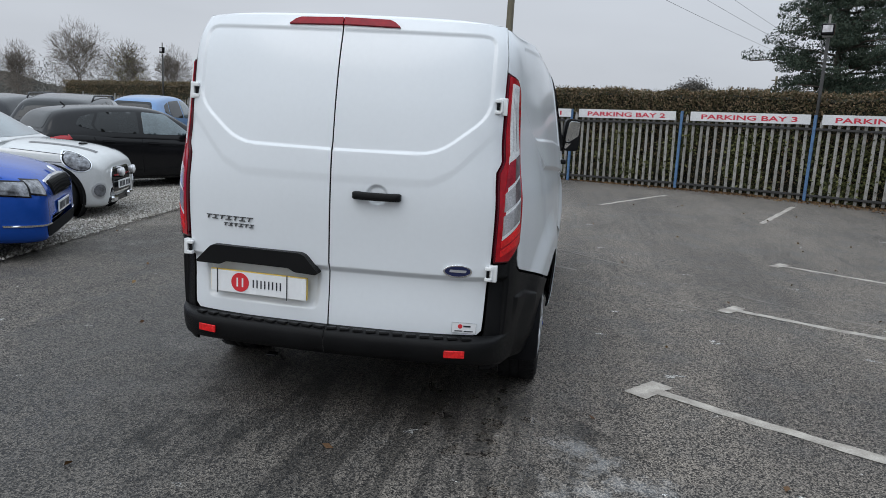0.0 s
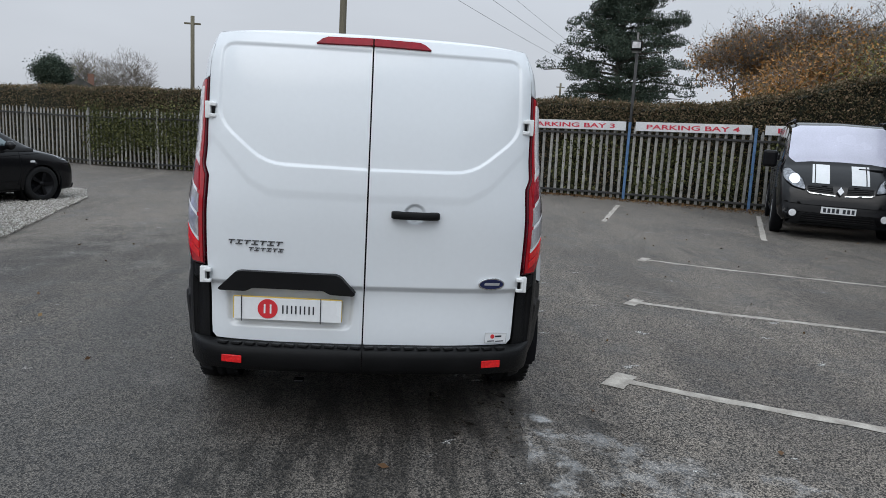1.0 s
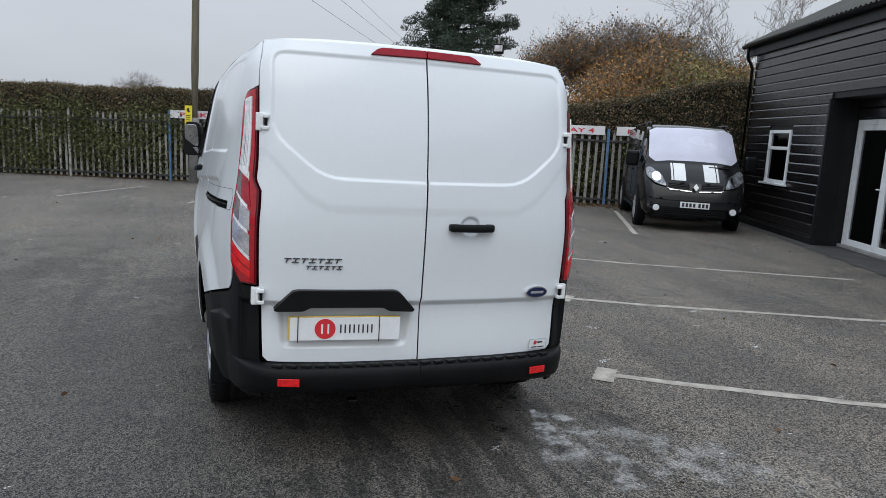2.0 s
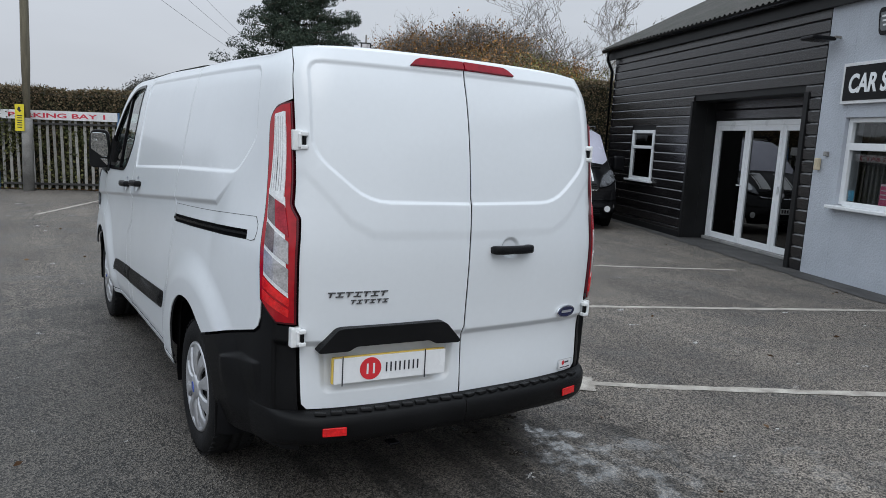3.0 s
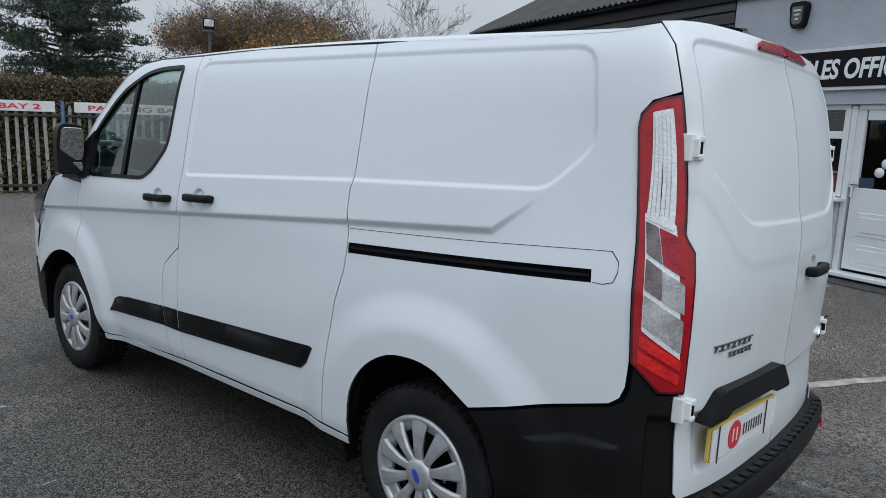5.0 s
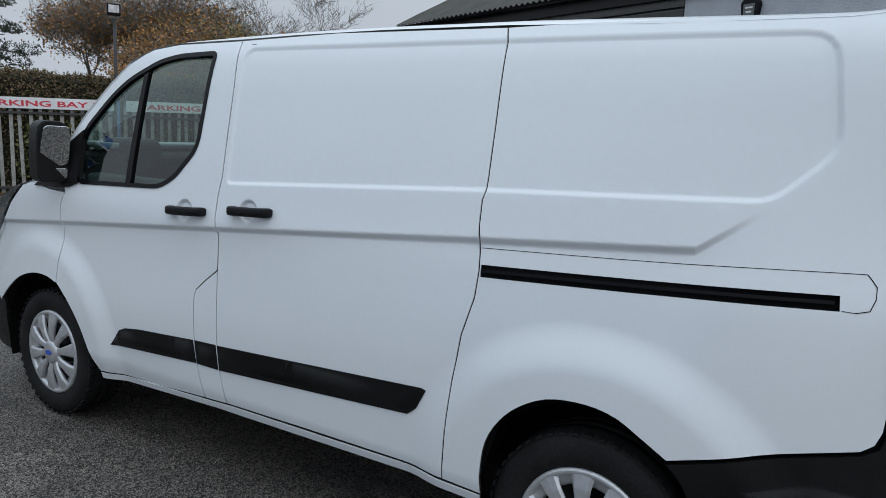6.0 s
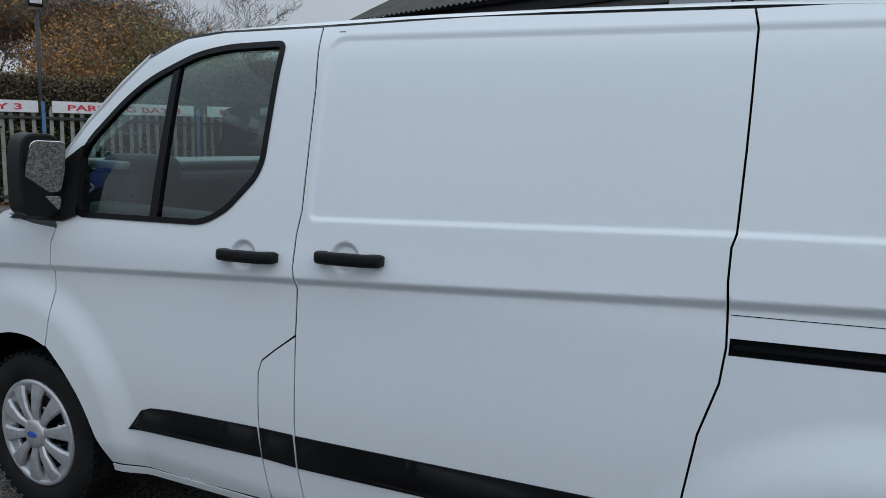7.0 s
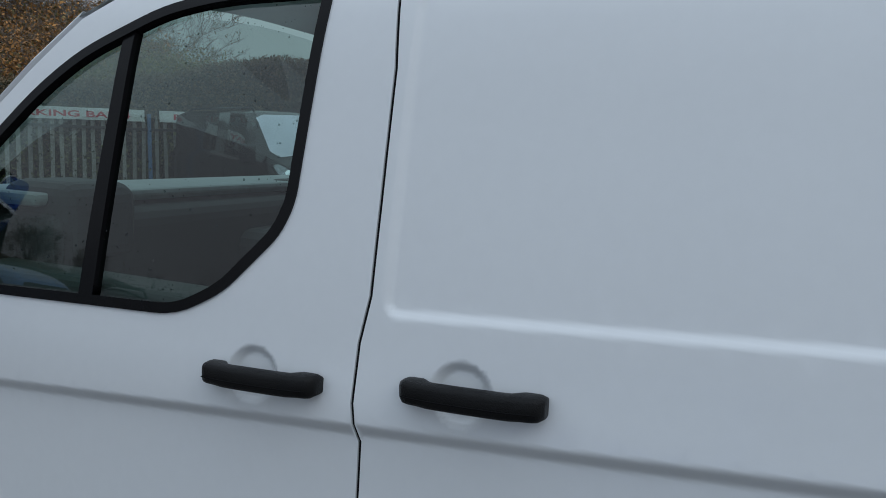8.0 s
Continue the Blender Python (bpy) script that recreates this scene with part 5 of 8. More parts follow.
# rain drops on the cab windows
drop_rng = np.random.default_rng(77)
for flip in (-1, 1):
    vs, fs = [], []
    pane = np.array(shrink(WIN, .02))
    q = np.stack([drop_rng.uniform(2.82, 3.70, 1000), drop_rng.uniform(1.24, 1.83, 1000)], 1)
    q = q[inside(pane, q)][:420]
    on_glass = van_shell(np.array([float(side_p(y, z)) for y, z in q]), q[:, 1], -.0118, True, 1)
    for c in on_glass:
        r = .0009 + .0022 * drop_rng.random() ** 3
        gx = off_x(c[0], c[1]) if flip > 0 else -c[0]
        o = len(vs)
        for a in range(6):
            vs.append((gx, c[1] + r * math.cos(a * math.pi / 3), c[2] + r * math.sin(a * math.pi / 3)))
        vs.append((gx + flip * r * .55, c[1], c[2] - r * .2))
        for a in range(6):
            t = (o + a, o + (a + 1) % 6, o + 6)
            fs.append(t if flip > 0 else t[::-1])
    tagged(part("rain_wetting", data_from("rain_wetting", vs, fs, DROP, True), van), kind="stuff")

# ---- boundary fence with parking signs ----
FENCE_V = 15.5
POSTS = [-33.5, -30.55, -27.6, -24.65, -21.7, -18.75, -15.8, -12.85, -9.85, -6.98, -4.02, -1.08, 1.80, 4.8]
pale_me = prism("pale", [(-.034, 0), (.034, 0), (.034, 1.70), (.018, 1.77), (0, 1.80), (-.018, 1.77), (-.034, 1.70)], .012, GALV, .002)
for i in range(len(POSTS) - 1):
    u0, u1 = POSTS[i], POSTS[i + 1]
    z0, z1 = lot_z(u0, FENCE_V), lot_z(u1, FENCE_V)
    ln = math.hypot(u1 - u0, z1 - z0)
    m = LOT @ pose(u0, FENCE_V, z0, 0, -math.degrees(math.atan2(z1 - z0, u1 - u0)), 0)
    old = u1 < -9
    f = thing("palisade_fence", "weathered galvanised palisade fence panel overgrown by the hedge" if old else "weathered grey palisade fence panel with a blue post", "fence", m, "boundary fence panels")
    part("post", prism("post", [(-.032, -.1), (.032, -.1), (.032, 1.9), (-.032, 1.9)], .05, GALV if old else BLUESTEEL, .004), f, "", pose(0, -.045, 0))
    for z in (.15, 1.60):
        box("rail", (ln - .06, .04, .05), (ln / 2, -.024, z), RAILBLK, f, .004, 1)
    rng = random.Random(i)
    n = int(ln / .178)
    for k in range(n):
        part("pale", pale_me, f, "", pose((k + .75) * ln / (n + .5), -.002, .03 + rng.uniform(-.01, .01), 0, rng.uniform(-.8, .8), 0))

SIGN_TXT = [(-9.85, -7.03, "PARKING BAY 1"), (-6.80, -4.18, "PARKING BAY 2"), (-3.82, -1.17, "PARKING BAY 3"), (-.94, 1.67, "PARKING BAY 4"), (1.95, 4.6, "PARKING BAY 5")]
for u0, u1, txt in SIGN_TXT:
    zt = (1.93 + .021 * (u0 + u1) / 2)
    w = u1 - u0
    m = LOT @ pose((u0 + u1) / 2, FENCE_V - .062, zt - .105, 0, -1.15, 0)
    sg = thing("bay_sign", "long white board with red parking bay lettering, fixed to the fence", "sign", m, "parking bay signs")
    box("board", (w, .018, .215), (0, 0, 0), SIGNW, sg, .003)
    add_letters(words("letter", txt, .15, SIGNRED, .002, wide=w * .80, weight=.003), sg, pose(.0, -.0115, -.005), "red capital letter")

# ---- lamp posts with floodlights, on the fence line ----
lp = thing("yard_lamp", "slim grey lamp post with a square floodlight, behind the fence", "lamp post", LOT @ pose(-1.10, FENCE_V + .12, lot_z(-1.1, FENCE_V)), "yard lamps")
part("pole", tube("pole", [(0, 0, 0), (0, 0, 2.0), (0, 0, 3.55)], .035, RAILBLK, 10), lp)
box("floodlight_body", (.26, .12, .24), (-.02, -.02, 3.72), GLOSSBLK, lp, .02)
box("floodlight_glass", (.20, .01, .15), (-.02, -.085, 3.73), LAMPGREY, lp, .004, label="pale floodlight glass")
box("bracket", (.04, .04, .2), (-.02, 0, 3.93), GALV, lp, .004)
box("bracket", (.2, .03, .03), (-.02, 0, 3.57), GALV, lp, .004)
copy_thing(lp, LOT @ pose(-26.8, FENCE_V + .12, lot_z(-26.8, FENCE_V) + .1))

# ---- utility pole with yellow notice ----
PU, PV = -9.0, 15.15
pole = thing("utility_pole", "tall weathered wooden utility pole with a grey collar", "pole", LOT @ pose(PU, PV, lot_z(PU, PV)))
part("shaft", tube("shaft", [(0, 0, -.1), (0, 0, 3), (.02, 0, 9.5)], .1, POLEWOOD, 14, [.105, .10, .08]), pole)
part("collar", tube("collar", [(0, -.01, 0), (0, -.01, 1.45), (0, 0, 1.72)], .12, KERBCON, 14, [.125, .12, .108]), pole, "pale concrete-grey lower sleeve")
ys = thing("notice", "yellow warning notice strapped to the pole", "notice", LOT @ pose(PU - .10, PV - .145, lot_z(PU, PV) + 1.72, 0, 0, -8))
YELLOW = mat("yellow_notice", (0.75, 0.62, 0.03), 0.5, vary=0.06)
box("board", (.22, .012, .62), (0, 0, 0), YELLOW, ys, .003)
part("pictogram", prism("pictogram", [(-.05, 0), (.0, -.06), (.06, -.03), (.02, .0), (.03, .05), (-.02, .06)], .002, INK), ys, "", pose(0, -.009, .19))
for k in range(6):
    box("print_bar", (.13 - .02 * (k % 2), .002, .02), (0, -.008, .05 - k * .055), INK, ys, .0)

# overhead wires
for z0, z1, side, sag in ((6.55, 8.2, 0.0, .35), (7.45, 8.8, .12, .35), (8.3, 9.3, .24, .4)):
    a, b = LOT @ Vector((PU + side, PV, z0)), Vector((27.4 + 2 * side, 82.9, z1))
    pts = [a + (b - a) * t - Vector((0, 0, 4 * sag * t * (1 - t))) for t in np.linspace(0, 1, 24)]
    tagged(new("overhead_wire", tube("overhead_wire", pts, .008, RAILBLK, 5)), "thin dark overhead wire strung from the pole", "wire", "overhead wires")


# ---- sales building ----
WU = 5.93
BZ = .085
bl = thing("sales_building", "long low building, black boarded barn joined to a grey rendered office", "building", BLD @ pose(WU, 0, BZ))
V_END, V_SPLIT, V_NEAR = 12.85, 5.87, -6.0
EAVE = 3.62
# black boarded barn wall with a recess for glazed doors
R0, R1, RH = 6.22, 9.22, 2.42
WIN_V0, WIN_V1, WIN_Z0, WIN_Z1 = 10.62, 11.62, .92, 1.92


def wall_box(name, v0, v1, z0, z1, material, u0=0.0, u1=.25, parent=bl, label="", bevel=.003):
    return box(name, (u1 - u0, v1 - v0, z1 - z0), ((u0 + u1) / 2, (v0 + v1) / 2, (z0 + z1) / 2), material, parent, bevel, 1, label=label)


wall_box("barn_wall", V_SPLIT, R0, -.1, EAVE, BLACKWOOD)
wall_box("barn_wall", R0, R1, RH, EAVE, BLACKWOOD)
wall_box("barn_wall", R1, WIN_V0, -.1, EAVE, BLACKWOOD)
wall_box("barn_wall", WIN_V0, WIN_V1, -.1, WIN_Z0, BLACKWOOD)
wall_box("barn_wall", WIN_V0, WIN_V1, WIN_Z1, EAVE, BLACKWOOD)
wall_box("barn_wall", WIN_V1, V_END, -.1, EAVE, BLACKWOOD)
wall_box("barn_end_wall", V_END - .25, V_END - .002, -.1, EAVE, BLACKWOOD, .25, 9.0)
wall_box("recess_side", R1, R1 + .25, -.1, RH + .25, BLACKWOOD, .25, .60)
wall_box("recess_side", R0 - .25, R0, -.1, RH + .25, BLACKWOOD, .25, .60)
wall_box("recess_head", R0, R1, 2.10, RH + .25, BLACKWOOD, .44, .62)
wall_box("recess_ceiling", R0, R1, RH + .002, RH + .06, BLACKWOOD, .251, .44)
wall_box("back_wall", V_NEAR, V_END - .26, -.1, EAVE, BLACKWOOD, 8.7, 8.9)


def board_mesh(length):
    """A shiplap weatherboard: a flat face with a sloping lip at its top, a little bowed."""
    h = .178
    pr = [(0, 0), (-.020, 0), (-.024, .003), (-.031, .134), (-.029, .139), (-.010, .165), (-.008, h), (0, h)]
    vs, fs = [], []
    n = 4
    for i in range(n + 1):
        for x, z in pr:
            vs.append((x + .002 * math.sin(3 * i / n), length * i / n, z))
    k = len(pr)
    for i in range(n):
        for j in range(k - 1):
            fs.append((i * k + j, i * k + j + 1, (i + 1) * k + j + 1, (i + 1) * k + j))
    fs.append(tuple(range(k))[::-1])
    fs.append(tuple(n * k + j for j in range(k)))
    return data_from("weatherboard", vs, fs, BOARD, False)


rng = random.Random(5)
PITCH = .168
brows = []
z = .0
while z < EAVE - .15:
    spans = [(V_SPLIT + .01, V_END)]
    cut = []
    if z < RH - .02:
        cut.append((R0 - .0, R1 + .0))
    if z + .14 > WIN_Z0 - .05 and z < WIN_Z1 + .05:
        cut.append((WIN_V0 - .04, WIN_V1 + .04))
    for c0, c1 in cut:
        nxt = []
        for s0, s1 in spans:
            if c1 <= s0 or c0 >= s1:
                nxt.append((s0, s1))
            else:
                nxt += [q for q in ((s0, c0), (c1, s1)) if q[1] - q[0] > .05]
        spans = nxt
    for s0, s1 in spans:
        a = s0
        while a < s1 - .02:
            b = min(s1, a + rng.uniform(2.2, 3.9))
            if s1 - b < .5:
                b = s1
            brows.append((a + .001, b - .001, z))
            a = b
    z += PITCH
for a, b, zz in brows:
    part("weatherboard", board_mesh(b - a), bl, "", pose(-.001, a, zz, 0, rng.uniform(-.25, .25), 0))
z = 2.13
while z < RH + .05:
    part("weatherboard", board_mesh(R1 - R0), bl, "", pose(.44, R0, z))
    z += PITCH
wall_box("corner_board", R0 - .09, R0 + .0, -.05, RH, BLACKWOOD, -.045, .0)
wall_box("corner_board", R1 - .0, R1 + .06, -.05, RH, BLACKWOOD, -.045, .0)
wall_box("plinth", R1 + .06, V_END, -.08, .10, BLACKWOOD, -.05, .0)

# glazed folding doors in the recess
fd = part("folding_door", prism("folding_door", [(6.30, 2.10), (9.20, 2.10), (9.20, 2.02), (6.30, 2.02)], .07, UPVC, .004, pose(.44, 0, 0, 0, 0, 90) @ Matrix.Diagonal((1, -1, 1, 1))), bl, "white glazed folding doors")
fd_v0, fd_v1 = R0 + .06, R1 - .02
for v in (fd_v0, fd_v1 - .07):
    box("door_frame", (.07, .07, 2.1), (.475, v + .035, 1.05), UPVC, fd, .004, 1)
box("door_sill", (.16, fd_v1 - fd_v0, .05), (.45, (fd_v0 + fd_v1) / 2, .025), KERBCON, fd, .006, 1)
leafw = (fd_v1 - fd_v0 - .14) / 3
for k in range(3):
    v0 = fd_v0 + .07 + k * leafw
    for a, b, c, d in ((v0, v0 + .085, .05, 2.03), (v0 + leafw - .085, v0 + leafw, .05, 2.03)):
        box("leaf_stile", (.055, b - a - .004, d - c), (.475, (a + b) / 2, (c + d) / 2), UPVC, fd, .005, 1)
    for c, d in ((.05, .15), (1.93, 2.03)):
        box("leaf_rail", (.053, leafw - .16, d - c), (.476, v0 + leafw / 2, (c + d) / 2), UPVC, fd, .005, 1)
    pane = box("pane", (.01, leafw - .16, 1.80), (.48, v0 + leafw / 2, 1.04), DARKGLASS, fd, 0)
    pane.visible_shadow = False
box("lever_handle", (.03, .11, .02), (.43, fd_v0 + .07 + 2 * leafw + .09, 1.02), UPVC, fd, .005, 1)
box("lever_handle", (.03, .03, .12), (.43, fd_v0 + .07 + leafw - .04, 1.02), UPVC, fd, .005, 1)

# small barn window
bw = box("window_frame", (.05, WIN_V1 - WIN_V0, .06), (-.012, (WIN_V0 + WIN_V1) / 2, WIN_Z1 - .03), UPVC, bl, .004, 1, label="small white upvc window")
for z0 in (WIN_Z0 + .03, WIN_Z1 - .34):
    box("window_bar", (.05, WIN_V1 - WIN_V0, .06), (-.012, (WIN_V0 + WIN_V1) / 2, z0), UPVC, bw, .004, 1)
for v in (WIN_V0 + .035, WIN_V1 - .035):
    box("window_bar", (.05, .07, WIN_Z1 - WIN_Z0 - .12), (-.012, v, (WIN_Z0 + WIN_Z1) / 2), UPVC, bw, .004, 1)
box("window_sill", (.12, WIN_V1 - WIN_V0 + .16, .04), (-.05, (WIN_V0 + WIN_V1) / 2, WIN_Z0 - .022), UPVC, bw, .006, 1)
pn = box("pane", (.008, WIN_V1 - WIN_V0 - .1, WIN_Z1 - WIN_Z0 - .08), (.0, (WIN_V0 + WIN_V1) / 2, (WIN_Z0 + WIN_Z1) / 2), DARKGLASS, bw, 0)
pn.visible_shadow = False
box("stacked_boxes", (.2, .35, .25), (.25, WIN_V0 + .3, WIN_Z0 + .18), mat("blue_card", (0.08, 0.2, 0.45), 0.6, vary=0.3, scale=12), bl, .01)

# office: rendered wall with window and door
OV0, OV1, OZ0, OZ1 = 4.04, 5.37, .95, 2.03
DV0, DV1, DZ1 = 2.99, 3.99, 2.03
wall_box("office_wall", OV1, V_SPLIT - .004, -.1, EAVE - .02, RENDER, -.03, .25)
wall_box("office_wall", DV1 + .04, OV1, -.1, OZ0, RENDER, -.03, .25)
wall_box("office_wall", DV0, OV1, OZ1 + .03, EAVE - .02, RENDER, -.03, .25)
wall_box("office_wall", V_NEAR, DV0, -.1, EAVE - .02, RENDER, -.03, .25)
ow = box("window_frame", (.07, OV1 - OV0, .06), (.06, (OV0 + OV1) / 2, OZ1), UPVC, bl, .005, 1, label="white upvc office window")
box("window_bar", (.07, OV1 - OV0 - .12, .06), (.06, (OV0 + OV1) / 2, OZ0 + .03), UPVC, ow, .005, 1)
box("window_bar", (.075, OV1 - OV0 - .12, .09), (.058, (OV0 + OV1) / 2, OZ1 - .33), UPVC, ow, .005, 1)
for v in (OV0 + .03, OV1 - .03):
    box("window_bar", (.07, .075, OZ1 - OZ0 - .03), (.06, v, (OZ0 + OZ1) / 2), UPVC, ow, .005, 1)
box("window_sill", (.20, OV1 - OV0 + .14, .045), (-.03, (OV0 + OV1) / 2, OZ0 - .02), UPVC, ow, .008, 1)
for z0, z1 in ((OZ0 + .06, OZ1 - .37), (OZ1 - .29, OZ1 - .03)):
    pn = box("pane", (.008, OV1 - OV0 - .12, z1 - z0), (.075, (OV0 + OV1) / 2, (z0 + z1) / 2), OFFICEGLASS, ow, 0)
    pn.visible_shadow = False
ofd = box("office_door", (.05, DV1 - DV0 - .14, .98), (.07, (DV0 + DV1) / 2, .60), UPVC, bl, .006, 1, label="white half-glazed upvc office door with a panelled base")
for v in (DV0 + .035, DV1 + .0):
    box("door_frame", (.07, .07, DZ1 + .03), (.06, v, (DZ1) / 2), UPVC, ofd, .005, 1)
box("door_frame", (.07, DV1 - DV0 - .1, .06), (.06, (DV0 + DV1) / 2, DZ1), UPVC, ofd, .005, 1)
for v in (DV0 + .12, DV1 - .085):
    box("door_stile", (.05, .11, .92), (.07, v, 1.545), UPVC, ofd, .005, 1)
box("door_rail", (.05, DV1 - DV0 - .32, .12), (.07, (DV0 + DV1) / 2, 1.94), UPVC, ofd, .005, 1)
for z0, z1 in ((.16, .42), (.52, .80)):
    for k, q in enumerate((.0, .05)):
        box("door_panel", (.012, .62 - 2 * q, z1 - z0 - 2 * q), (.042 - .008 * k, (DV0 + DV1) / 2, (z0 + z1) / 2), UPVC, ofd, .005, 1)
box("door_sill", (.22, DV1 - DV0 + .06, .05), (-.02, (DV0 + DV1) / 2, .05), UPVC, ofd, .008, 1)
pn = box("pane", (.008, DV1 - DV0 - .36, .82), (.08, (DV0 + DV1) / 2, 1.49), DARKGLASS, ofd, 0)
pn.visible_shadow = False
box("lever_handle", (.03, .025, .22), (.035, DV1 - .085, 1.08), UPVC, ofd, .006, 1)
box("lever_handle", (.02, .10, .02), (.02, DV1 - .12, 1.12), CHROME, ofd, .005, 1)
for dv, dz in ((0, .075), (-.07, -.03), (.07, -.03)):
    part("window_dot", lathe("window_dot", [(.0, -.003), (.058, -.003), (.058, .0)], PLATEW, 24), ofd, "", pose(.07, 3.55 + dv, 1.31 + dz))
box("window_label", (.004, .2, .14), (.072, 3.77, 1.14), mat("dark_blue_label", (0.03, 0.05, 0.09), 0.4, vary=0.1), ofd, 0)

# leaflets, sticker, curtain and pot plant behind the office window
PINK = [mat("leaflet_%d" % i, c, 0.5, vary=0.08) for i, c in enumerate(((.62, .08, .2), (.66, .2, .24), (.66, .16, .17), (.58, .05, .06)))]
for k in range(4):
    lf = box("leaflet", (.004, .16, .26), (.12, 4.23 + .165 * (3 - k), 1.14), PINK[k], bl, 0, label="printed leaflet in the window")
    box("print_bar", (.002, .15, .022), (.117, 4.23 + .165 * (3 - k), 1.255), SIGNW, lf, 0)
    for q in range(3):
        box("print_bar", (.002, .09, .012), (.117, 4.25 + .165 * (3 - k), 1.19 - .05 * q), SIGNW, lf, 0)
box("window_sticker", (.004, .10, .13), (.085, 5.24, 1.09), mat("blue_sticker", (0.1, 0.4, 0.6), 0.4, vary=0.05), bl, 0)
vs, fs = [], []
for i in range(81):
    v = 4.07 + i * 1.25 / 80
    for z0 in (OZ0, OZ1 - .05):
        vs.append((.32 + .025 * math.sin(i * 1.1), v, z0))
for i in range(80):
    fs.append((2 * i, 2 * i + 1, 2 * i + 3, 2 * i + 2))
part("curtain", data_from("curtain", vs, fs, mat("grey_vertical_blind", (0.06, 0.06, 0.063), 0.85, vary=0.15), True), bl, "grey hanging blind")
wall_box("office_inside", DV0 - .2, OV1 + .3, -.05, EAVE - .5, mat("dim_office_wall", (0.12, 0.12, 0.12), 0.9), .9, .95)

# sign over the office
sgn = box("shop_sign", (.05, 2.75, .50), (-.06, 5.455 - 1.375, 2.475), SIGNW, bl, .004, 1, label="black sign board with white lettering and a white edge")
box("sign_face", (.012, 2.66, .42), (-.088, 5.455 - 1.375, 2.475), GLOSSBLK, sgn, .002, 1)
add_letters(words("letter", "CAR SALES OFFICE", .31, PLATEW, .003, wide=1.97, shear=.14, weight=.009), sgn, pose(-.098, 4.325, 2.47, 0, 0, -90), "white capital letter")

# alarm box, wall light, sensor
al = part("alarm_box", prism("alarm_box", rounded([(-.13, .12), (-.10, .17), (.10, .17), (.13, .12), (.10, -.12), (.06, -.17), (-.06, -.17), (-.10, -.12)], .02), .09, GLOSSBLK, .012), bl, "black six-sided alarm box", pose(-.12, 4.82, 3.16, 0, 0, -90) @ Matrix.Diagonal((.95, 1, .95, 1)))
part("alarm_face", prism("alarm_face", rounded([(-.085, .11), (.085, .11), (.075, -.08), (.04, -.12), (-.04, -.12), (-.075, -.08)], .015), .01, mat("alarm_grey", (0.10, 0.105, 0.11), 0.4, vary=0.1), .003), al, "", pose(0, -.008, 0))
for k in range(3):
    box("print_bar", (.11 - .03 * k, .002, .022), (0, -.0095, .06 - .055 * k), SIGNW, al, 0)
box("wall_light", (.34, .26, .05), (-.26, 5.78, 3.06), GLOSSBLK, bl, .015, 2, label="black led wall light")
box("light_arm", (.12, .035, .03), (-.06, 5.66, 3.08), GALV, bl, .006, 1)
box("movement_sensor", (.06, .07, .16), (-.07, 5.74, 1.46), mat("cream_plastic", (0.55, 0.47, 0.33), 0.5, vary=0.08), bl, .012, 2)
box("junction_box", (.05, .06, .06), (-.05, 5.62, 1.60), GALV, bl, .006, 1)

# roof: corrugated sheets over rafters, gutter and downpipe
cr = []
n_c = int((V_END + .35 - V_NEAR) / .146)
vs, fs = [], []
SL_ = 8
per = 6
cols = n_c * per
for i in range(cols + 1):
    v = V_NEAR + (V_END + .35 - V_NEAR) * i / cols
    h = .022 * math.cos(2 * math.pi * i / per)
    for k in range(SL_ + 1):
        s = k / SL_
        vs.append((-.20 + 4.68 * s, v, EAVE + .10 + 4.68 * s * math.tan(radians(28)) + h + (.006 if k % 2 else 0)))
for i in range(cols):
    for k in range(SL_):
        a = i * (SL_ + 1) + k
        fs.append((a, a + 1, a + SL_ + 2, a + SL_ + 1))
part("roof", data_from("roof", vs, fs, ROOFSHEET, True), bl, "dark mossy corrugated roof sheets")
rv = [(4.45, V_NEAR, EAVE + 2.58), (4.45, V_END + .35, EAVE + 2.58), (9.2, V_END + .35, EAVE + .15), (9.2, V_NEAR, EAVE + .15)]
part("roof", data_from("roof", rv, [(0, 1, 2, 3)], ROOFSHEET, False), bl)
part("gable", data_from("gable", [(0, V_END - .02, EAVE), (8.9, V_END - .02, EAVE), (4.45, V_END - .02, EAVE + 2.45)], [(0, 1, 2)], BLACKWOOD, False), bl)
box("fascia", (.05, V_END + .30 - V_NEAR, .24), (-.08, (V_END + .30 + V_NEAR) / 2, EAVE - .03), BLACKWOOD, bl, .004, 1)
g = []
for v in (V_NEAR, V_END + .35):
    for k in range(9):
        a = math.pi * k / 8
        g.append((-.185 - .065 * math.cos(a), v, EAVE + .075 - .065 * math.sin(a)))
part("gutter", data_from("gutter", g, [(k, k + 1, k + 10, k + 9) for k in range(8)], GLOSSBLK, True), bl, "black half-round gutter")
part("downpipe", tube("downpipe", [(-.185, V_END + .1, EAVE + .02), (-.185, V_END + .1, EAVE - .15), (-.07, V_END + .06, EAVE - .4), (-.07, V_END + .06, .4)], .035, GLOSSBLK, 10), bl, "black downpipe")

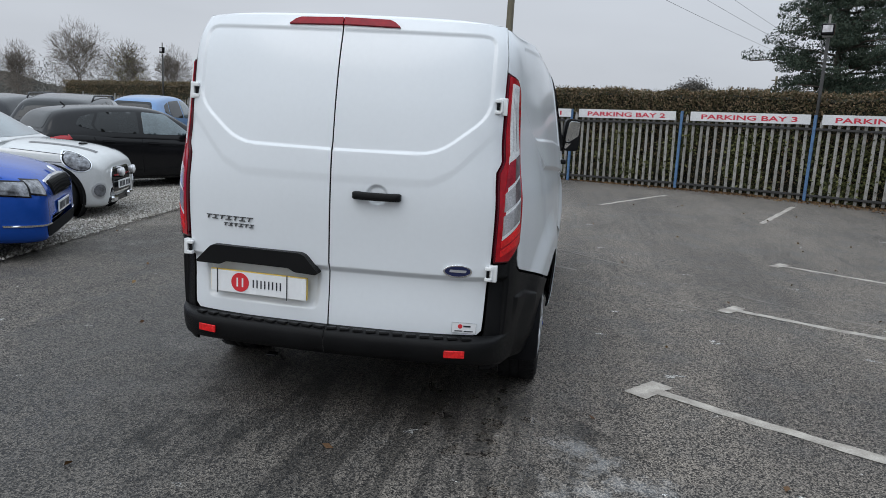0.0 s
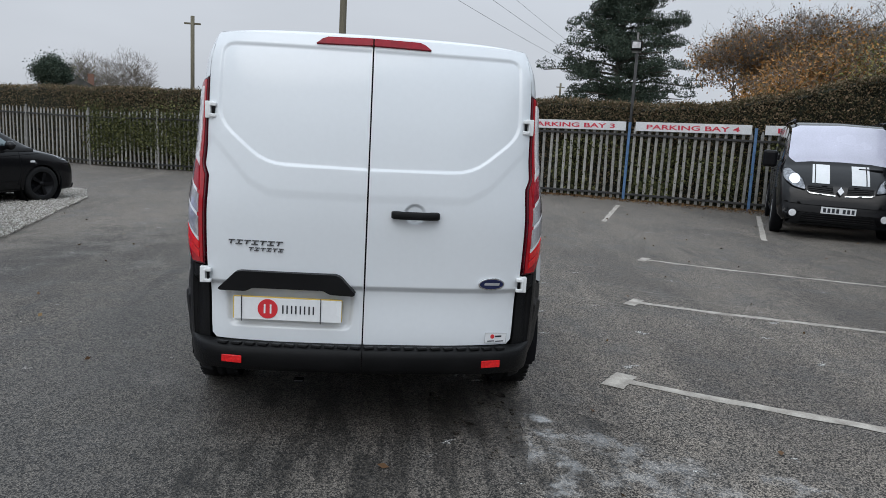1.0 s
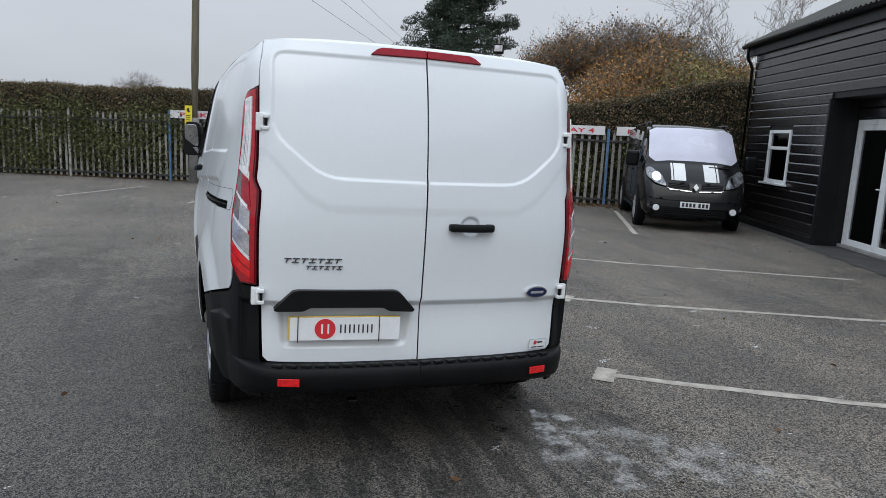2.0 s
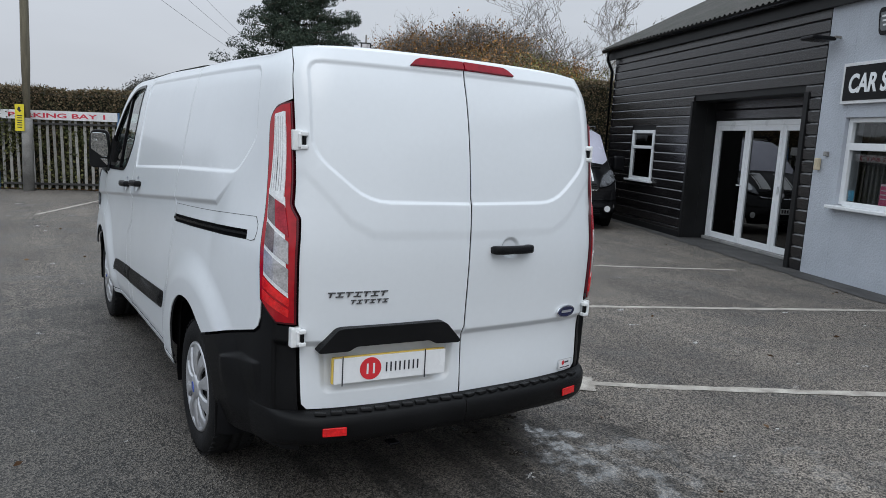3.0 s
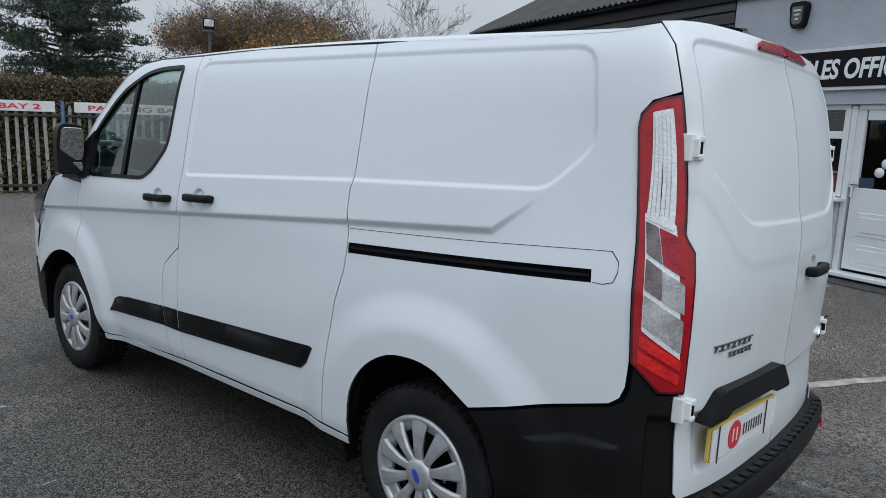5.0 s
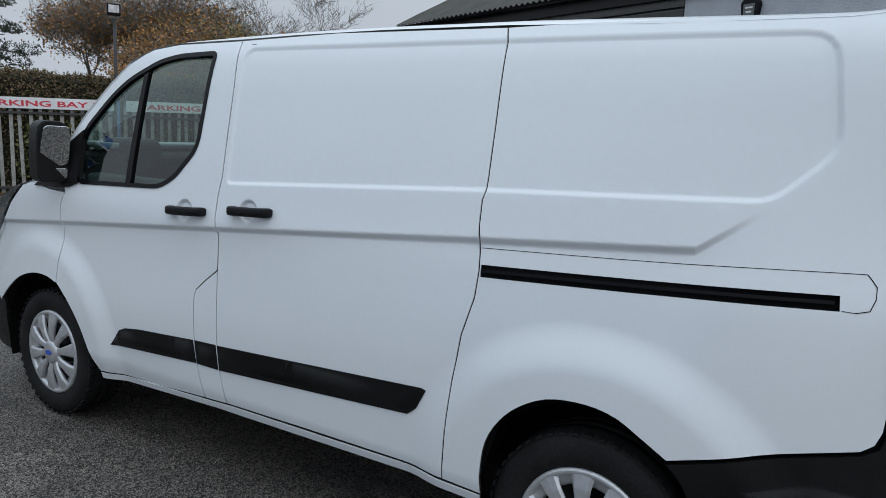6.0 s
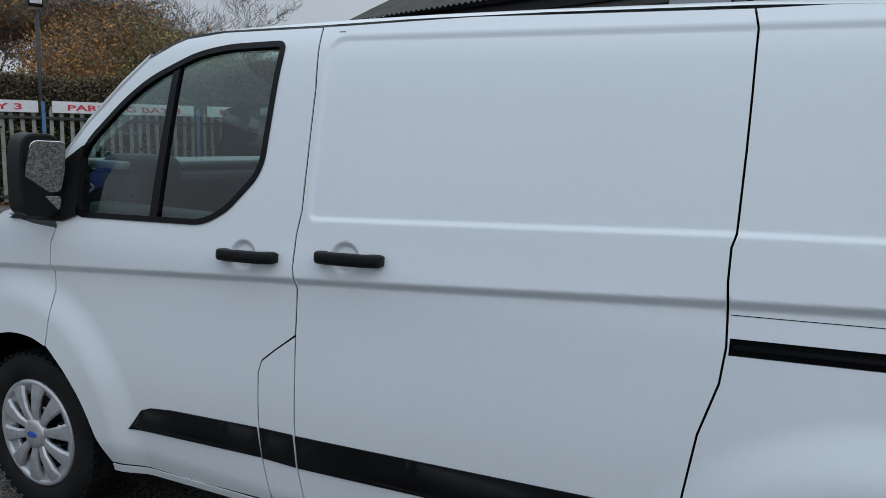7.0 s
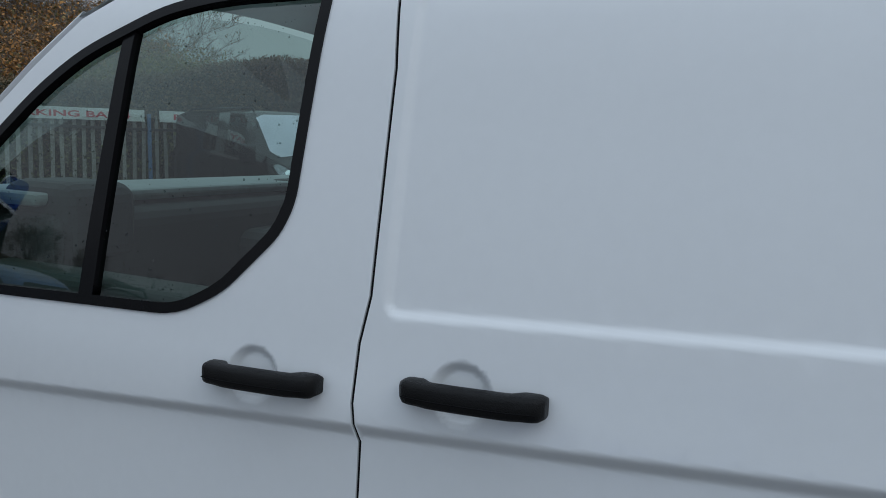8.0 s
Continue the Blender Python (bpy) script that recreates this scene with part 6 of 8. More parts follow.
# ---- hedge, ivy and fallen leaves ----
def leaf_cloud(points, size, rng, lean=None, ratio=.55):
    """Bent four-cornered leaves at the points, turned at random."""
    n = len(points)
    a, b = rng.normal(size=(n, 3)), rng.normal(size=(n, 3))
    if lean is not None:
        a += np.asarray(lean) * 1.2
    a /= np.linalg.norm(a, axis=1)[:, None]
    b -= (a * b).sum(1)[:, None] * a
    b /= np.linalg.norm(b, axis=1)[:, None]
    s = size * rng.uniform(.6, 1.35, n)[:, None]
    nrm = np.cross(a, b)
    v = np.stack([points - a * s, points + b * s * ratio + nrm * s * .15, points + a * s, points - b * s * ratio + nrm * s * .15], 1).reshape(-1, 3)
    f = np.arange(4 * n).reshape(n, 4)
    return v, f


def cloud_data(name, v, f, material):
    me = bpy.data.meshes.new(name)
    me.vertices.add(len(v))
    me.vertices.foreach_set("co", v.astype(np.float32).ravel())
    k = f.shape[1]
    me.loops.add(f.size)
    me.loops.foreach_set("vertex_index", f.astype(np.int32).ravel())
    me.polygons.add(len(f))
    me.polygons.foreach_set("loop_start", np.arange(0, f.size, k, dtype=np.int32))
    me.polygons.foreach_set("loop_total", np.full(len(f), k, np.int32))
    me.materials.append(material)
    me.update()
    me.validate()
    return me


def hedge_top(u):
    return 2.33 + .012 * (u + 6) + .80 * float(sstep(0.3, 5.0, u)) + .025 * math.sin(u * 1.7) + .02 * math.sin(u * 4.1 + 1)


rg = np.random.default_rng(11)
HU0, HU1, HV0, HV1 = -36.0, 9.0, 15.62, 17.2
# near-black core sheet: the shade inside the hedge is put into its colour
nu = 180
us = np.linspace(HU0, HU1, nu)
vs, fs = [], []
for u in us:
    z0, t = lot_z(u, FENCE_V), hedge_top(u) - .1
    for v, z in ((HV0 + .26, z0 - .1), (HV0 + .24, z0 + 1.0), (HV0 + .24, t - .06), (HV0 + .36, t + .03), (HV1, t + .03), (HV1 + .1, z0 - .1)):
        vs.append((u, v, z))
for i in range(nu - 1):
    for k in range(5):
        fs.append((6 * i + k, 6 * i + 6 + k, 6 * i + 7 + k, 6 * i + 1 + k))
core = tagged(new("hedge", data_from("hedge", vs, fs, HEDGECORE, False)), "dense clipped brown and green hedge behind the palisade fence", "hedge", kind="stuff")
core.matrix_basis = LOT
n = 170000
u = rg.uniform(HU0, HU1, n)
dens = rg.random(n) < np.where(u < -20, .5, 1.0)
u = u[dens]
n = len(u)
ug = np.linspace(HU0, HU1, 900)
top = np.interp(u, ug, [hedge_top(x) for x in ug]) + .02 * np.sin(u * 9.3) * np.sin(u * 2.1)
z0 = np.interp(u, ug, [lot_z(x, FENCE_V) for x in ug])
face = rg.random(n) < .74
zz = np.where(face, z0 + (top - z0) * rg.beta(1.35, .85, n), top - .05 + rg.normal(0, .045, n))
vv = np.where(face, HV0 + .02 + np.abs(rg.normal(0, .09, n)) + .05 * np.sin(u * 2.9 + zz * 3), rg.uniform(HV0 + .05, HV0 + .9, n))
v_, f_ = leaf_cloud(np.stack([u, vv, zz], 1), .030, rg)
o = part("hedge_leaves", cloud_data("hedge_leaves", v_, f_, HEDGE), core)
o["kind"] = "stuff"
# long shoots above the clipped top
m_ = 2600
u = rg.uniform(HU0, HU1, m_)
top = np.array([hedge_top(x) for x in u])
pts = np.stack([u, rg.uniform(HV0 + .02, HV0 + .7, m_), top - .03 + rg.uniform(.0, .10, m_)], 1)
v_, f_ = leaf_cloud(pts, .045, rg, lean=(0, 0, 2), ratio=.14)
o = part("hedge_shoots", cloud_data("hedge_shoots", v_, f_, HEDGE), core)
o["kind"] = "stuff"
# ivy and weeds pushing through the fence, in clumps
cl = [(rg.uniform(-15, 4.5), rg.uniform(.15, 1.5), rg.uniform(.15, .5)) for _ in range(120)] + [(rg.uniform(-19, -9.4), rg.uniform(.6, 1.8), rg.uniform(.3, .6)) for _ in range(110)] + [(-5.7, .45, .4), (-5.3, .5, .35), (-2.5, .7, .4), (-.2, 1.0, .45), (.5, .9, .4)]
P = []
for cu, cz, cr in cl:
    k = int(430 * cr)
    q = rg.normal(0, .5, (k, 3)) * (cr, .10 if cu < -9.4 else .07, cr)
    P.append(q + (cu, FENCE_V + (.0 if cu < -9.4 else .05), cz + lot_z(cu, FENCE_V)))
P = np.vstack(P)
P = P[P[:, 2] > np.array([lot_z(x, FENCE_V) for x in P[:, 0]])]
v_, f_ = leaf_cloud(P, .034, rg, ratio=.7)
iv = tagged(new("ivy", cloud_data("ivy", v_, f_, IVY)), "green ivy and weeds growing through the fence", "ivy", kind="stuff")
iv.matrix_basis = LOT
# fallen leaves along the fence foot and a few over the yard
k = 5200
u = rg.uniform(-14, 4.8, k)
v = FENCE_V - np.abs(rg.normal(0, .22, k)) * np.clip(.5 + .22 * (u + 6), .25, 2.3) + .1
P = np.stack([u, v, np.array([lot_z(a, b) for a, b in zip(u, v)]) + rg.uniform(.012, .035, k)], 1)
v_, f_ = leaf_cloud(P, .032, rg, ratio=.6)
v_[:, 2] = np.clip(v_[:, 2], np.repeat(P[:, 2], 4) - .01, np.repeat(P[:, 2], 4) + .015)
lt = tagged(new("fallen_leaves", cloud_data("fallen_leaves", v_, f_, LITTER)), "brown fallen leaves along the fence foot", "fallen leaves", kind="stuff")
lt.matrix_basis = LOT
k = 120
x, y = rg.uniform(-5, 8, k), rg.uniform(-3, 12, k)
keep = ~((np.abs(x) < 1.05) & (y > 0) & (y < 5.2))
P = np.stack([x, y, np.array([ground_z(a, b) for a, b in zip(x, y)]) + .012], 1)[keep]
v_, f_ = leaf_cloud(P, .026, rg, ratio=.6)
v_[:, 2] = np.clip(v_[:, 2], np.repeat(P[:, 2], 4) - .008, np.repeat(P[:, 2], 4) + .012)
tagged(new("fallen_leaves", cloud_data("fallen_leaves", v_, f_, LITTER)), "single fallen leaves scattered over the tarmac", "fallen leaves", kind="stuff")


# ---- trees ----
def limb_net(rng, base, height, spread, levels, trunk_r, first=.25, droop=0.0, kids=(3, 5), up=.55, thin=.006):
    """Tapered trunk and limbs as (vertices, faces), and the tips where leaves sit."""
    vs, fs, tips = [], [], []

    def bar(p0, p1, r0, r1, sides):
        s = len(vs)
        d = Vector(p1) - Vector(p0)
        q = d.to_track_quat("Z", "Y")
        for p, r in ((p0, r0), (p1, r1)):
            for k in range(sides):
                a = 2 * math.pi * k / sides
                vs.append(tuple(Vector(p) + q @ Vector((r * math.cos(a), r * math.sin(a), 0))))
        for k in range(sides):
            j = (k + 1) % sides
            fs.append((s + k, s + j, s + sides + j, s + sides + k))

    def grow(p, d, length, r, lev):
        d = Vector(d).normalized()
        segs = 3 if lev == levels else 2
        for i in range(segs):
            q = p + d * (length / segs)
            bar(p, q, max(r, thin), max(r * .78, thin), 7 if lev == levels else (5 if lev > levels - 2 else 3))
            r *= .78
            p = q
            d = (d + Vector((rng.uniform(-.16, .16), rng.uniform(-.16, .16), rng.uniform(-.06, .1) - droop))).normalized()
            if lev < levels or i == segs - 1 or True:
                if lev > 0 and (i > 0 or lev < levels):
                    for _ in range(rng.randint(*kids) if i == segs - 1 else rng.randint(1, 2)):
                        a = rng.uniform(0, 2 * math.pi)
                        side = Vector((math.cos(a), math.sin(a), rng.uniform(-.1, .6)))
                        nd = (d * up + side * spread).normalized()
                        grow(Vector(p), nd, length * rng.uniform(.5, .78), r * rng.uniform(.55, .75), lev - 1)
        if lev == 0:
            tips.append(tuple(p))
    grow(Vector(base), Vector((rng.uniform(-.05, .05), rng.uniform(-.05, .05), 1)), height * .42, trunk_r, levels)
    return vs, fs, np.array(tips)


def tree(name, label, pos, height, spread, levels, trunk_r, seed, bark, leaf=None, leaf_size=.12, per_tip=8, scatter=.5, squash=(1, 1, 1), kids=(3, 4), category="tree", group="", thin=.006, clad=1.0, spray=0, spray_len=.35):
    rng, r2 = random.Random(seed), np.random.default_rng(seed)
    v, f, tips = limb_net(rng, (0, 0, 0), height, spread, levels, trunk_r, kids=kids, thin=thin)
    v = np.array(v)
    k = height / v[:, 2].max()
    v, tips = v * (k * squash[0], k * squash[1], k), tips * (k * squash[0], k * squash[1], k)
    t = thing(name, label, category, pose(*pos), group)
    part("trunk", data_from("trunk", v, f, bark, True), t)
    if leaf is not None:
        p = np.repeat(tips, per_tip, 0)
        p = p + r2.normal(0, scatter, p.shape)
        # leaves thin out towards the top of the crown
        p = p[r2.random(len(p)) < 1 - (1 - clad) * sstep(.35, .85, p[:, 2] / height)]
        lv, lf = leaf_cloud(p, leaf_size, r2, ratio=.6)
        o = part("crown", cloud_data("crown", lv, lf, leaf), t)
    if spray:
        # fine end twigs that point outwards and up from the limbs' tips
        p = np.repeat(tips, spray, 0)
        out = p - np.array([0, 0, height * .35])
        out /= np.linalg.norm(out, axis=1)[:, None]
        a = out * .9 + np.array([0, 0, .35]) + r2.normal(0, .55, p.shape)
        a *= (spray_len * r2.uniform(.4, 1.1, len(p)) / np.linalg.norm(a, axis=1))[:, None]
        b = np.cross(a, r2.normal(size=p.shape))
        b *= (thin / np.linalg.norm(b, axis=1))[:, None]
        base = p - a * .25
        lv = np.stack([base - b, base + b, base + a + b * .3, base + a - b * .3], 1).reshape(-1, 3)
        tagged(part("twig_spray", cloud_data("twig_spray", lv, np.arange(len(lv)).reshape(-1, 4), FINETWIG), t), kind="stuff")
    return t


def winter_tree(pos, height, width, seed, leaf=None):
    """A far bare tree: trunk and limbs under a dome of fine upright twigs, open at its edge."""
    rng, r2 = random.Random(seed), np.random.default_rng(seed)
    t = thing("bare_tree", ROUND if leaf is None else "half-bare olive tree beyond the hedge", "tree", pose(*pos), "bare trees")
    v, f, tips = limb_net(rng, (0, 0, 0), height, .8, 4, .22, kids=(3, 4), thin=.024)
    v = np.array(v)
    v *= (width / 2.1 / np.abs(v[:, :2]).max(), width / 2.1 / np.abs(v[:, :2]).max(), height * .94 / v[:, 2].max())
    part("trunk", data_from("trunk", v, f, TWIG, True), t)
    n = int(1500 * width)
    o = r2.normal(0, 1, (n, 3))
    o *= (r2.random(n) ** .42 / np.linalg.norm(o, axis=1))[:, None]
    lump = 1 + .13 * np.sin(5 * np.arctan2(o[:, 1], o[:, 0]) + seed) + .10 * np.sin(9 * o[:, 2] + 4 * o[:, 0])
    p = o * lump[:, None] * (width / 2, width / 2, height * .40) + (0, 0, height * .58)
    a = o * .9 + (0, 0, .28) + r2.normal(0, .4, o.shape)
    a *= (.42 * r2.uniform(.5, 1.2, n) / np.linalg.norm(a, axis=1))[:, None]
    b = np.cross(a, r2.normal(size=o.shape))
    b *= (.009 / np.linalg.norm(b, axis=1))[:, None]
    lv = np.stack([p - b, p + b, p + a + b * .4, p + a - b * .4], 1).reshape(-1, 3)
    tagged(part("twig_spray", cloud_data("twig_spray", lv, np.arange(len(lv)).reshape(-1, 4), FINETWIG), t), kind="stuff")
    if leaf is not None:
        lv, lf = leaf_cloud(p[r2.random(n) < .16], .07, r2)
        part("crown", cloud_data("crown", lv, lf, leaf), t)


ROUND = "bare round-headed tree beyond the hedge"


def pine(pos, height, seed):
    """A tall pine: crooked trunk and limbs that carry billowing plates of dark needles."""
    rng, r2 = random.Random(seed), np.random.default_rng(seed)
    t = thing("pine_tree", "tall dark green pine with a broad uneven crown", "tree", pose(*pos))
    tr = [(0.25 * math.sin(i), 0.25 * math.cos(i * 1.3), height * i / 8) for i in range(9)]
    part("trunk", tube("trunk", tr, .3, BARK, 9, [.38 - .04 * i for i in range(9)]), t)
    pts, sizes = [], []
    for i in range(92):
        rel = .10 + .88 * (i + rng.random()) / 92
        h = height * rel
        a = i * 2.4 + rng.uniform(-.5, .5)
        ln = 5.9 * (1.05 - abs(rel - .42) * 1.15) * rng.uniform(.6, 1.0)
        d = Vector((math.cos(a), math.sin(a), rng.uniform(-.12, .30)))
        p0 = Vector((0, 0, h))
        bend = Vector((rng.uniform(-.4, .4), rng.uniform(-.4, .4), rng.uniform(.0, .5)))
        line = [p0, p0 + d * ln * .5 + bend, p0 + d * ln]
        part("limb", tube("limb", line, .07, BARK, 5, [.10, .06, .03]), t)
        for c in range(rng.randint(4, 6)):
            q = line[1] + (line[2] - line[1]) * rng.uniform(-.5, 1.1) + Vector((rng.uniform(-.6, .6), rng.uniform(-.6, .6), rng.uniform(-.1, .45)))
            cr = rng.uniform(.55, 1.0)
            m = int(300 * cr)
            o = r2.normal(0, 1, (m, 3))
            o *= (r2.uniform(.35, 1, m) ** .5 / np.linalg.norm(o, axis=1))[:, None]
            o[:, 2] = np.where(o[:, 2] < 0, o[:, 2] * .35, o[:, 2] * .75)
            pts.append(o * cr + np.array(q))
    v, f = leaf_cloud(np.vstack(pts), .105, r2, lean=(0, 0, .6), ratio=.3)
    part("crown", cloud_data("crown", v, f, PINE), t)
    return t


pine((18.7, 51.8, -.6), 14.2, 3)
AUT = "spreading tree with bare top twigs and thinning orange-brown autumn leaves"
for x, y, h, spread, levels, seed, mt, size, per, thin_, clad_, lab in (
        (26.5, 41.3, 10.0, .95, 5, 21, AUTUMN, .085, 6, .008, .14, AUT), (23.6, 42.5, 8.6, .9, 5, 26, AUTUMN, .08, 6, .008, .3, AUT), (29.8, 46.3, 11.2, .75, 5, 22, AUTUMN, .08, 5, .008, .12, AUT),
        (31.9, 38.5, 8.4, .75, 5, 23, OLIVE, .075, 4, .008, .3, "tall shrub with sparse yellow-green leaves behind the hedge")):
    tree("autumn_tree", lab, (x, y, 0), h, spread, levels, .22, seed, TWIG, mt, size, per, .32, (.95, .95, 1), group="autumn trees", thin=thin_, clad=clad_, spray=2, spray_len=.75)
for k, (x, y, h, lf, lab) in enumerate(((20.7, 32.6, 4.7, AUTUMN, "dense brown-leaved shrub behind the hedge"), (25.4, 30.5, 5.0, OLIVE, "dense olive shrub behind the hedge"), (22.6, 35.7, 6.0, AUTUMN, "dense brown-leaved shrub behind the hedge"),
                                         (25.9, 36.2, 6.6, AUTUMN, "dense orange-brown shrub behind the hedge"), (28.7, 37.6, 6.4, OLIVE, "dense olive shrub behind the hedge"),
                                         (31.3, 34.8, 5.6, AUTUMN, "dense brown-leaved shrub behind the hedge"), (33.8, 36.2, 5.2, OLIVE, "dense olive shrub behind the hedge"), (28.2, 31.2, 4.7, OLIVE, "dense olive shrub behind the hedge"))):
    tree("autumn_tree", lab, (x, y, 0), h * 1.22, .95, 4, .1, 60 + k, TWIG, lf, .08, 17, .36, (1.25, 1.25, 1), group="autumn trees", thin=.006, clad=.45, spray=3, spray_len=.6)
BARE = "bare tree with fine upright twigs and a few last leaves"
tree("bare_tree", BARE, (33.5, 35.7, 0), 13.2, .62, 5, .17, 31, TWIG, OLIVE, .065, 1, .12, (1.0, 1.0, 1), kids=(2, 3), group="bare trees", thin=.011, clad=.05, spray=2, spray_len=.75)
tree("bare_tree", BARE, (30.8, 37.8, 0), 10.6, .7, 5, .14, 41, TWIG, None, kids=(2, 3), squash=(.9, .9, 1), group="bare trees", thin=.011, spray=1, spray_len=.7)
for k, (x, y, h, w, lf) in enumerate(((-20.9, 63.6, 6.2, 5.0, None), (-38.8, 51.9, 6.9, 4.4, None), (-35.9, 53.9, 5.7, 3.6, OLIVE), (-32.7, 55.9, 5.4, 3.0, None), (-42.3, 49.3, 4.9, 2.6, None), (-25.2, 66.0, 6.0, 5.5, OLIVE), (-5.5, 78.0, 5.5, 5.0, None), (2.0, 90.0, 5.0, 6.0, None))):
    winter_tree((x, y, 0), h, w, 80 + k, lf)
tree("conifer_tree", "small dark conifer beyond the hedge", (-26.5, 61.5, 0), 5.2, .5, 4, .2, 37, BARK, PINE, .07, 60, .32, (.6, .6, 1))
tree("conifer_tree", "small dark conifer beyond the hedge", (13.8, 86, 0), 6.0, .6, 4, .25, 38, BARK, DISTANT, .10, 40, .45, (.7, .7, 1))

# far line of trees and scrub round the yard
pts = []
for i in range(520):
    a = rg.uniform(-1.35, 1.2)
    d = rg.uniform(70, 120)
    h = rg.uniform(1.6, 4.4) * (1.25 if rg.random() < .14 else .85)
    w = rg.uniform(1.2, 3.2)
    q = rg.normal(0, 1, (190, 3))
    q *= (rg.uniform(.15, 1, 190) ** .45 / np.linalg.norm(q, axis=1))[:, None]
    q = q * (w, w, h * .5) + (d * math.sin(a), d * math.cos(a), h * .55)
    pts.append(q[q[:, 2] > 0])
v_, f_ = leaf_cloud(np.vstack(pts), .24, rg, lean=(0, 0, .8), ratio=.13)
tagged(new("far_trees", cloud_data("far_trees", v_, f_, DISTANT)), "hazy line of bare trees and scrub in the distance", "trees", kind="stuff")
v_, f_ = [], []
k = 90
for i in range(k + 1):
    a = -1.6 + 3.1 * i / k
    for z in (-1, 3.0 + 1.0 * math.sin(i * 1.3) + .5 * math.sin(i * .37)):
        v_.append((125 * math.sin(a), 125 * math.cos(a), z))
for i in range(k):
    f_.append((2 * i, 2 * i + 2, 2 * i + 3, 2 * i + 1))
tagged(new("backdrop", data_from("backdrop", v_, f_, mat("far_scrub", (0.07, 0.072, 0.066), 0.95, vary=0.3, scale=.4), False)), "low hazy rise of far fields and scrub", "backdrop", kind="structure")
# far houses and a far pole between the trees
far = thing("house", "far brick house with a tiled roof", "house", pose(-24.3, 62.3, 0, 0, 0, 20))
box("wall", (4, 4, 2.6), (0, 0, 1.3), mat("far_brick", (0.16, 0.09, 0.07), 0.9), far, .01, 1)
part("roof", prism("roof", [(-2.3, 2.5), (2.3, 2.5), (0, 3.7)], 4.6, ROOFSHEET, 0, pose(0, -2.3, 0)), far)
box("chimney", (.5, .5, 1.0), (.8, 0, 3.7), mat("far_brick_chimney", (0.2, 0.11, 0.08), 0.9), far, .01, 1)
fp = thing("utility_pole", "far wooden utility pole with a cross arm", "pole", pose(29.6, 111.3, 0))
part("shaft", tube("shaft", [(0, 0, 0), (0, 0, 9.2)], .16, POLEWOOD, 8), fp)
box("cross_arm", (1.3, .14, .14), (0, 0, 8.6), POLEWOOD, fp, .01, 1)
fp = copy_thing(fp, pose(-14.6, 60, 0))

# ---- gravel display strip ----
def gravel_edge(y):
    return float(np.interp(y, [-12, 2.4, 6.4, 11.0, 12.6, 14.6, 16], [-3.2, -4.0, -4.55, -5.35, -5.95, -7.4, -9.5]))


vs, fs = [], []
ys_ = np.linspace(-14, 15.8, 120)
for y in ys_:
    e = gravel_edge(y) + .05 * math.sin(y * 5.3) + .03 * math.sin(y * 13)
    for k in range(6):
        x = e - (k / 5) ** 1.5 * 16
        vs.append((x, y, ground_z(x, y) + (.03 if k else .002)))
for i in range(len(ys_) - 1):
    for k in range(5):
        a = i * 6 + k
        fs.append((a, a + 6, a + 7, a + 1))
gv = tagged(new("gravel_bed", data_from("gravel_bed", vs, fs, GRAVEL, True)), "pale limestone gravel strip under the parked cars", "gravel", kind="structure")
n = 26000
y = rg.uniform(1.5, 15, n)
x = np.array([gravel_edge(a) for a in y]) + .12 - np.abs(rg.normal(0, 1.3, n))
s = rg.uniform(.008, .021, n)
c = np.stack([x, y, np.array([ground_z(a, b) for a, b in zip(x, y)]) + .028 + s * .3], 1)
oct_ = np.array([(1, 0, 0), (0, 1, 0), (-1, 0, 0), (0, -1, 0), (0, 0, .8), (0, 0, -.8)])
jit = rg.uniform(.6, 1.3, (n, 6, 1))
v_ = (c[:, None] + oct_[None] * s[:, None, None] * jit).reshape(-1, 3)
tri = np.array([(0, 1, 4), (1, 2, 4), (2, 3, 4), (3, 0, 4), (1, 0, 5), (2, 1, 5), (3, 2, 5), (0, 3, 5)])
f_ = (np.arange(n)[:, None, None] * 6 + tri[None]).reshape(-1, 3)
STONES = leaf_mat("limestone_chips", (0.15, 0.135, 0.115), (0.30, 0.28, 0.25), (0.48, 0.46, 0.43), 0.85)
o = part("gravel_stones", cloud_data("gravel_stones", v_, f_, STONES), gv)
o["kind"] = "stuff"

# ---- parked cars ----
def paint(name, c, metal=0.3):
    return mat(name, c, 0.14, metal=metal, vary=0.05, scale=3, coat=0.0, spec=0.35, rough_vary=0.03)


CARLAMP = mat("car_lamp_glass", (0.17, 0.175, 0.19), 0.06, metal=0.5, vary=0.6, scale=14, coat=0.5)
BLACKP = paint("black_car_paint", (0.008, 0.008, 0.009), 0.2)
SILVERP = paint("pale_silver_car_paint", (0.56, 0.57, 0.57), 0.15)
BLUEP = paint("bright_blue_car_paint", (0.012, 0.07, 0.36), 0.35)
LIGHTBLUE = paint("mid_blue_car_paint", (0.16, 0.26, 0.44), 0.2)
GREYP = paint("dark_grey_car_paint", (0.03, 0.031, 0.034), 0.4)

def lens_disc(name, r, depth, mt, parent, m, squash=1.0):
    """A domed round lamp facing +x."""
    prof = [(r * math.cos(a), depth * math.sin(a)) for a in np.linspace(0, math.pi / 2, 6)]
    me = lathe(name, prof, mt, 24)
    return part(name, me, parent, "", m @ Matrix.Diagonal((1, 1, squash, 1)))


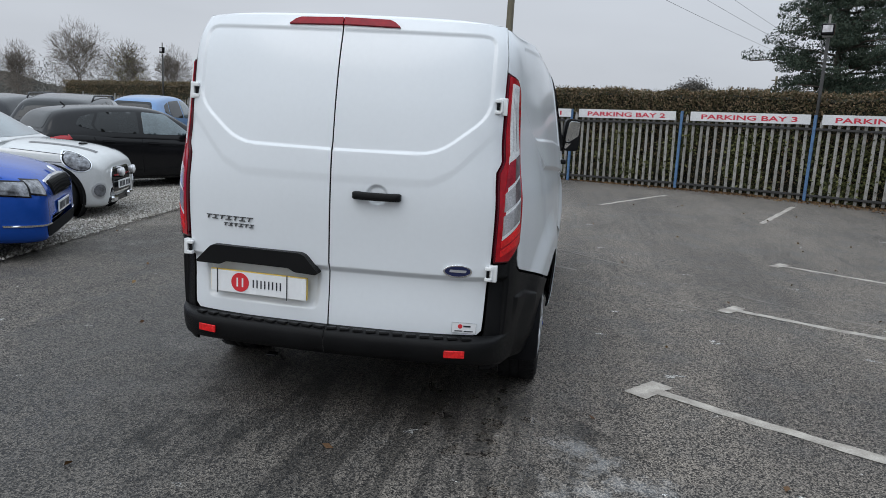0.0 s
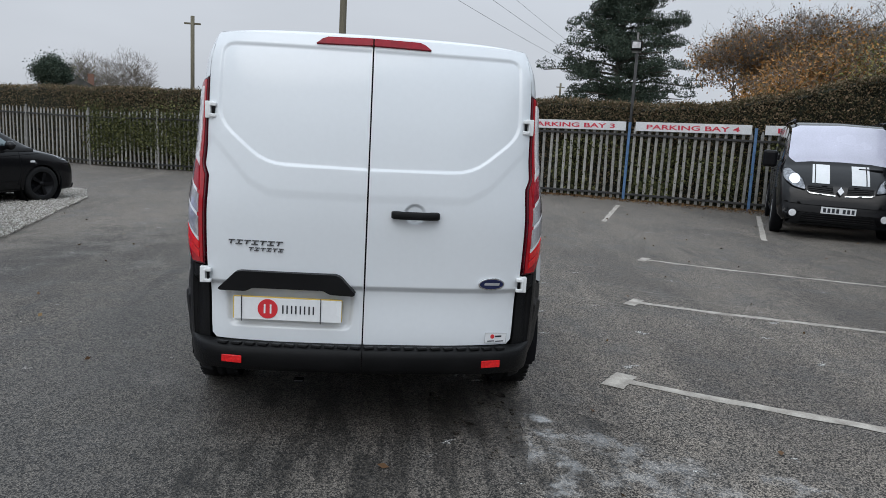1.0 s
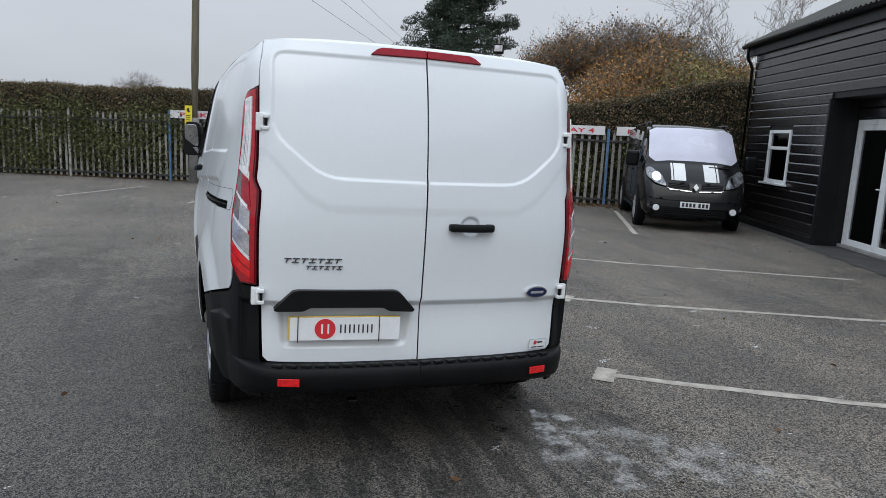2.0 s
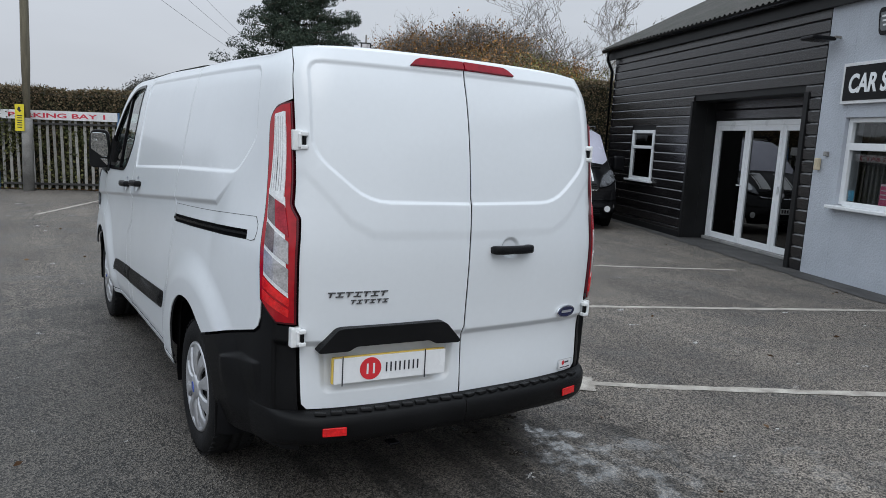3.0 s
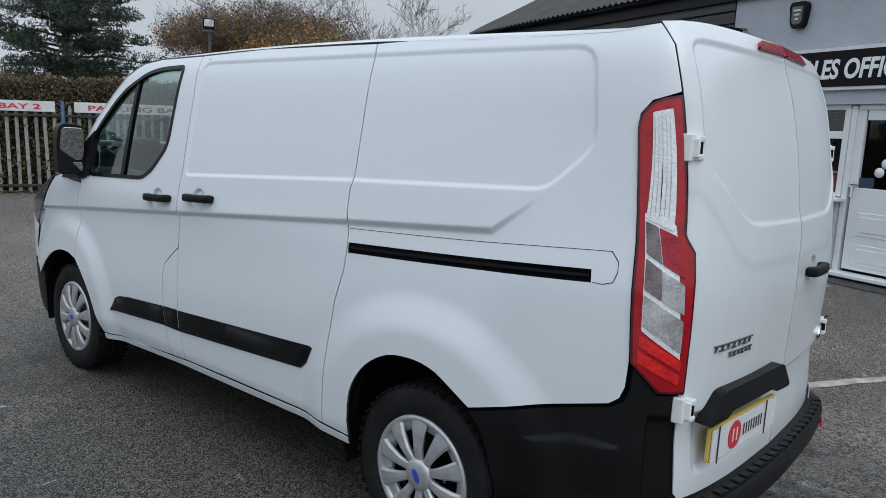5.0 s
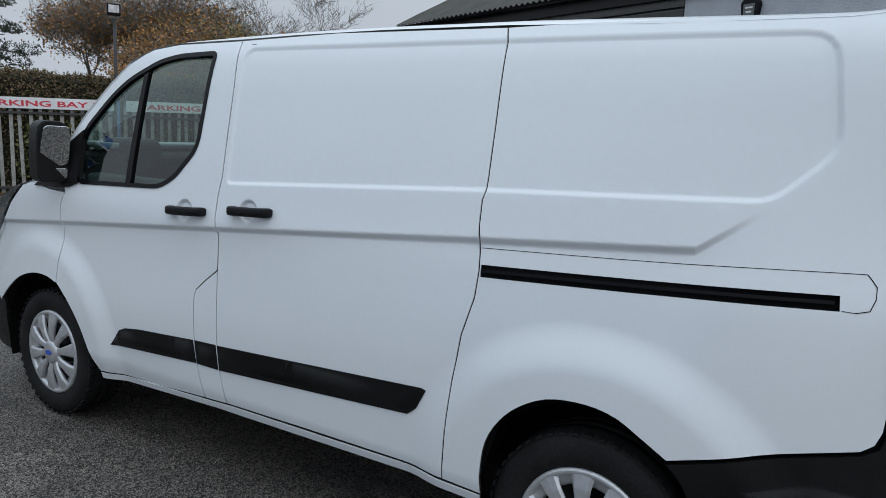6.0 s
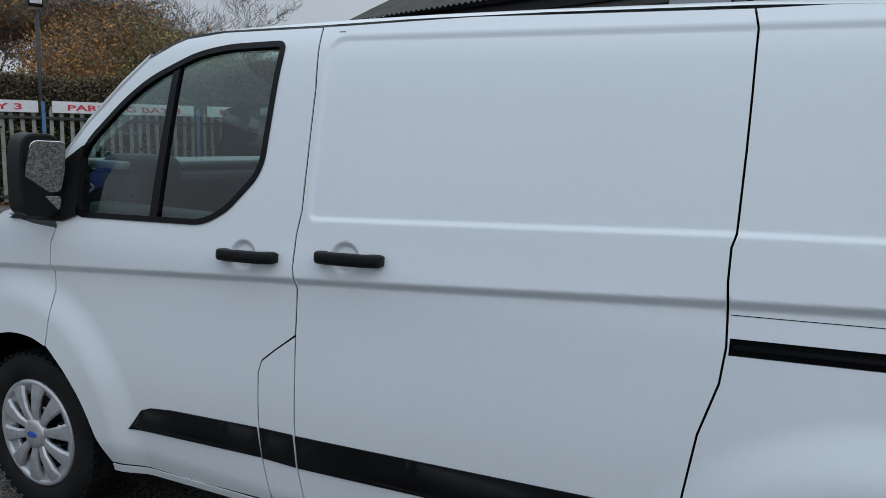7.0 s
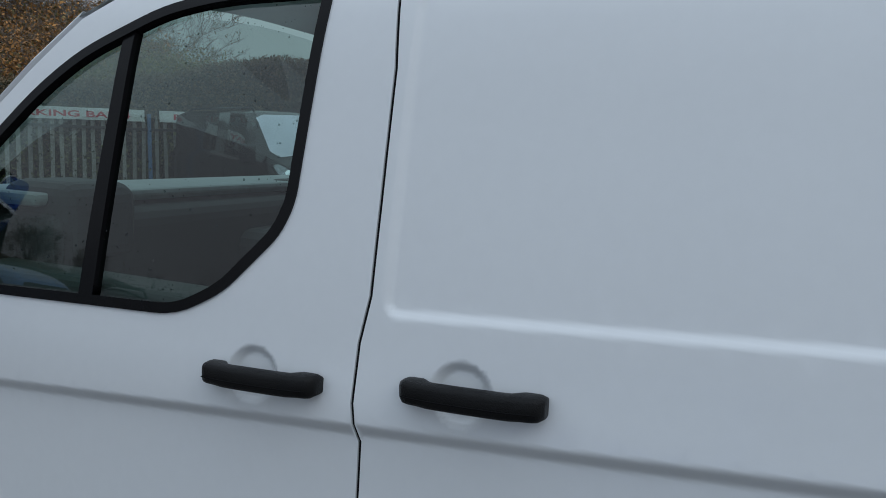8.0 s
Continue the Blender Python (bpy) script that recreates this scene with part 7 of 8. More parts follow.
def plate_bars(parent, m, w=.52):
    """A white number plate whose characters are plain bars, facing +x."""
    p = part("number_plate", prism("number_plate", rounded([(-w / 2, -.055), (w / 2, -.055), (w / 2, .055), (-w / 2, .055)], .01), .01, PLATEW, .002), parent, "white number plate", m @ pose(0, 0, 0, 0, 0, 90))
    for i in range(7):
        x = (-3 + i) * w * .125 + (.02 if i > 3 else -.01)
        box("print_bar", (w * .08, .003, .07), (x, -.0015, 0), INK, p, 0)
    return p



def spline(a, k):
    """A smooth uniform spline through the rows of a, k steps to a span, that ends on the end rows."""
    a = np.asarray(a, float)
    p = np.concatenate([[2 * a[0] - a[1]], a, [2 * a[-1] - a[-2]]])
    out = []
    for i in range(len(a) - 1):
        for t in np.arange(k) / k:
            b = ((1 - t) ** 3, 3 * t ** 3 - 6 * t * t + 4, -3 * t ** 3 + 3 * t * t + 3 * t + 1, t ** 3)
            out.append(sum(c * p[i + j] for j, c in enumerate(b)) / 6)
    return np.array(out + [a[-1]])


def loft(sections, ku=5, kv=4):
    """A closed smooth skin over half sections (y, z from the sill to the middle), mirrored; vertices, faces."""
    full = []
    for x, half in sections:
        full.append([(x, y, z) for y, z in half] + [(x, -y, z) for y, z in half[-2::-1]])
    g = spline(np.array(full), ku)
    g = np.array([spline(r, kv) for r in g])
    a, b = g.shape[:2]
    fs = [(i * b + j, i * b + j + 1, (i + 1) * b + j + 1, (i + 1) * b + j) for i in range(a - 1) for j in range(b - 1)]
    fs += [tuple(range(b)), tuple((a - 1) * b + j for j in range(b - 1, -1, -1))]
    return [tuple(v) for v in g.reshape(-1, 3)], fs


def cast(name, tree, outline, m, material, parent, lift=.004, thick=.012, label="", step=.045):
    """A thin solid piece that lies on a skin: an outline facing -y in the frame m, pressed along +y onto it."""
    v2, tri = fill(np.array(outline, float), (), step, step, None)
    d = (m.to_3x3() @ Vector((0, 1, 0))).normalized()
    o = [m @ Vector((u, -3, v)) for u, v in v2]
    dist = [tree.ray_cast(q, d)[3] for q in o]
    ok = [i for i, q in enumerate(dist) if q is not None]
    top = []
    for i, q in enumerate(o):
        if dist[i] is None:
            near = min(ok, key=lambda e: (v2[e][0] - v2[i][0]) ** 2 + (v2[e][1] - v2[i][1]) ** 2)
            dist[i] = dist[near]
        top.append(q + d * (dist[i] - lift))
    fs, edges = [], collections.Counter()
    for t in tri:
        t = tuple(int(q) for q in t)
        if (top[t[1]] - top[t[0]]).cross(top[t[2]] - top[t[0]]).dot(d) > 0:
            t = t[::-1]
        fs.append(t)
        for a, b in zip(t, t[1:] + t[:1]):
            edges[(a, b)] += 1
    n = len(top)
    vs = top + top + [q + d * thick for q in top]
    for a, b in edges:
        if (b, a) not in edges:
            fs.append((n + b, n + a, 2 * n + a, 2 * n + b))
    return part(name, data_from(name, vs, fs, material, True), parent, label)


def cast_line(name, tree, pts, m, material, parent, r=.004):
    """A thin bead or seam along a line that lies on a skin."""
    d = (m.to_3x3() @ Vector((0, 1, 0))).normalized()
    q = []
    for u, v in densify(pts, .06)[: -max(1, int(round(math.dist(pts[-1], pts[0]) / .06)))] if len(pts) > 2 else densify(pts, .06)[: max(2, int(len(densify(pts, .06)) / 2) + 1)]:
        o = m @ Vector((u, -3, v))
        h = tree.ray_cast(o, d)[0]
        if h is not None:
            q.append(h)
    if len(q) > 1:
        part(name, tube(name, q, r, material, 6), parent)


FRONT, REAR = pose(0, 0, 0, 0, 0, 90), pose(0, 0, 0, 0, 0, -90)
SIDES = (pose(0, 0, 0), pose(0, 0, 0, 0, 0, 180))
CARGLASS = mat("dark_car_glass", (0.010, 0.012, 0.013), 0.03, vary=0.4, scale=1.2, coat=0.0, spec=0.4, rough_vary=0.02)
# opaque, with the light seen in the panes put into the colour
LITGLASS = mat("lit_car_glass", (0.10, 0.135, 0.15), 0.04, vary=0.35, scale=2.2, coat=0.6, spec=0.6, rough_vary=0.02)


def low_section(w, zl, zs, zt):
    h = zs - zl
    return [(w * .80, zl), (w * .93, zl + .01), (w * .985, zl + .16 * h), (w, zl + .45 * h), (w * .995, zl + .75 * h), (w * .97, zs - .03), (w * .925, zs + .012), (w * .82, zs + .35 * (zt - zs)), (w * .5, zt - .008), (0, zt)]


def top_section(zb, wb, zr, wr):
    return [(wb, zb - .05), (wb * .99, zb + .01), (wb + (wr - wb) * .35, zb + (zr - zb) * .36), (wb + (wr - wb) * .8, zb + (zr - zb) * .78), (wr * .97, zr - .04 * min(1, (zr - zb) * 4)), (wr * .8, zr - .004), (wr * .4, zr + .008), (0, zr + .012)]


def car(name, label, spec, m, body, rim, scale=(1, 1, 1), lip=None, category="car", group="parked cars"):
    """A parked car, nose to +x: a smooth lower body and a cabin, with glass, wheels, seams and trims laid onto them."""
    c = thing(name, label, category, m, group)
    sx, sy, sz = scale
    low = [(x * sx, [(y * sy, z * sz) for y, z in low_section(w, zl, zs, zt)]) for x, w, zl, zs, zt in spec["low"]]
    cab = [(x * sx, [(y * sy, z * sz) for y, z in top_section(zb, wb, zr, wr)]) for x, zb, wb, zr, wr in spec["cab"]]
    lv, lf = loft(low)
    cv, cf = loft(cab)
    tree_low, tree_cab = BVHTree.FromPolygons(lv, lf), BVHTree.FromPolygons(cv, cf)
    R = spec.get("R", .315)
    kept = []
    for f in lf:
        p = sum((Vector(lv[q]) for q in f), Vector()) / len(f)
        if any(math.hypot(p.x - fx * sx, p.z - R) < R * 1.17 for fx in spec["wheels"]) and p.z < .85 * sz and len(f) == 4:
            continue
        kept.append(f)
    part("body", data_from("body", lv, kept, body, True), c)
    part("cabin", data_from("cabin", cv, cf, body, True), c)
    S2 = np.array([sx, sz])
    F2 = np.array([sy, sz])
    for s, sm in enumerate(SIDES):
        fl = np.array([1 if s == 0 else -1, 1])
        for k, w in enumerate(spec["side"]):
            w = np.array(w) * S2 * fl
            cast("side_window", tree_cab, rounded([tuple(q) for q in w], .04), sm, spec.get("glass", CARGLASS) if k == 0 else CARGLASS, c, .006)
        for fx in spec["wheels"]:
            ring = [(fx * sx * fl[0] + R * 1.28 * math.cos(a), R + R * 1.28 * math.sin(a)) for a in np.linspace(-.25, math.pi + .25, 26)]
            ring += [(fx * sx * fl[0] + R * 1.08 * math.cos(a), R + R * 1.08 * math.sin(a)) for a in np.linspace(math.pi + .25, -.25, 26)]
            cast("arch_lip", tree_low, ring, sm, lip or body, c, .006, .03)
        for line in spec["seams"]:
            cast_line("door_seam", tree_low, [tuple(np.array(q) * S2 * fl) for q in line], sm, DARKGAP, c, .0045)
        for x, z in spec["handles"]:
            cast("door_handle", tree_low, rounded([((x + a) * sx * fl[0], (z + b) * sz) for a, b in ((-.1, -.015), (.1, -.015), (.1, .02), (-.1, .02))], .012), sm, body, c, .025, .03)
        x, z = spec["sill"]
        cast("sill_trim", tree_low, [(-1.0 * sx, .185 * sz), (.85 * sx, .185 * sz), (.85 * sx, .235 * sz), (-1.0 * sx, .235 * sz)], sm, PLASTIC, c, .012, .03)
        x, z = spec["mirror"]
        y = (spec["low"][len(spec["low"]) // 2][1] + .07) * sy * (-1 if s == 0 else 1)
        bm = bmesh.new()
        r = bmesh.ops.create_uvsphere(bm, u_segments=14, v_segments=9, radius=.1)
        bmesh.ops.scale(bm, vec=(.75, 1.05, .75), verts=r["verts"])
        bmesh.ops.translate(bm, vec=(x * sx, y, z * sz), verts=r["verts"])
        part("door_mirror", from_bm("door_mirror", bm, body, True), c)
    if spec.get("screen"):
        cast("windscreen", tree_cab, rounded([tuple(np.array(q) * F2) for q in spec["screen"]], .06), FRONT, spec.get("screen_glass", CARGLASS), c, .006)
    if spec.get("back"):
        cast("rear_window", tree_cab, rounded([tuple(np.array(q) * F2) for q in spec["back"]], .08), REAR, CARGLASS, c, .006)
    w_out = spec["low"][len(spec["low"]) // 2][1] * sy
    tyre = lathe("tyre", [(R * .70, -.1), (R * .82, -.108), (R * .95, -.1), (R, -.07), (R, .07), (R * .9, .1)], RUBBER, 36)
    rimm = lathe("rim", [(R * .70, -.102), (R * .665, -.10), (R * .64, -.06), (R * .2, -.03), (0, -.03)], GLOSSBLK if rim is GLOSSBLK else rim, 32)
    spk = prism("spoke", [(-.020, .03), (.020, .03), (.034, R * .66), (-.034, R * .66)], .03, rim, .004)
    hub = lathe("hub", [(.045, -.06), (.04, -.098), (0, -.10)], rim, 20)
    house = lathe("wheel_housing", [(R * 1.24, 0), (R * 1.24, .26), (0, .27)], DARKGAP, 30)
    for fx in spec["wheels"]:
        for s in (-1, 1):
            w = new("road_wheel")
            w.parent = c
            w.matrix_basis = pose(fx * sx, s * (w_out - .115), R, 0, 0, 90 if s < 0 else -90)
            part("tyre", tyre, w)
            part("rim", rimm, w)
            part("hub", hub, w)
            for i in range(5):
                part("spoke", spk, w, "", Matrix.Rotation(2 * math.pi * i / 5 + .3, 4, "X") @ pose(-.092, 0, 0, 0, 0, -90))
            part("wheel_housing", house, c, "", pose(fx * sx, s * (w_out - .02), R, 0, 0, 90 if s < 0 else -90))
    c_low[c.name] = tree_low
    return c


c_low = {}
HATCH = dict(low=[(1.99, .50, .30, .40, .43), (1.985, .62, .22, .56, .60), (1.95, .70, .19, .63, .69), (1.86, .77, .18, .69, .77), (1.7, .82, .18, .76, .84), (1.4, .85, .18, .84, .92), (1.0, .86, .18, .90, .98), (.5, .86, .18, .92, .97), (-.5, .86, .18, .95, .99), (-1.3, .86, .18, .98, 1.02),
                  (-1.7, .84, .2, .98, 1.02), (-1.9, .79, .24, .92, .97), (-1.98, .70, .3, .8, .84), (-2.0, .6, .36, .6, .62)],
             cab=[(1.12, .93, .80, .95, .72), (1.0, .94, .82, 1.01, .70), (.62, .94, .83, 1.27, .64), (.3, .95, .83, 1.42, .61), (.0, .96, .83, 1.47, .60), (-.5, .97, .83, 1.475, .60), (-1.1, .98, .82, 1.44, .59), (-1.5, .98, .81, 1.39, .57), (-1.68, .98, .80, 1.33, .56), (-1.80, .97, .78, 1.15, .58), (-1.88, .95, .74, 1.0, .62)],
             side=[[(.74, .985), (.60, 1.10), (.28, 1.355), (-.18, 1.385), (-.22, 1.0)], [(-.30, 1.0), (-.27, 1.385), (-.95, 1.355), (-1.08, 1.12), (-1.02, 1.03)], [(-1.06, 1.05), (-1.12, 1.14), (-1.0, 1.34), (-1.28, 1.27), (-1.38, 1.13)]],
             screen=[(-.68, 1.02), (.68, 1.02), (.54, 1.39), (-.54, 1.39)], back=[(-.58, 1.06), (.58, 1.06), (.48, 1.33), (-.48, 1.33)],
             seams=[[(.82, .97), (.86, .6), (.78, .26)], [(-.25, .96), (-.26, .6), (-.22, .26)], [(-1.12, .97), (-.98, .62), (-.78, .42)], [(1.3, .86), (.3, .79), (-1.6, .82)], [(.9, .40), (-.75, .36)]], handles=[(-.05, .84), (-.86, .87)], sill=(0, 0), mirror=(.62, 1.0), wheels=(1.24, -1.27), glass=LITGLASS)
MINI = dict(low=[(1.92, .45, .28, .40, .44), (1.915, .58, .22, .60, .66), (1.88, .68, .19, .70, .79), (1.78, .76, .18, .77, .87), (1.6, .82, .17, .84, .93), (1.3, .855, .17, .89, .97), (.8, .86, .17, .92, 1.0), (0, .86, .17, .93, .98), (-1.2, .86, .17, .95, 1.0), (-1.6, .84, .18, .94, 1.0), (-1.85, .78, .22, .88, .95), (-1.92, .66, .3, .75, .8)],
            cab=[(.74, .96, .78, .98, .72), (.62, .97, .80, 1.04, .70), (.34, .96, .81, 1.24, .65), (.1, .96, .82, 1.37, .62), (-.15, .96, .82, 1.40, .61), (-.8, .96, .82, 1.41, .61), (-1.45, .96, .81, 1.38, .6), (-1.62, .96, .79, 1.32, .58), (-1.74, .95, .77, 1.1, .6), (-1.8, .92, .72, .97, .6)],
            side=[[(.42, 1.0), (.08, 1.32), (-.45, 1.345), (-.47, 1.0)], [(-.55, 1.0), (-.53, 1.345), (-1.35, 1.31), (-1.42, 1.02)]], screen=[(-.70, 1.02), (.70, 1.02), (.57, 1.34), (-.57, 1.34)], back=[(-.6, 1.02), (.6, 1.02), (.5, 1.31), (-.5, 1.31)],
            seams=[[(.75, .95), (.78, .6), (.7, .26)], [(-.55, .95), (-.56, .5), (-.5, .26)], [(1.55, .76), (.8, .76), (-1.5, .78)]], handles=[(-.35, .84)], sill=(0, 0), mirror=(.38, 1.03), wheels=(1.31, -1.25), R=.325, screen_glass=LITGLASS)
SALOON = dict(low=[(2.33, .52, .30, .40, .42), (2.325, .64, .22, .58, .62), (2.30, .72, .19, .66, .73), (2.22, .80, .18, .72, .82), (2.05, .86, .18, .77, .88), (1.75, .895, .18, .84, .94), (1.4, .905, .18, .90, .99), (1.0, .905, .18, .93, 1.01), (.5, .905, .18, .94, 1.0), (-.5, .905, .18, .96, 1.0), (-1.5, .905, .18, .98, 1.03), (-2.0, .88, .2, .98, 1.05), (-2.25, .82, .25, .93, 1.02), (-2.33, .7, .35, .8, .9)],
              cab=[(1.3, .95, .80, .97, .74), (1.15, .96, .84, 1.03, .72), (.75, .96, .86, 1.26, .66), (.4, .96, .86, 1.41, .63), (0, .97, .86, 1.46, .62), (-.6, .98, .86, 1.46, .62), (-1.2, .98, .85, 1.38, .6), (-1.7, .98, .82, 1.2, .6), (-2.05, .98, .78, 1.03, .62)],
              side=[[(.85, 1.0), (.36, 1.36), (-.2, 1.39), (-.22, 1.0)], [(-.3, 1.0), (-.28, 1.39), (-.95, 1.36), (-1.2, 1.03)]], screen=[(-.74, 1.04), (.74, 1.04), (.56, 1.39), (-.56, 1.39)], back=None,
              seams=[[(1.02, .96), (1.05, .6), (.95, .26)], [(-.25, .96), (-.26, .5), (-.2, .26)], [(1.9, .74), (1.0, .79), (-1.9, .82)]], handles=[(-.05, .84), (-.95, .86)], sill=(0, 0), mirror=(.75, 1.03), wheels=(1.4, -1.3), screen_glass=LITGLASS)

bz = lambda x, y: ground_z(x, y) + .03
cb = car("hatchback", "black five-door hatchback with black wheels on the gravel", HATCH, pose(-7.11, 9.71, bz(-7.1, 9.7), 0, 0, 58), BLACKP, GLOSSBLK)
tr = c_low[cb.name]
for s in (-1, 1):
    cast("headlight", tr, rounded([(s * .42, .67), (s * .50, .80), (s * .76, .84), (s * .80, .74), (s * .62, .66)][::s], .03), FRONT, CARLAMP, cb, .008)
    cast("fog_lamp", tr, rounded([(s * .52, .36), (s * .52, .43), (s * .66, .43), (s * .66, .36)][::s], .02), FRONT, CARLAMP, cb, .008)
    cast("tail_lamp", tr, rounded([(s * .52, .88), (s * .46, .96), (s * .60, 1.0), (s * .80, .97), (s * .80, .86)][::s], .03), REAR, LAMPRED, cb, .02, .05)
    fl = 1 if s < 0 else -1
    cast("tail_lamp", tr, rounded([(-1.84 * fl, .83), (-1.46 * fl, .90), (-1.52 * fl, .985), (-1.88 * fl, .97)], .02), SIDES[0 if s < 0 else 1], LAMPRED, cb, .014, .05, "red tail lamp")
    cast("side_repeater", tr, rounded([(1.02 * fl, .70), (1.12 * fl, .70), (1.11 * fl, .735), (1.03 * fl, .735)], .012), SIDES[0 if s < 0 else 1], LAMPWHITE, cb, .006)
cast("grille", tr, rounded([(-.40, .50), (.40, .50), (.44, .62), (-.44, .62)], .03), FRONT, GLOSSBLK, cb, .006)
cast("front_lip", tr, rounded([(-.66, .19), (.66, .19), (.66, .29), (-.66, .29)], .03), FRONT, GLOSSBLK, cb, .03, .05)
part("aerial", tube("aerial", [(-1.25, 0, 1.43), (-1.33, 0, 1.50)], .012, GLOSSBLK, 6), cb)

mn = car("small_hatchback", "pale silver small hatchback with black grille and spot lamps", MINI, pose(-6.77, 5.38, bz(-6.8, 5.4), 0, 0, 17), SILVERP, GLOSSBLK, lip=PLASTIC)
tr = c_low[mn.name]


def oval(cx, cz, rx, rz, tilt=0.0, n=28):
    a = np.linspace(0, 2 * math.pi, n, endpoint=False)
    return [(cx + rx * math.cos(q) * math.cos(tilt) - rz * math.sin(q) * math.sin(tilt), cz + rx * math.cos(q) * math.sin(tilt) + rz * math.sin(q) * math.cos(tilt)) for q in a]


HALF = {-1: pose(0, 0, 0, 0, 0, 50), 1: pose(0, 0, 0, 0, 0, 130)}
for s in (-1, 1):
    q = HALF[s].inverted() @ Vector((1.52, s * .68, .76))
    cast("headlight_ring", tr, oval(q.x, .775, .155, .125, s * .5), HALF[s], CHROME, mn, .006, .02)
    cast("headlight_surround", tr, oval(q.x, .775, .142, .113, s * .5), HALF[s], GLOSSBLK, mn, .009, .02)
    cast("headlight", tr, oval(q.x, .775, .130, .102, s * .5), HALF[s], CARLAMP, mn, .016, .02, "oval clear headlight with a chrome rim")
    q = HALF[s].inverted() @ Vector((1.80, s * .62, .42))
    cast("fog_lamp_ring", tr, oval(q.x, .41, .105, .10), HALF[s], SILVER, mn, .01, .02)
    cast("fog_lamp", tr, oval(q.x, .41, .082, .078), HALF[s], CARLAMP, mn, .018, .02)
    part("spot_lamp_shell", lathe("spot_lamp_shell", [(0, -.07), (.035, -.06), (.056, -.02), (.06, .010), (.05, .010)], SILVER, 24), mn, "", pose(2.02, s * .24, .62))
    lens_disc("spot_lamp", .054, .02, LAMPWHITE, mn, pose(2.03, s * .24, .62))
    box("lamp_bracket", (.14, .03, .02), (1.94, s * .24, .555), GLOSSBLK, mn, .006, 1)
    box("bumper_pod", (.07, .20, .09), (1.93, s * .34, .27), CHROME, mn, .03, 2)
    part("bonnet_stripe", data_from("bonnet_stripe", [tuple(tr.ray_cast(Vector((x, s * y, 3)), Vector((0, 0, -1)))[0] + Vector((0, 0, .004))) for x in np.linspace(.95, 1.74, 14) for y in (.30 + .10 * (1.74 - x), .40 + .12 * (1.74 - x))],
                                                  [(2 * i, 2 * i + 2, 2 * i + 3, 2 * i + 1) for i in range(13)], GREYP, True), mn, "dark grey bonnet stripe")
hexa = [(-.40, .55), (-.32, .68), (.32, .68), (.40, .55), (.34, .33), (-.34, .33)]
cast("grille_frame", tr, rounded(hexa, .05), FRONT, CHROME, mn, .010, .02)
cast("grille", tr, rounded([tuple(q) for q in shrink(hexa, .022)], .04), FRONT, GLOSSBLK, mn, .016, .02, "black hexagonal grille")
cast("grille_bar", tr, [(-.30, .56), (.30, .56), (.30, .578), (-.30, .578)], FRONT, LAMPRED, mn, .03, .02)
cast("grille_bar", tr, [(-.33, .48), (.33, .48), (.33, .492), (-.33, .492)], FRONT, CHROME, mn, .024, .01)
plate_bars(mn, pose(1.975, 0, .45), .5)
cast("air_intake", tr, rounded([(-.52, .225), (.52, .225), (.48, .30), (-.48, .30)], .02), FRONT, GLOSSBLK, mn, .008)
p_ = tr.ray_cast(Vector((1.45, 0, 3)), Vector((0, 0, -1)))[0]
box("bonnet_scoop", (.05, .22, .03), (1.45, 0, p_.z + .008), GLOSSBLK, mn, .01, 1)
cast_line("bonnet_seam", tr, [(1.62, .84), (1.2, .88), (.8, .91)], SIDES[0], DARKGAP, mn, .004)

bs = car("estate_car", "bright blue car with a black slatted grille on the gravel", SALOON, pose(-6.01, 2.38, bz(-6.0, 2.4), 0, 0, 27), BLUEP, SILVER)
tr = c_low[bs.name]
gr_ = [(-.50, .745), (-.18, .775), (.18, .775), (.50, .745), (.40, .585), (-.40, .585)]
cast("grille_frame", tr, rounded(gr_, .04), FRONT, CHROME, bs, .010, .02)
cast("grille", tr, rounded([tuple(q) for q in shrink(gr_, .018)], .03), FRONT, GLOSSBLK, bs, .014, .02, "black slatted grille with a chrome rim")
for i in range(17):
    y = -.40 + i * .05
    cast("grille_slat", tr, [(y - .006, .605), (y + .006, .605), (y + .006, .74), (y - .006, .74)], FRONT, PLASTIC, bs, .03, .02)
for s in (-1, 1):
    h = HALF[s]
    for a, b in (((2.235, .57), (2.15, .72)), ((2.14, .735), (1.86, .90))):
        u0, u1 = (h.inverted() @ Vector((a[0], s * a[1], 0))).x, (h.inverted() @ Vector((b[0], s * b[1], 0))).x
        e = .02 * (1 if u1 > u0 else -1)
        cast("headlight_surround", tr, [(u0 - e, .615), (u1 + e, .645), (u1 + e, .785), (u0 - e, .765)], h, GLOSSBLK, bs, .008, .02)
        cast("headlight", tr, [(u0, .63), (u1, .66), (u1, .77), (u0, .755)], h, CARLAMP, bs, .013, .02, "clear angular headlight")
    u0, u1 = (h.inverted() @ Vector((2.28, s * .48, 0))).x, (h.inverted() @ Vector((2.0, s * .86, 0))).x
    cast("fog_lamp", tr, [(u0, .342), (u1, .352), (u1, .372), (u0, .358)], h, CHROME, bs, .012, .012)
lens_disc("badge", .05, .012, CHROME, bs, pose(2.245, 0, .815, 0, -55, 0))
plate_bars(bs, pose(2.35, 0, .47))
cast("air_intake", tr, rounded([(-.62, .235), (.62, .235), (.66, .345), (-.66, .345)], .03), FRONT, DARKGAP, bs, .006)
cast("chrome_strip", tr, [(-.60, .225), (.60, .225), (.62, .236), (-.62, .236)], FRONT, CHROME, bs, .012, .012)
cast_line("bonnet_seam", tr, [(2.0, .79), (1.6, .86), (1.05, .93)], SIDES[0], DARKGAP, bs, .004)

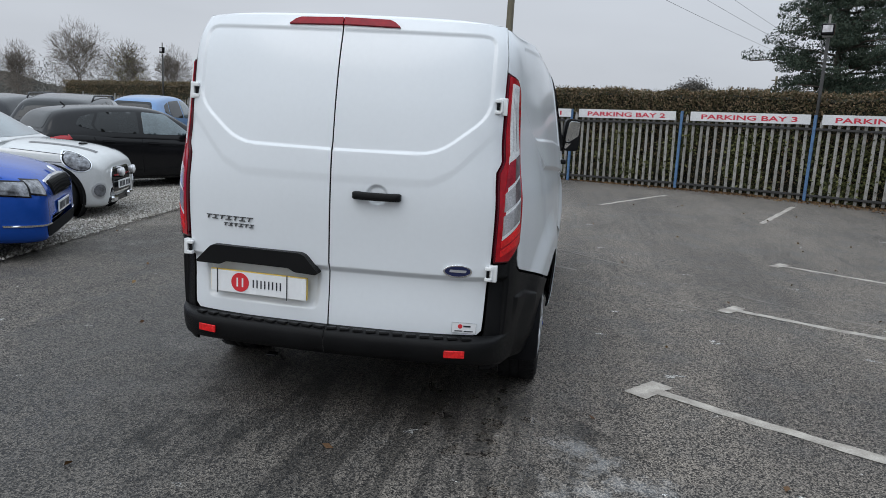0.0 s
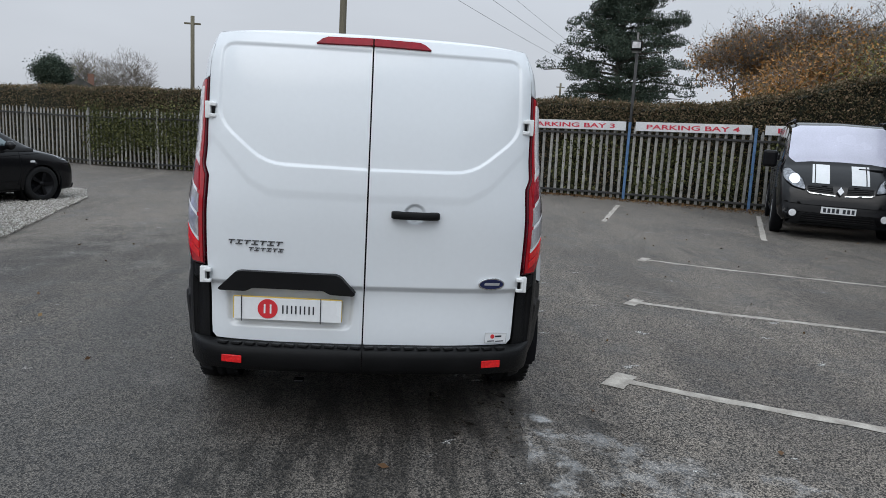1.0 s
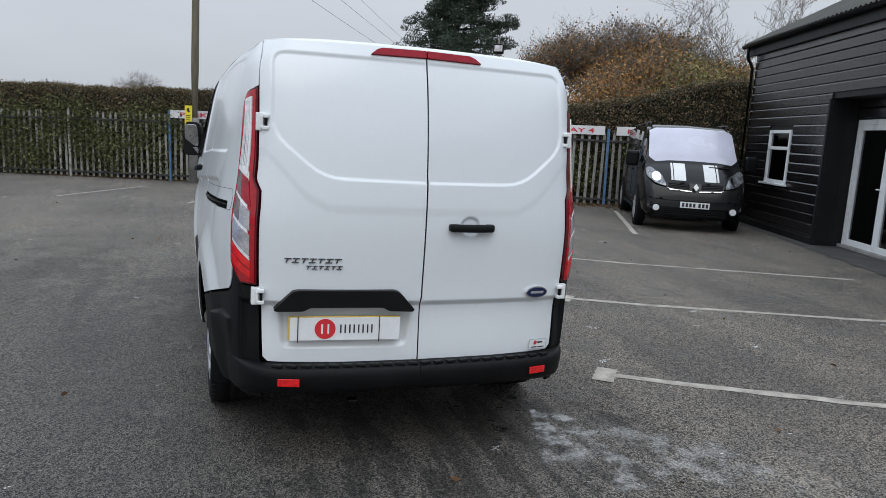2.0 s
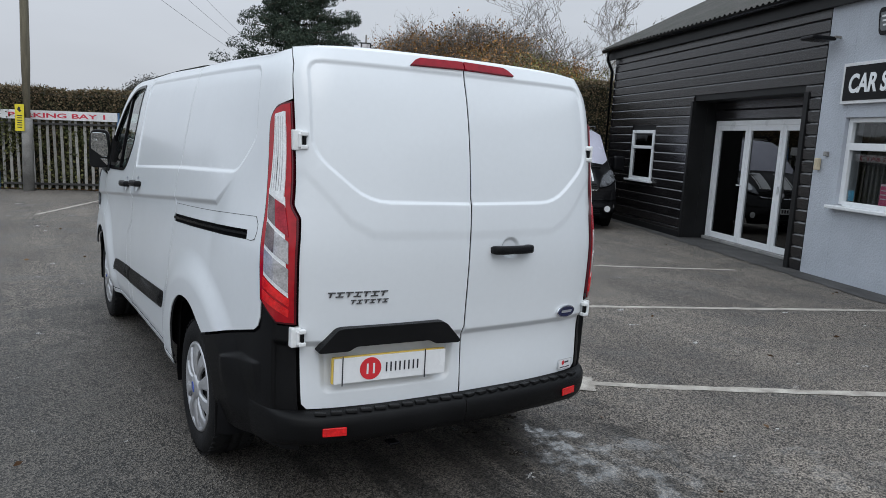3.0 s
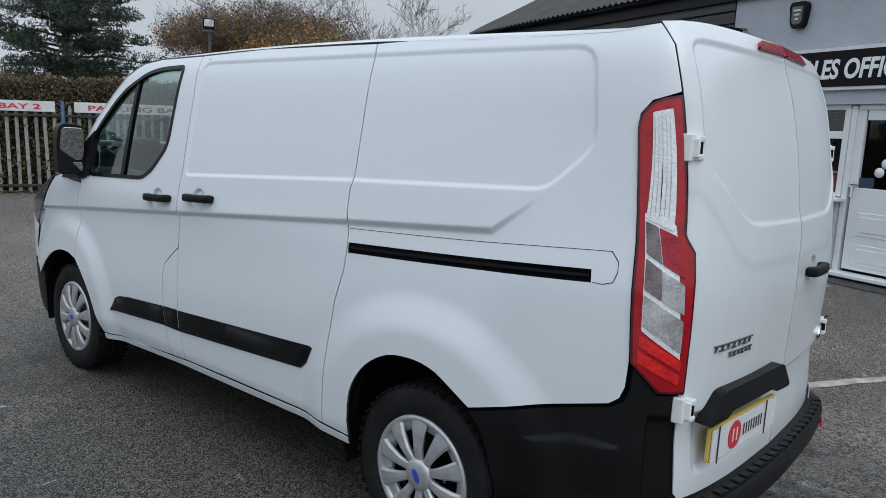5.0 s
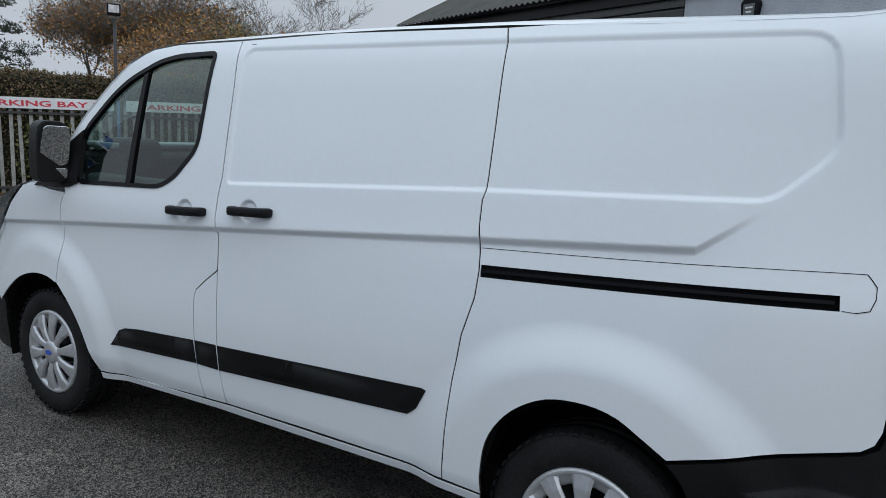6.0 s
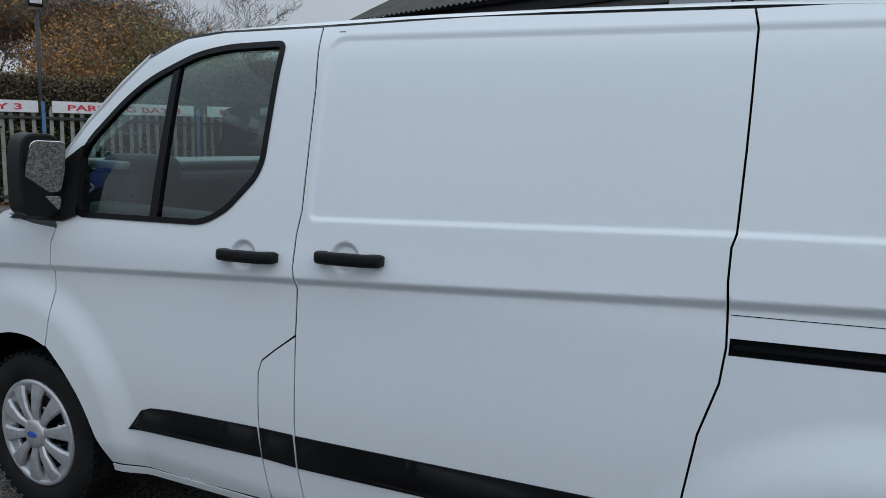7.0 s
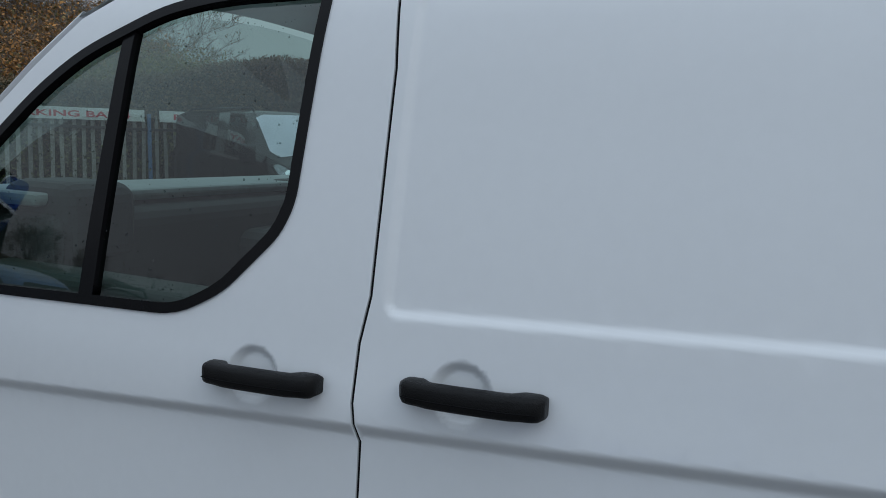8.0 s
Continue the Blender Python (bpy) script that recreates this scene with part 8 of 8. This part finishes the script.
# cars behind
c1 = car("small_van", "mid-blue tall small car with a pale roof parked by the fence", HATCH, pose(-10.7, 16.6, bz(-10.7, 16.6), 0, 0, 98), LIGHTBLUE, SILVER, (1, 1.02, 1.26))
c2 = car("suv", "dark grey sport utility car", HATCH, pose(-12.2, 12.6, bz(-12.2, 12.6), 0, 0, 108), GREYP, SILVER, (1.1, 1.08, 1.15))
c3 = car("suv", "dark grey sport utility car with roof rails", HATCH, pose(-9.6, 11.6, bz(-9.6, 11.6), 0, 0, 112), GREYP, SILVER, (1.12, 1.08, 1.16))
for s in (-1, 1):
    part("roof_rail", tube("roof_rail", [(-1.5, s * .60, 1.60), (-1.35, s * .60, 1.69), (.2, s * .60, 1.71), (.4, s * .60, 1.64)], .018, GREYP, 6), c3)
    part("aerial", tube("aerial", [(-1.2, 0, 1.66), (-1.28, 0, 1.76)], .02, GLOSSBLK, 6), c2) if s > 0 else None

def van_box(name, label, length, width, height, m, body, spec=None, rim=None, category="car", glass=None, group="parked cars"):
    """A parked car, nose to +x: a lofted shell, glass cut out of it, wheels, lamps and trims as parts of their own."""
    c = thing(name, label, category, m, group)
    k, hl, hw = height / 1.47, length / 2, width / 2
    glass = glass or DARKGLASS
    rows = []
    for x, w, zb, zr, wr in spec["st"]:
        zb, zr = zb * k, zr * k
        hood = zr < zb + .07 * k
        lo = .20 * k if abs(x) < .93 else .27 * k
        ww = w * hw
        r = [(ww * .90, lo), (ww * .985, lo + .09), (ww, lo + .3 * (zb - lo)), (ww, zb - .16 * k), (ww * .975, zb - .05 * k), (ww * .93, zb)]
        if hood:
            r += [(ww * .86, zb + .012), (ww * .70, zb + (zr - zb) * .6 + .012), (ww * .4, zr + .012), (0, zr + .018)]
        else:
            rr = wr * hw * .92
            r += [(ww * .93 + (rr - ww * .93) * .5, zb + (zr - zb) * .48), (rr, zr - .055 * k), (rr * .84, zr - .012), (0, zr + .012)]
        rows.append([(x * hl, y, z) for y, z in r])
    n = len(rows[0])
    # finer stations between the given ones
    fine, tag = [], []
    arr = np.array(rows)
    for i in range(len(rows) - 1):
        p0, p1, p2, p3 = arr[max(i - 1, 0)], arr[i], arr[i + 1], arr[min(i + 2, len(rows) - 1)]
        for t in (0, .25, .5, .75):
            sm = 0.5 * (2 * p1 + (p2 - p0) * t * .6 + (2 * p0 - 5 * p1 + 4 * p2 - p3) * t * t * .6 + (3 * p1 - p0 - 3 * p2 + p3) * t ** 3 * .6)
            ln = p1 + (p2 - p1) * t
            fine.append(ln * .45 + sm * .55 if abs(sm - ln).max() < .08 else ln)
            tag.append(i + t)
    fine.append(arr[-1])
    tag.append(len(rows) - 1)
    fine = np.array(fine)
    bodyf, sidef, scr, bck = [], {}, [], []

    def idx(i, j, s):
        return (i * n + j) + (0 if s > 0 else len(fine) * n)
    vs = [tuple(p) for r in fine for p in r] + [(p[0], -p[1], p[2]) for r in fine for p in r]
    for i in range(len(fine) - 1):
        t0, t1 = tag[i], tag[i + 1]
        for j in range(n - 1):
            for s in (1, -1):
                f = (idx(i, j, s), idx(i, j + 1, s), idx(i + 1, j + 1, s), idx(i + 1, j, s))
                f = f if s < 0 else f[::-1]
                which = None
                if j in (5, 6):
                    for q, (a, b) in enumerate(spec["side"]):
                        if t0 >= a + .2 and t1 <= b - .05:
                            which = ("side", q, s)
                if j >= 7 and spec["screen"][0] + .2 <= t0 and t1 <= spec["screen"][1] - .05:
                    which = ("screen", 0, 0)
                if j >= 7 and spec["back"] and spec["back"][0] + .2 <= t0 and t1 <= spec["back"][1] - .5:
                    which = ("back", 0, 0)
                if which:
                    sidef.setdefault(which, []).append(f)
                else:
                    bodyf.append(f)
    bodyf.append(tuple(idx(0, j, 1) for j in range(n)) + tuple(idx(0, j, -1) for j in range(n - 2, -1, -1)))
    e = len(fine) - 1
    bodyf.append(tuple(idx(e, j, -1) for j in range(n)) + tuple(idx(e, j, 1) for j in range(n - 2, -1, -1)))

    def sub(nm, faces, mt, lab=""):
        used = sorted({q for f in faces for q in f})
        mp = {q: i for i, q in enumerate(used)}
        o = part(nm, data_from(nm, [vs[q] for q in used], [tuple(mp[q] for q in f) for f in faces], mt, True), c, lab)
        return o
    sub("body", bodyf, body)
    for (kind, q, s), faces in sidef.items():
        o = sub({"side": "side_window", "screen": "windscreen", "back": "rear_window"}[kind], faces, glass)
        o.visible_shadow = False
    box("cabin", (length * .42, width * .72, .5 * k), (-.12 * hl, 0, .62 * k), CABIN, c, .05, 2)
    # wheels against near-black discs that stand in for the shaded arches
    R = .315 * (1 if height < 1.6 else 1.08)
    tyre = lathe("tyre", [(R * .66, -.1), (R * .8, -.11), (R * .95, -.1), (R, -.07), (R, .07), (R * .9, .1)], RUBBER, 28)
    rimm = lathe("rim", [(R * .66, -.10), (R * .62, -.085), (R * .2, -.07), (0, -.075)], rim or GLOSSBLK, 24)
    bm = bmesh.new()
    for i in range(5):
        box_bm(bm, (.03, R * .16, R * .56), (-.09, 0, R * .34), .004, 1, Matrix.Rotation(2 * math.pi * i / 5, 4, "X"))
    spk = from_bm("spokes", bm, rim or GLOSSBLK)
    arch = lathe("wheel_arch", [(0, 0), (R * 1.22, 0), (R * 1.25, .03), (R * 1.25, .15)], DARKGAP, 30)
    for fx in spec["wheels"]:
        for s in (-1, 1):
            w = new("road_wheel")
            w.parent = c
            w.matrix_basis = pose(fx * hl, s * (hw - .085), R, 0, 0, 90 if s < 0 else -90)
            part("tyre", tyre, w)
            part("rim", rimm, w)
            part("spokes", spk, w)
            part("wheel_arch", arch, c, "", pose(fx * hl, s * (hw + .004), R * 1.06, 0, 0, 90 if s < 0 else -90))
    # door seams, handles, mirrors
    for s in (-1, 1):
        for fx in (-.34, .10, .50):
            box("door_seam", (.008, .004, .50 * k), (fx * hl, s * (hw + .001), .62 * k), DARKGAP, c, 0)
        for fx in (-.28, .16):
            box("door_handle", (.17, .03, .03), (fx * hl - .1, s * (hw + .012), .78 * k), body, c, .008, 1)
        box("door_mirror", (.12, .17, .12), (.38 * hl, s * (hw + .05), .98 * k), body, c, .03, 2)
        box("sill_trim", (length * .52, .03, .07), (0, s * (hw * .985), .23 * k), GLOSSBLK, c, .01, 1)
    return c


# ---- black van with white stripes ----
TRAF = dict(st=[(-1.0, .94, .95, 1.42, .95), (-.985, .97, .97, 1.46, .95), (-.9, .99, .97, 1.475, .93), (-.5, 1.0, .97, 1.485, .92), (0, 1.0, .96, 1.485, .92), (.30, 1.0, .96, 1.48, .92), (.40, 1.0, .96, 1.46, .91), (.46, 1.0, .95, 1.43, .90), (.50, 1.0, .94, 1.39, .90),
                (.70, .99, .93, 1.06, .93), (.765, .985, .88, .92, .92), (.84, .97, .80, .83, .92), (.915, .945, .69, .72, .90), (.962, .91, .58, .61, .88), (.988, .86, .44, .47, .85), (1.0, .80, .34, .37, .8)],
            side=[(3, 4), (4, 6), (6, 8)], screen=(6.8, 10), back=None, wheels=(.60, -.66))
SKYGLASS = glass_mat("van_side_window", (0.2, 0.22, 0.24), 1.0)
PALESCREEN = mat("pale_lavender_windscreen", (0.50, 0.50, 0.60), 0.25, vary=0.08, scale=1.5, coat=0.6)
TU, TV = 3.10, 13.05
tz = lot_z(TU, TV)
tv = van_box("striped_van", "black panel van with two pairs of white bonnet stripes", 4.78, 1.90, 1.96, LOT @ pose(TU, TV, tz, 0, 0, -90), BLACKP, TRAF, rim=SILVER, category="van", glass=SKYGLASS, group="")
WHITESTRIPE = mat("white_vinyl_stripe", (0.72, 0.73, 0.74), 0.35, vary=0.04)
# the windscreen is opaque pale lavender in place of clear glass
for o in tv.children:
    if o.name.startswith("windscreen"):
        o.data.materials[0] = PALESCREEN
        o["label"] = "opaque pale lavender windscreen"


def on_shell(x, y, spec=TRAF, length=4.78, width=1.90, height=1.96):
    """Height and slope of the van's bonnet over its own plan."""
    k = height / 1.47
    xs = [q[0] * length / 2 for q in spec["st"]]
    zb = np.interp(x, xs, [q[2] * k for q in spec["st"]])
    zr = np.interp(x, xs, [q[3] * k for q in spec["st"]])
    ww = np.interp(x, xs, [q[1] * width / 2 for q in spec["st"]])
    return float(np.interp(abs(y), [0, ww * .4, ww * .7, ww * .86, ww * .93], [zr + .018, zr + .012, zb + (zr - zb) * .6 + .012, zb + .012, zb]))


nose = next(o for o in tv.children if o.name.startswith("body"))
tr = BVHTree.FromPolygons([v.co for v in nose.data.vertices], [tuple(p.vertices) for p in nose.data.polygons])
for s in (-1, 1):
    for y0, w in ((.27, .21), (.41, .035)):
        cast("bonnet_stripe", tr, [(s * y0 - w / 2, .93), (s * y0 + w / 2, .93), (s * y0 + w / 2, 1.235), (s * y0 - w / 2, 1.235)], FRONT, WHITESTRIPE, tv, .008, .004, "white bonnet stripe")
    cast("headlight_surround", tr, rounded([(s * .50, .80), (s * .57, 1.0), (s * .80, 1.17), (s * .90, 1.14), (s * .885, .97), (s * .72, .85)][::s], .05), FRONT, GLOSSBLK, tv, .02, .03)
    cast("headlight", tr, rounded([(s * .515, .815), (s * .585, .995), (s * .80, 1.155), (s * .885, 1.125), (s * .87, .98), (s * .71, .865)][::s], .05), FRONT, CARLAMP, tv, .045, .04, "large clear headlight")
    cast("headlight_bowl", tr, oval(s * .70, .985, .085, .085), FRONT, CHROME, tv, .052, .02)
    cast("grille", tr, rounded([(s * .09, .76), (s * .48, .785), (s * .50, .885), (s * .12, .905)][::s], .02), FRONT, GLOSSBLK, tv, .012, .02, "black slatted grille half")
    for z in (.80, .83, .86):
        cast("grille_slat", tr, [(s * .11, z), (s * .48, z + .012), (s * .48, z + .02), (s * .11, z + .008)][::s], FRONT, PLASTIC, tv, .025, .012)
    cast("chrome_strip", tr, [(s * .07, .738), (s * .46, .762), (s * .50, .79), (s * .49, .80), (s * .45, .778), (s * .07, .755)][::s], FRONT, CHROME, tv, .03, .02)
    cast("fog_lamp_ring", tr, oval(s * .68, .42, .078, .078), FRONT, GLOSSBLK, tv, .012, .02)
    cast("fog_lamp", tr, oval(s * .68, .42, .058, .058), FRONT, LAMPWHITE, tv, .02, .02)
    mm = box("door_mirror", (.13, .24, .30), (1.52, s * 1.10, 1.28), GLOSSBLK, tv, .05, 3)
    part("wiper", tube("wiper", [(1.86, s * .05, 1.20), (1.75, s * .55, 1.27)], .012, GLOSSBLK, 6), tv)
    part("roof_rail", tube("roof_rail", [(-1.9, s * .74, 1.95), (-1.8, s * .74, 2.0), (.85, s * .74, 2.0), (.95, s * .74, 1.93)], .02, GLOSSBLK, 6), tv)
part("badge", prism("badge", [(0, -.075), (.055, 0), (0, .075), (-.055, 0)], .02, CHROME, .006), tv, "chrome diamond badge", pose(2.385, 0, .825, -10, 0, 90))
plate_bars(tv, pose(2.425, 0, .50))
cast("bumper_intake", tr, rounded([(-.58, .29), (.58, .29), (.52, .42), (-.52, .42)], .03), FRONT, GLOSSBLK, tv, .006)
for z in (.315, .35, .385):
    cast("intake_slat", tr, [(-.54, z), (.54, z), (.54, z + .01), (-.54, z + .01)], FRONT, PLASTIC, tv, .02, .012)
cast("bumper_lip", tr, rounded([(-.86, .60), (-.5, .575), (.5, .575), (.86, .60), (.84, .685), (.5, .66), (-.5, .66), (-.84, .685)], .02), FRONT, BLACKP, tv, .035, .04)
box("bonnet_vent", (.03, .36, .03), (1.90, .45, on_shell(1.90, .45) + .004), GLOSSBLK, tv, .008, 1)
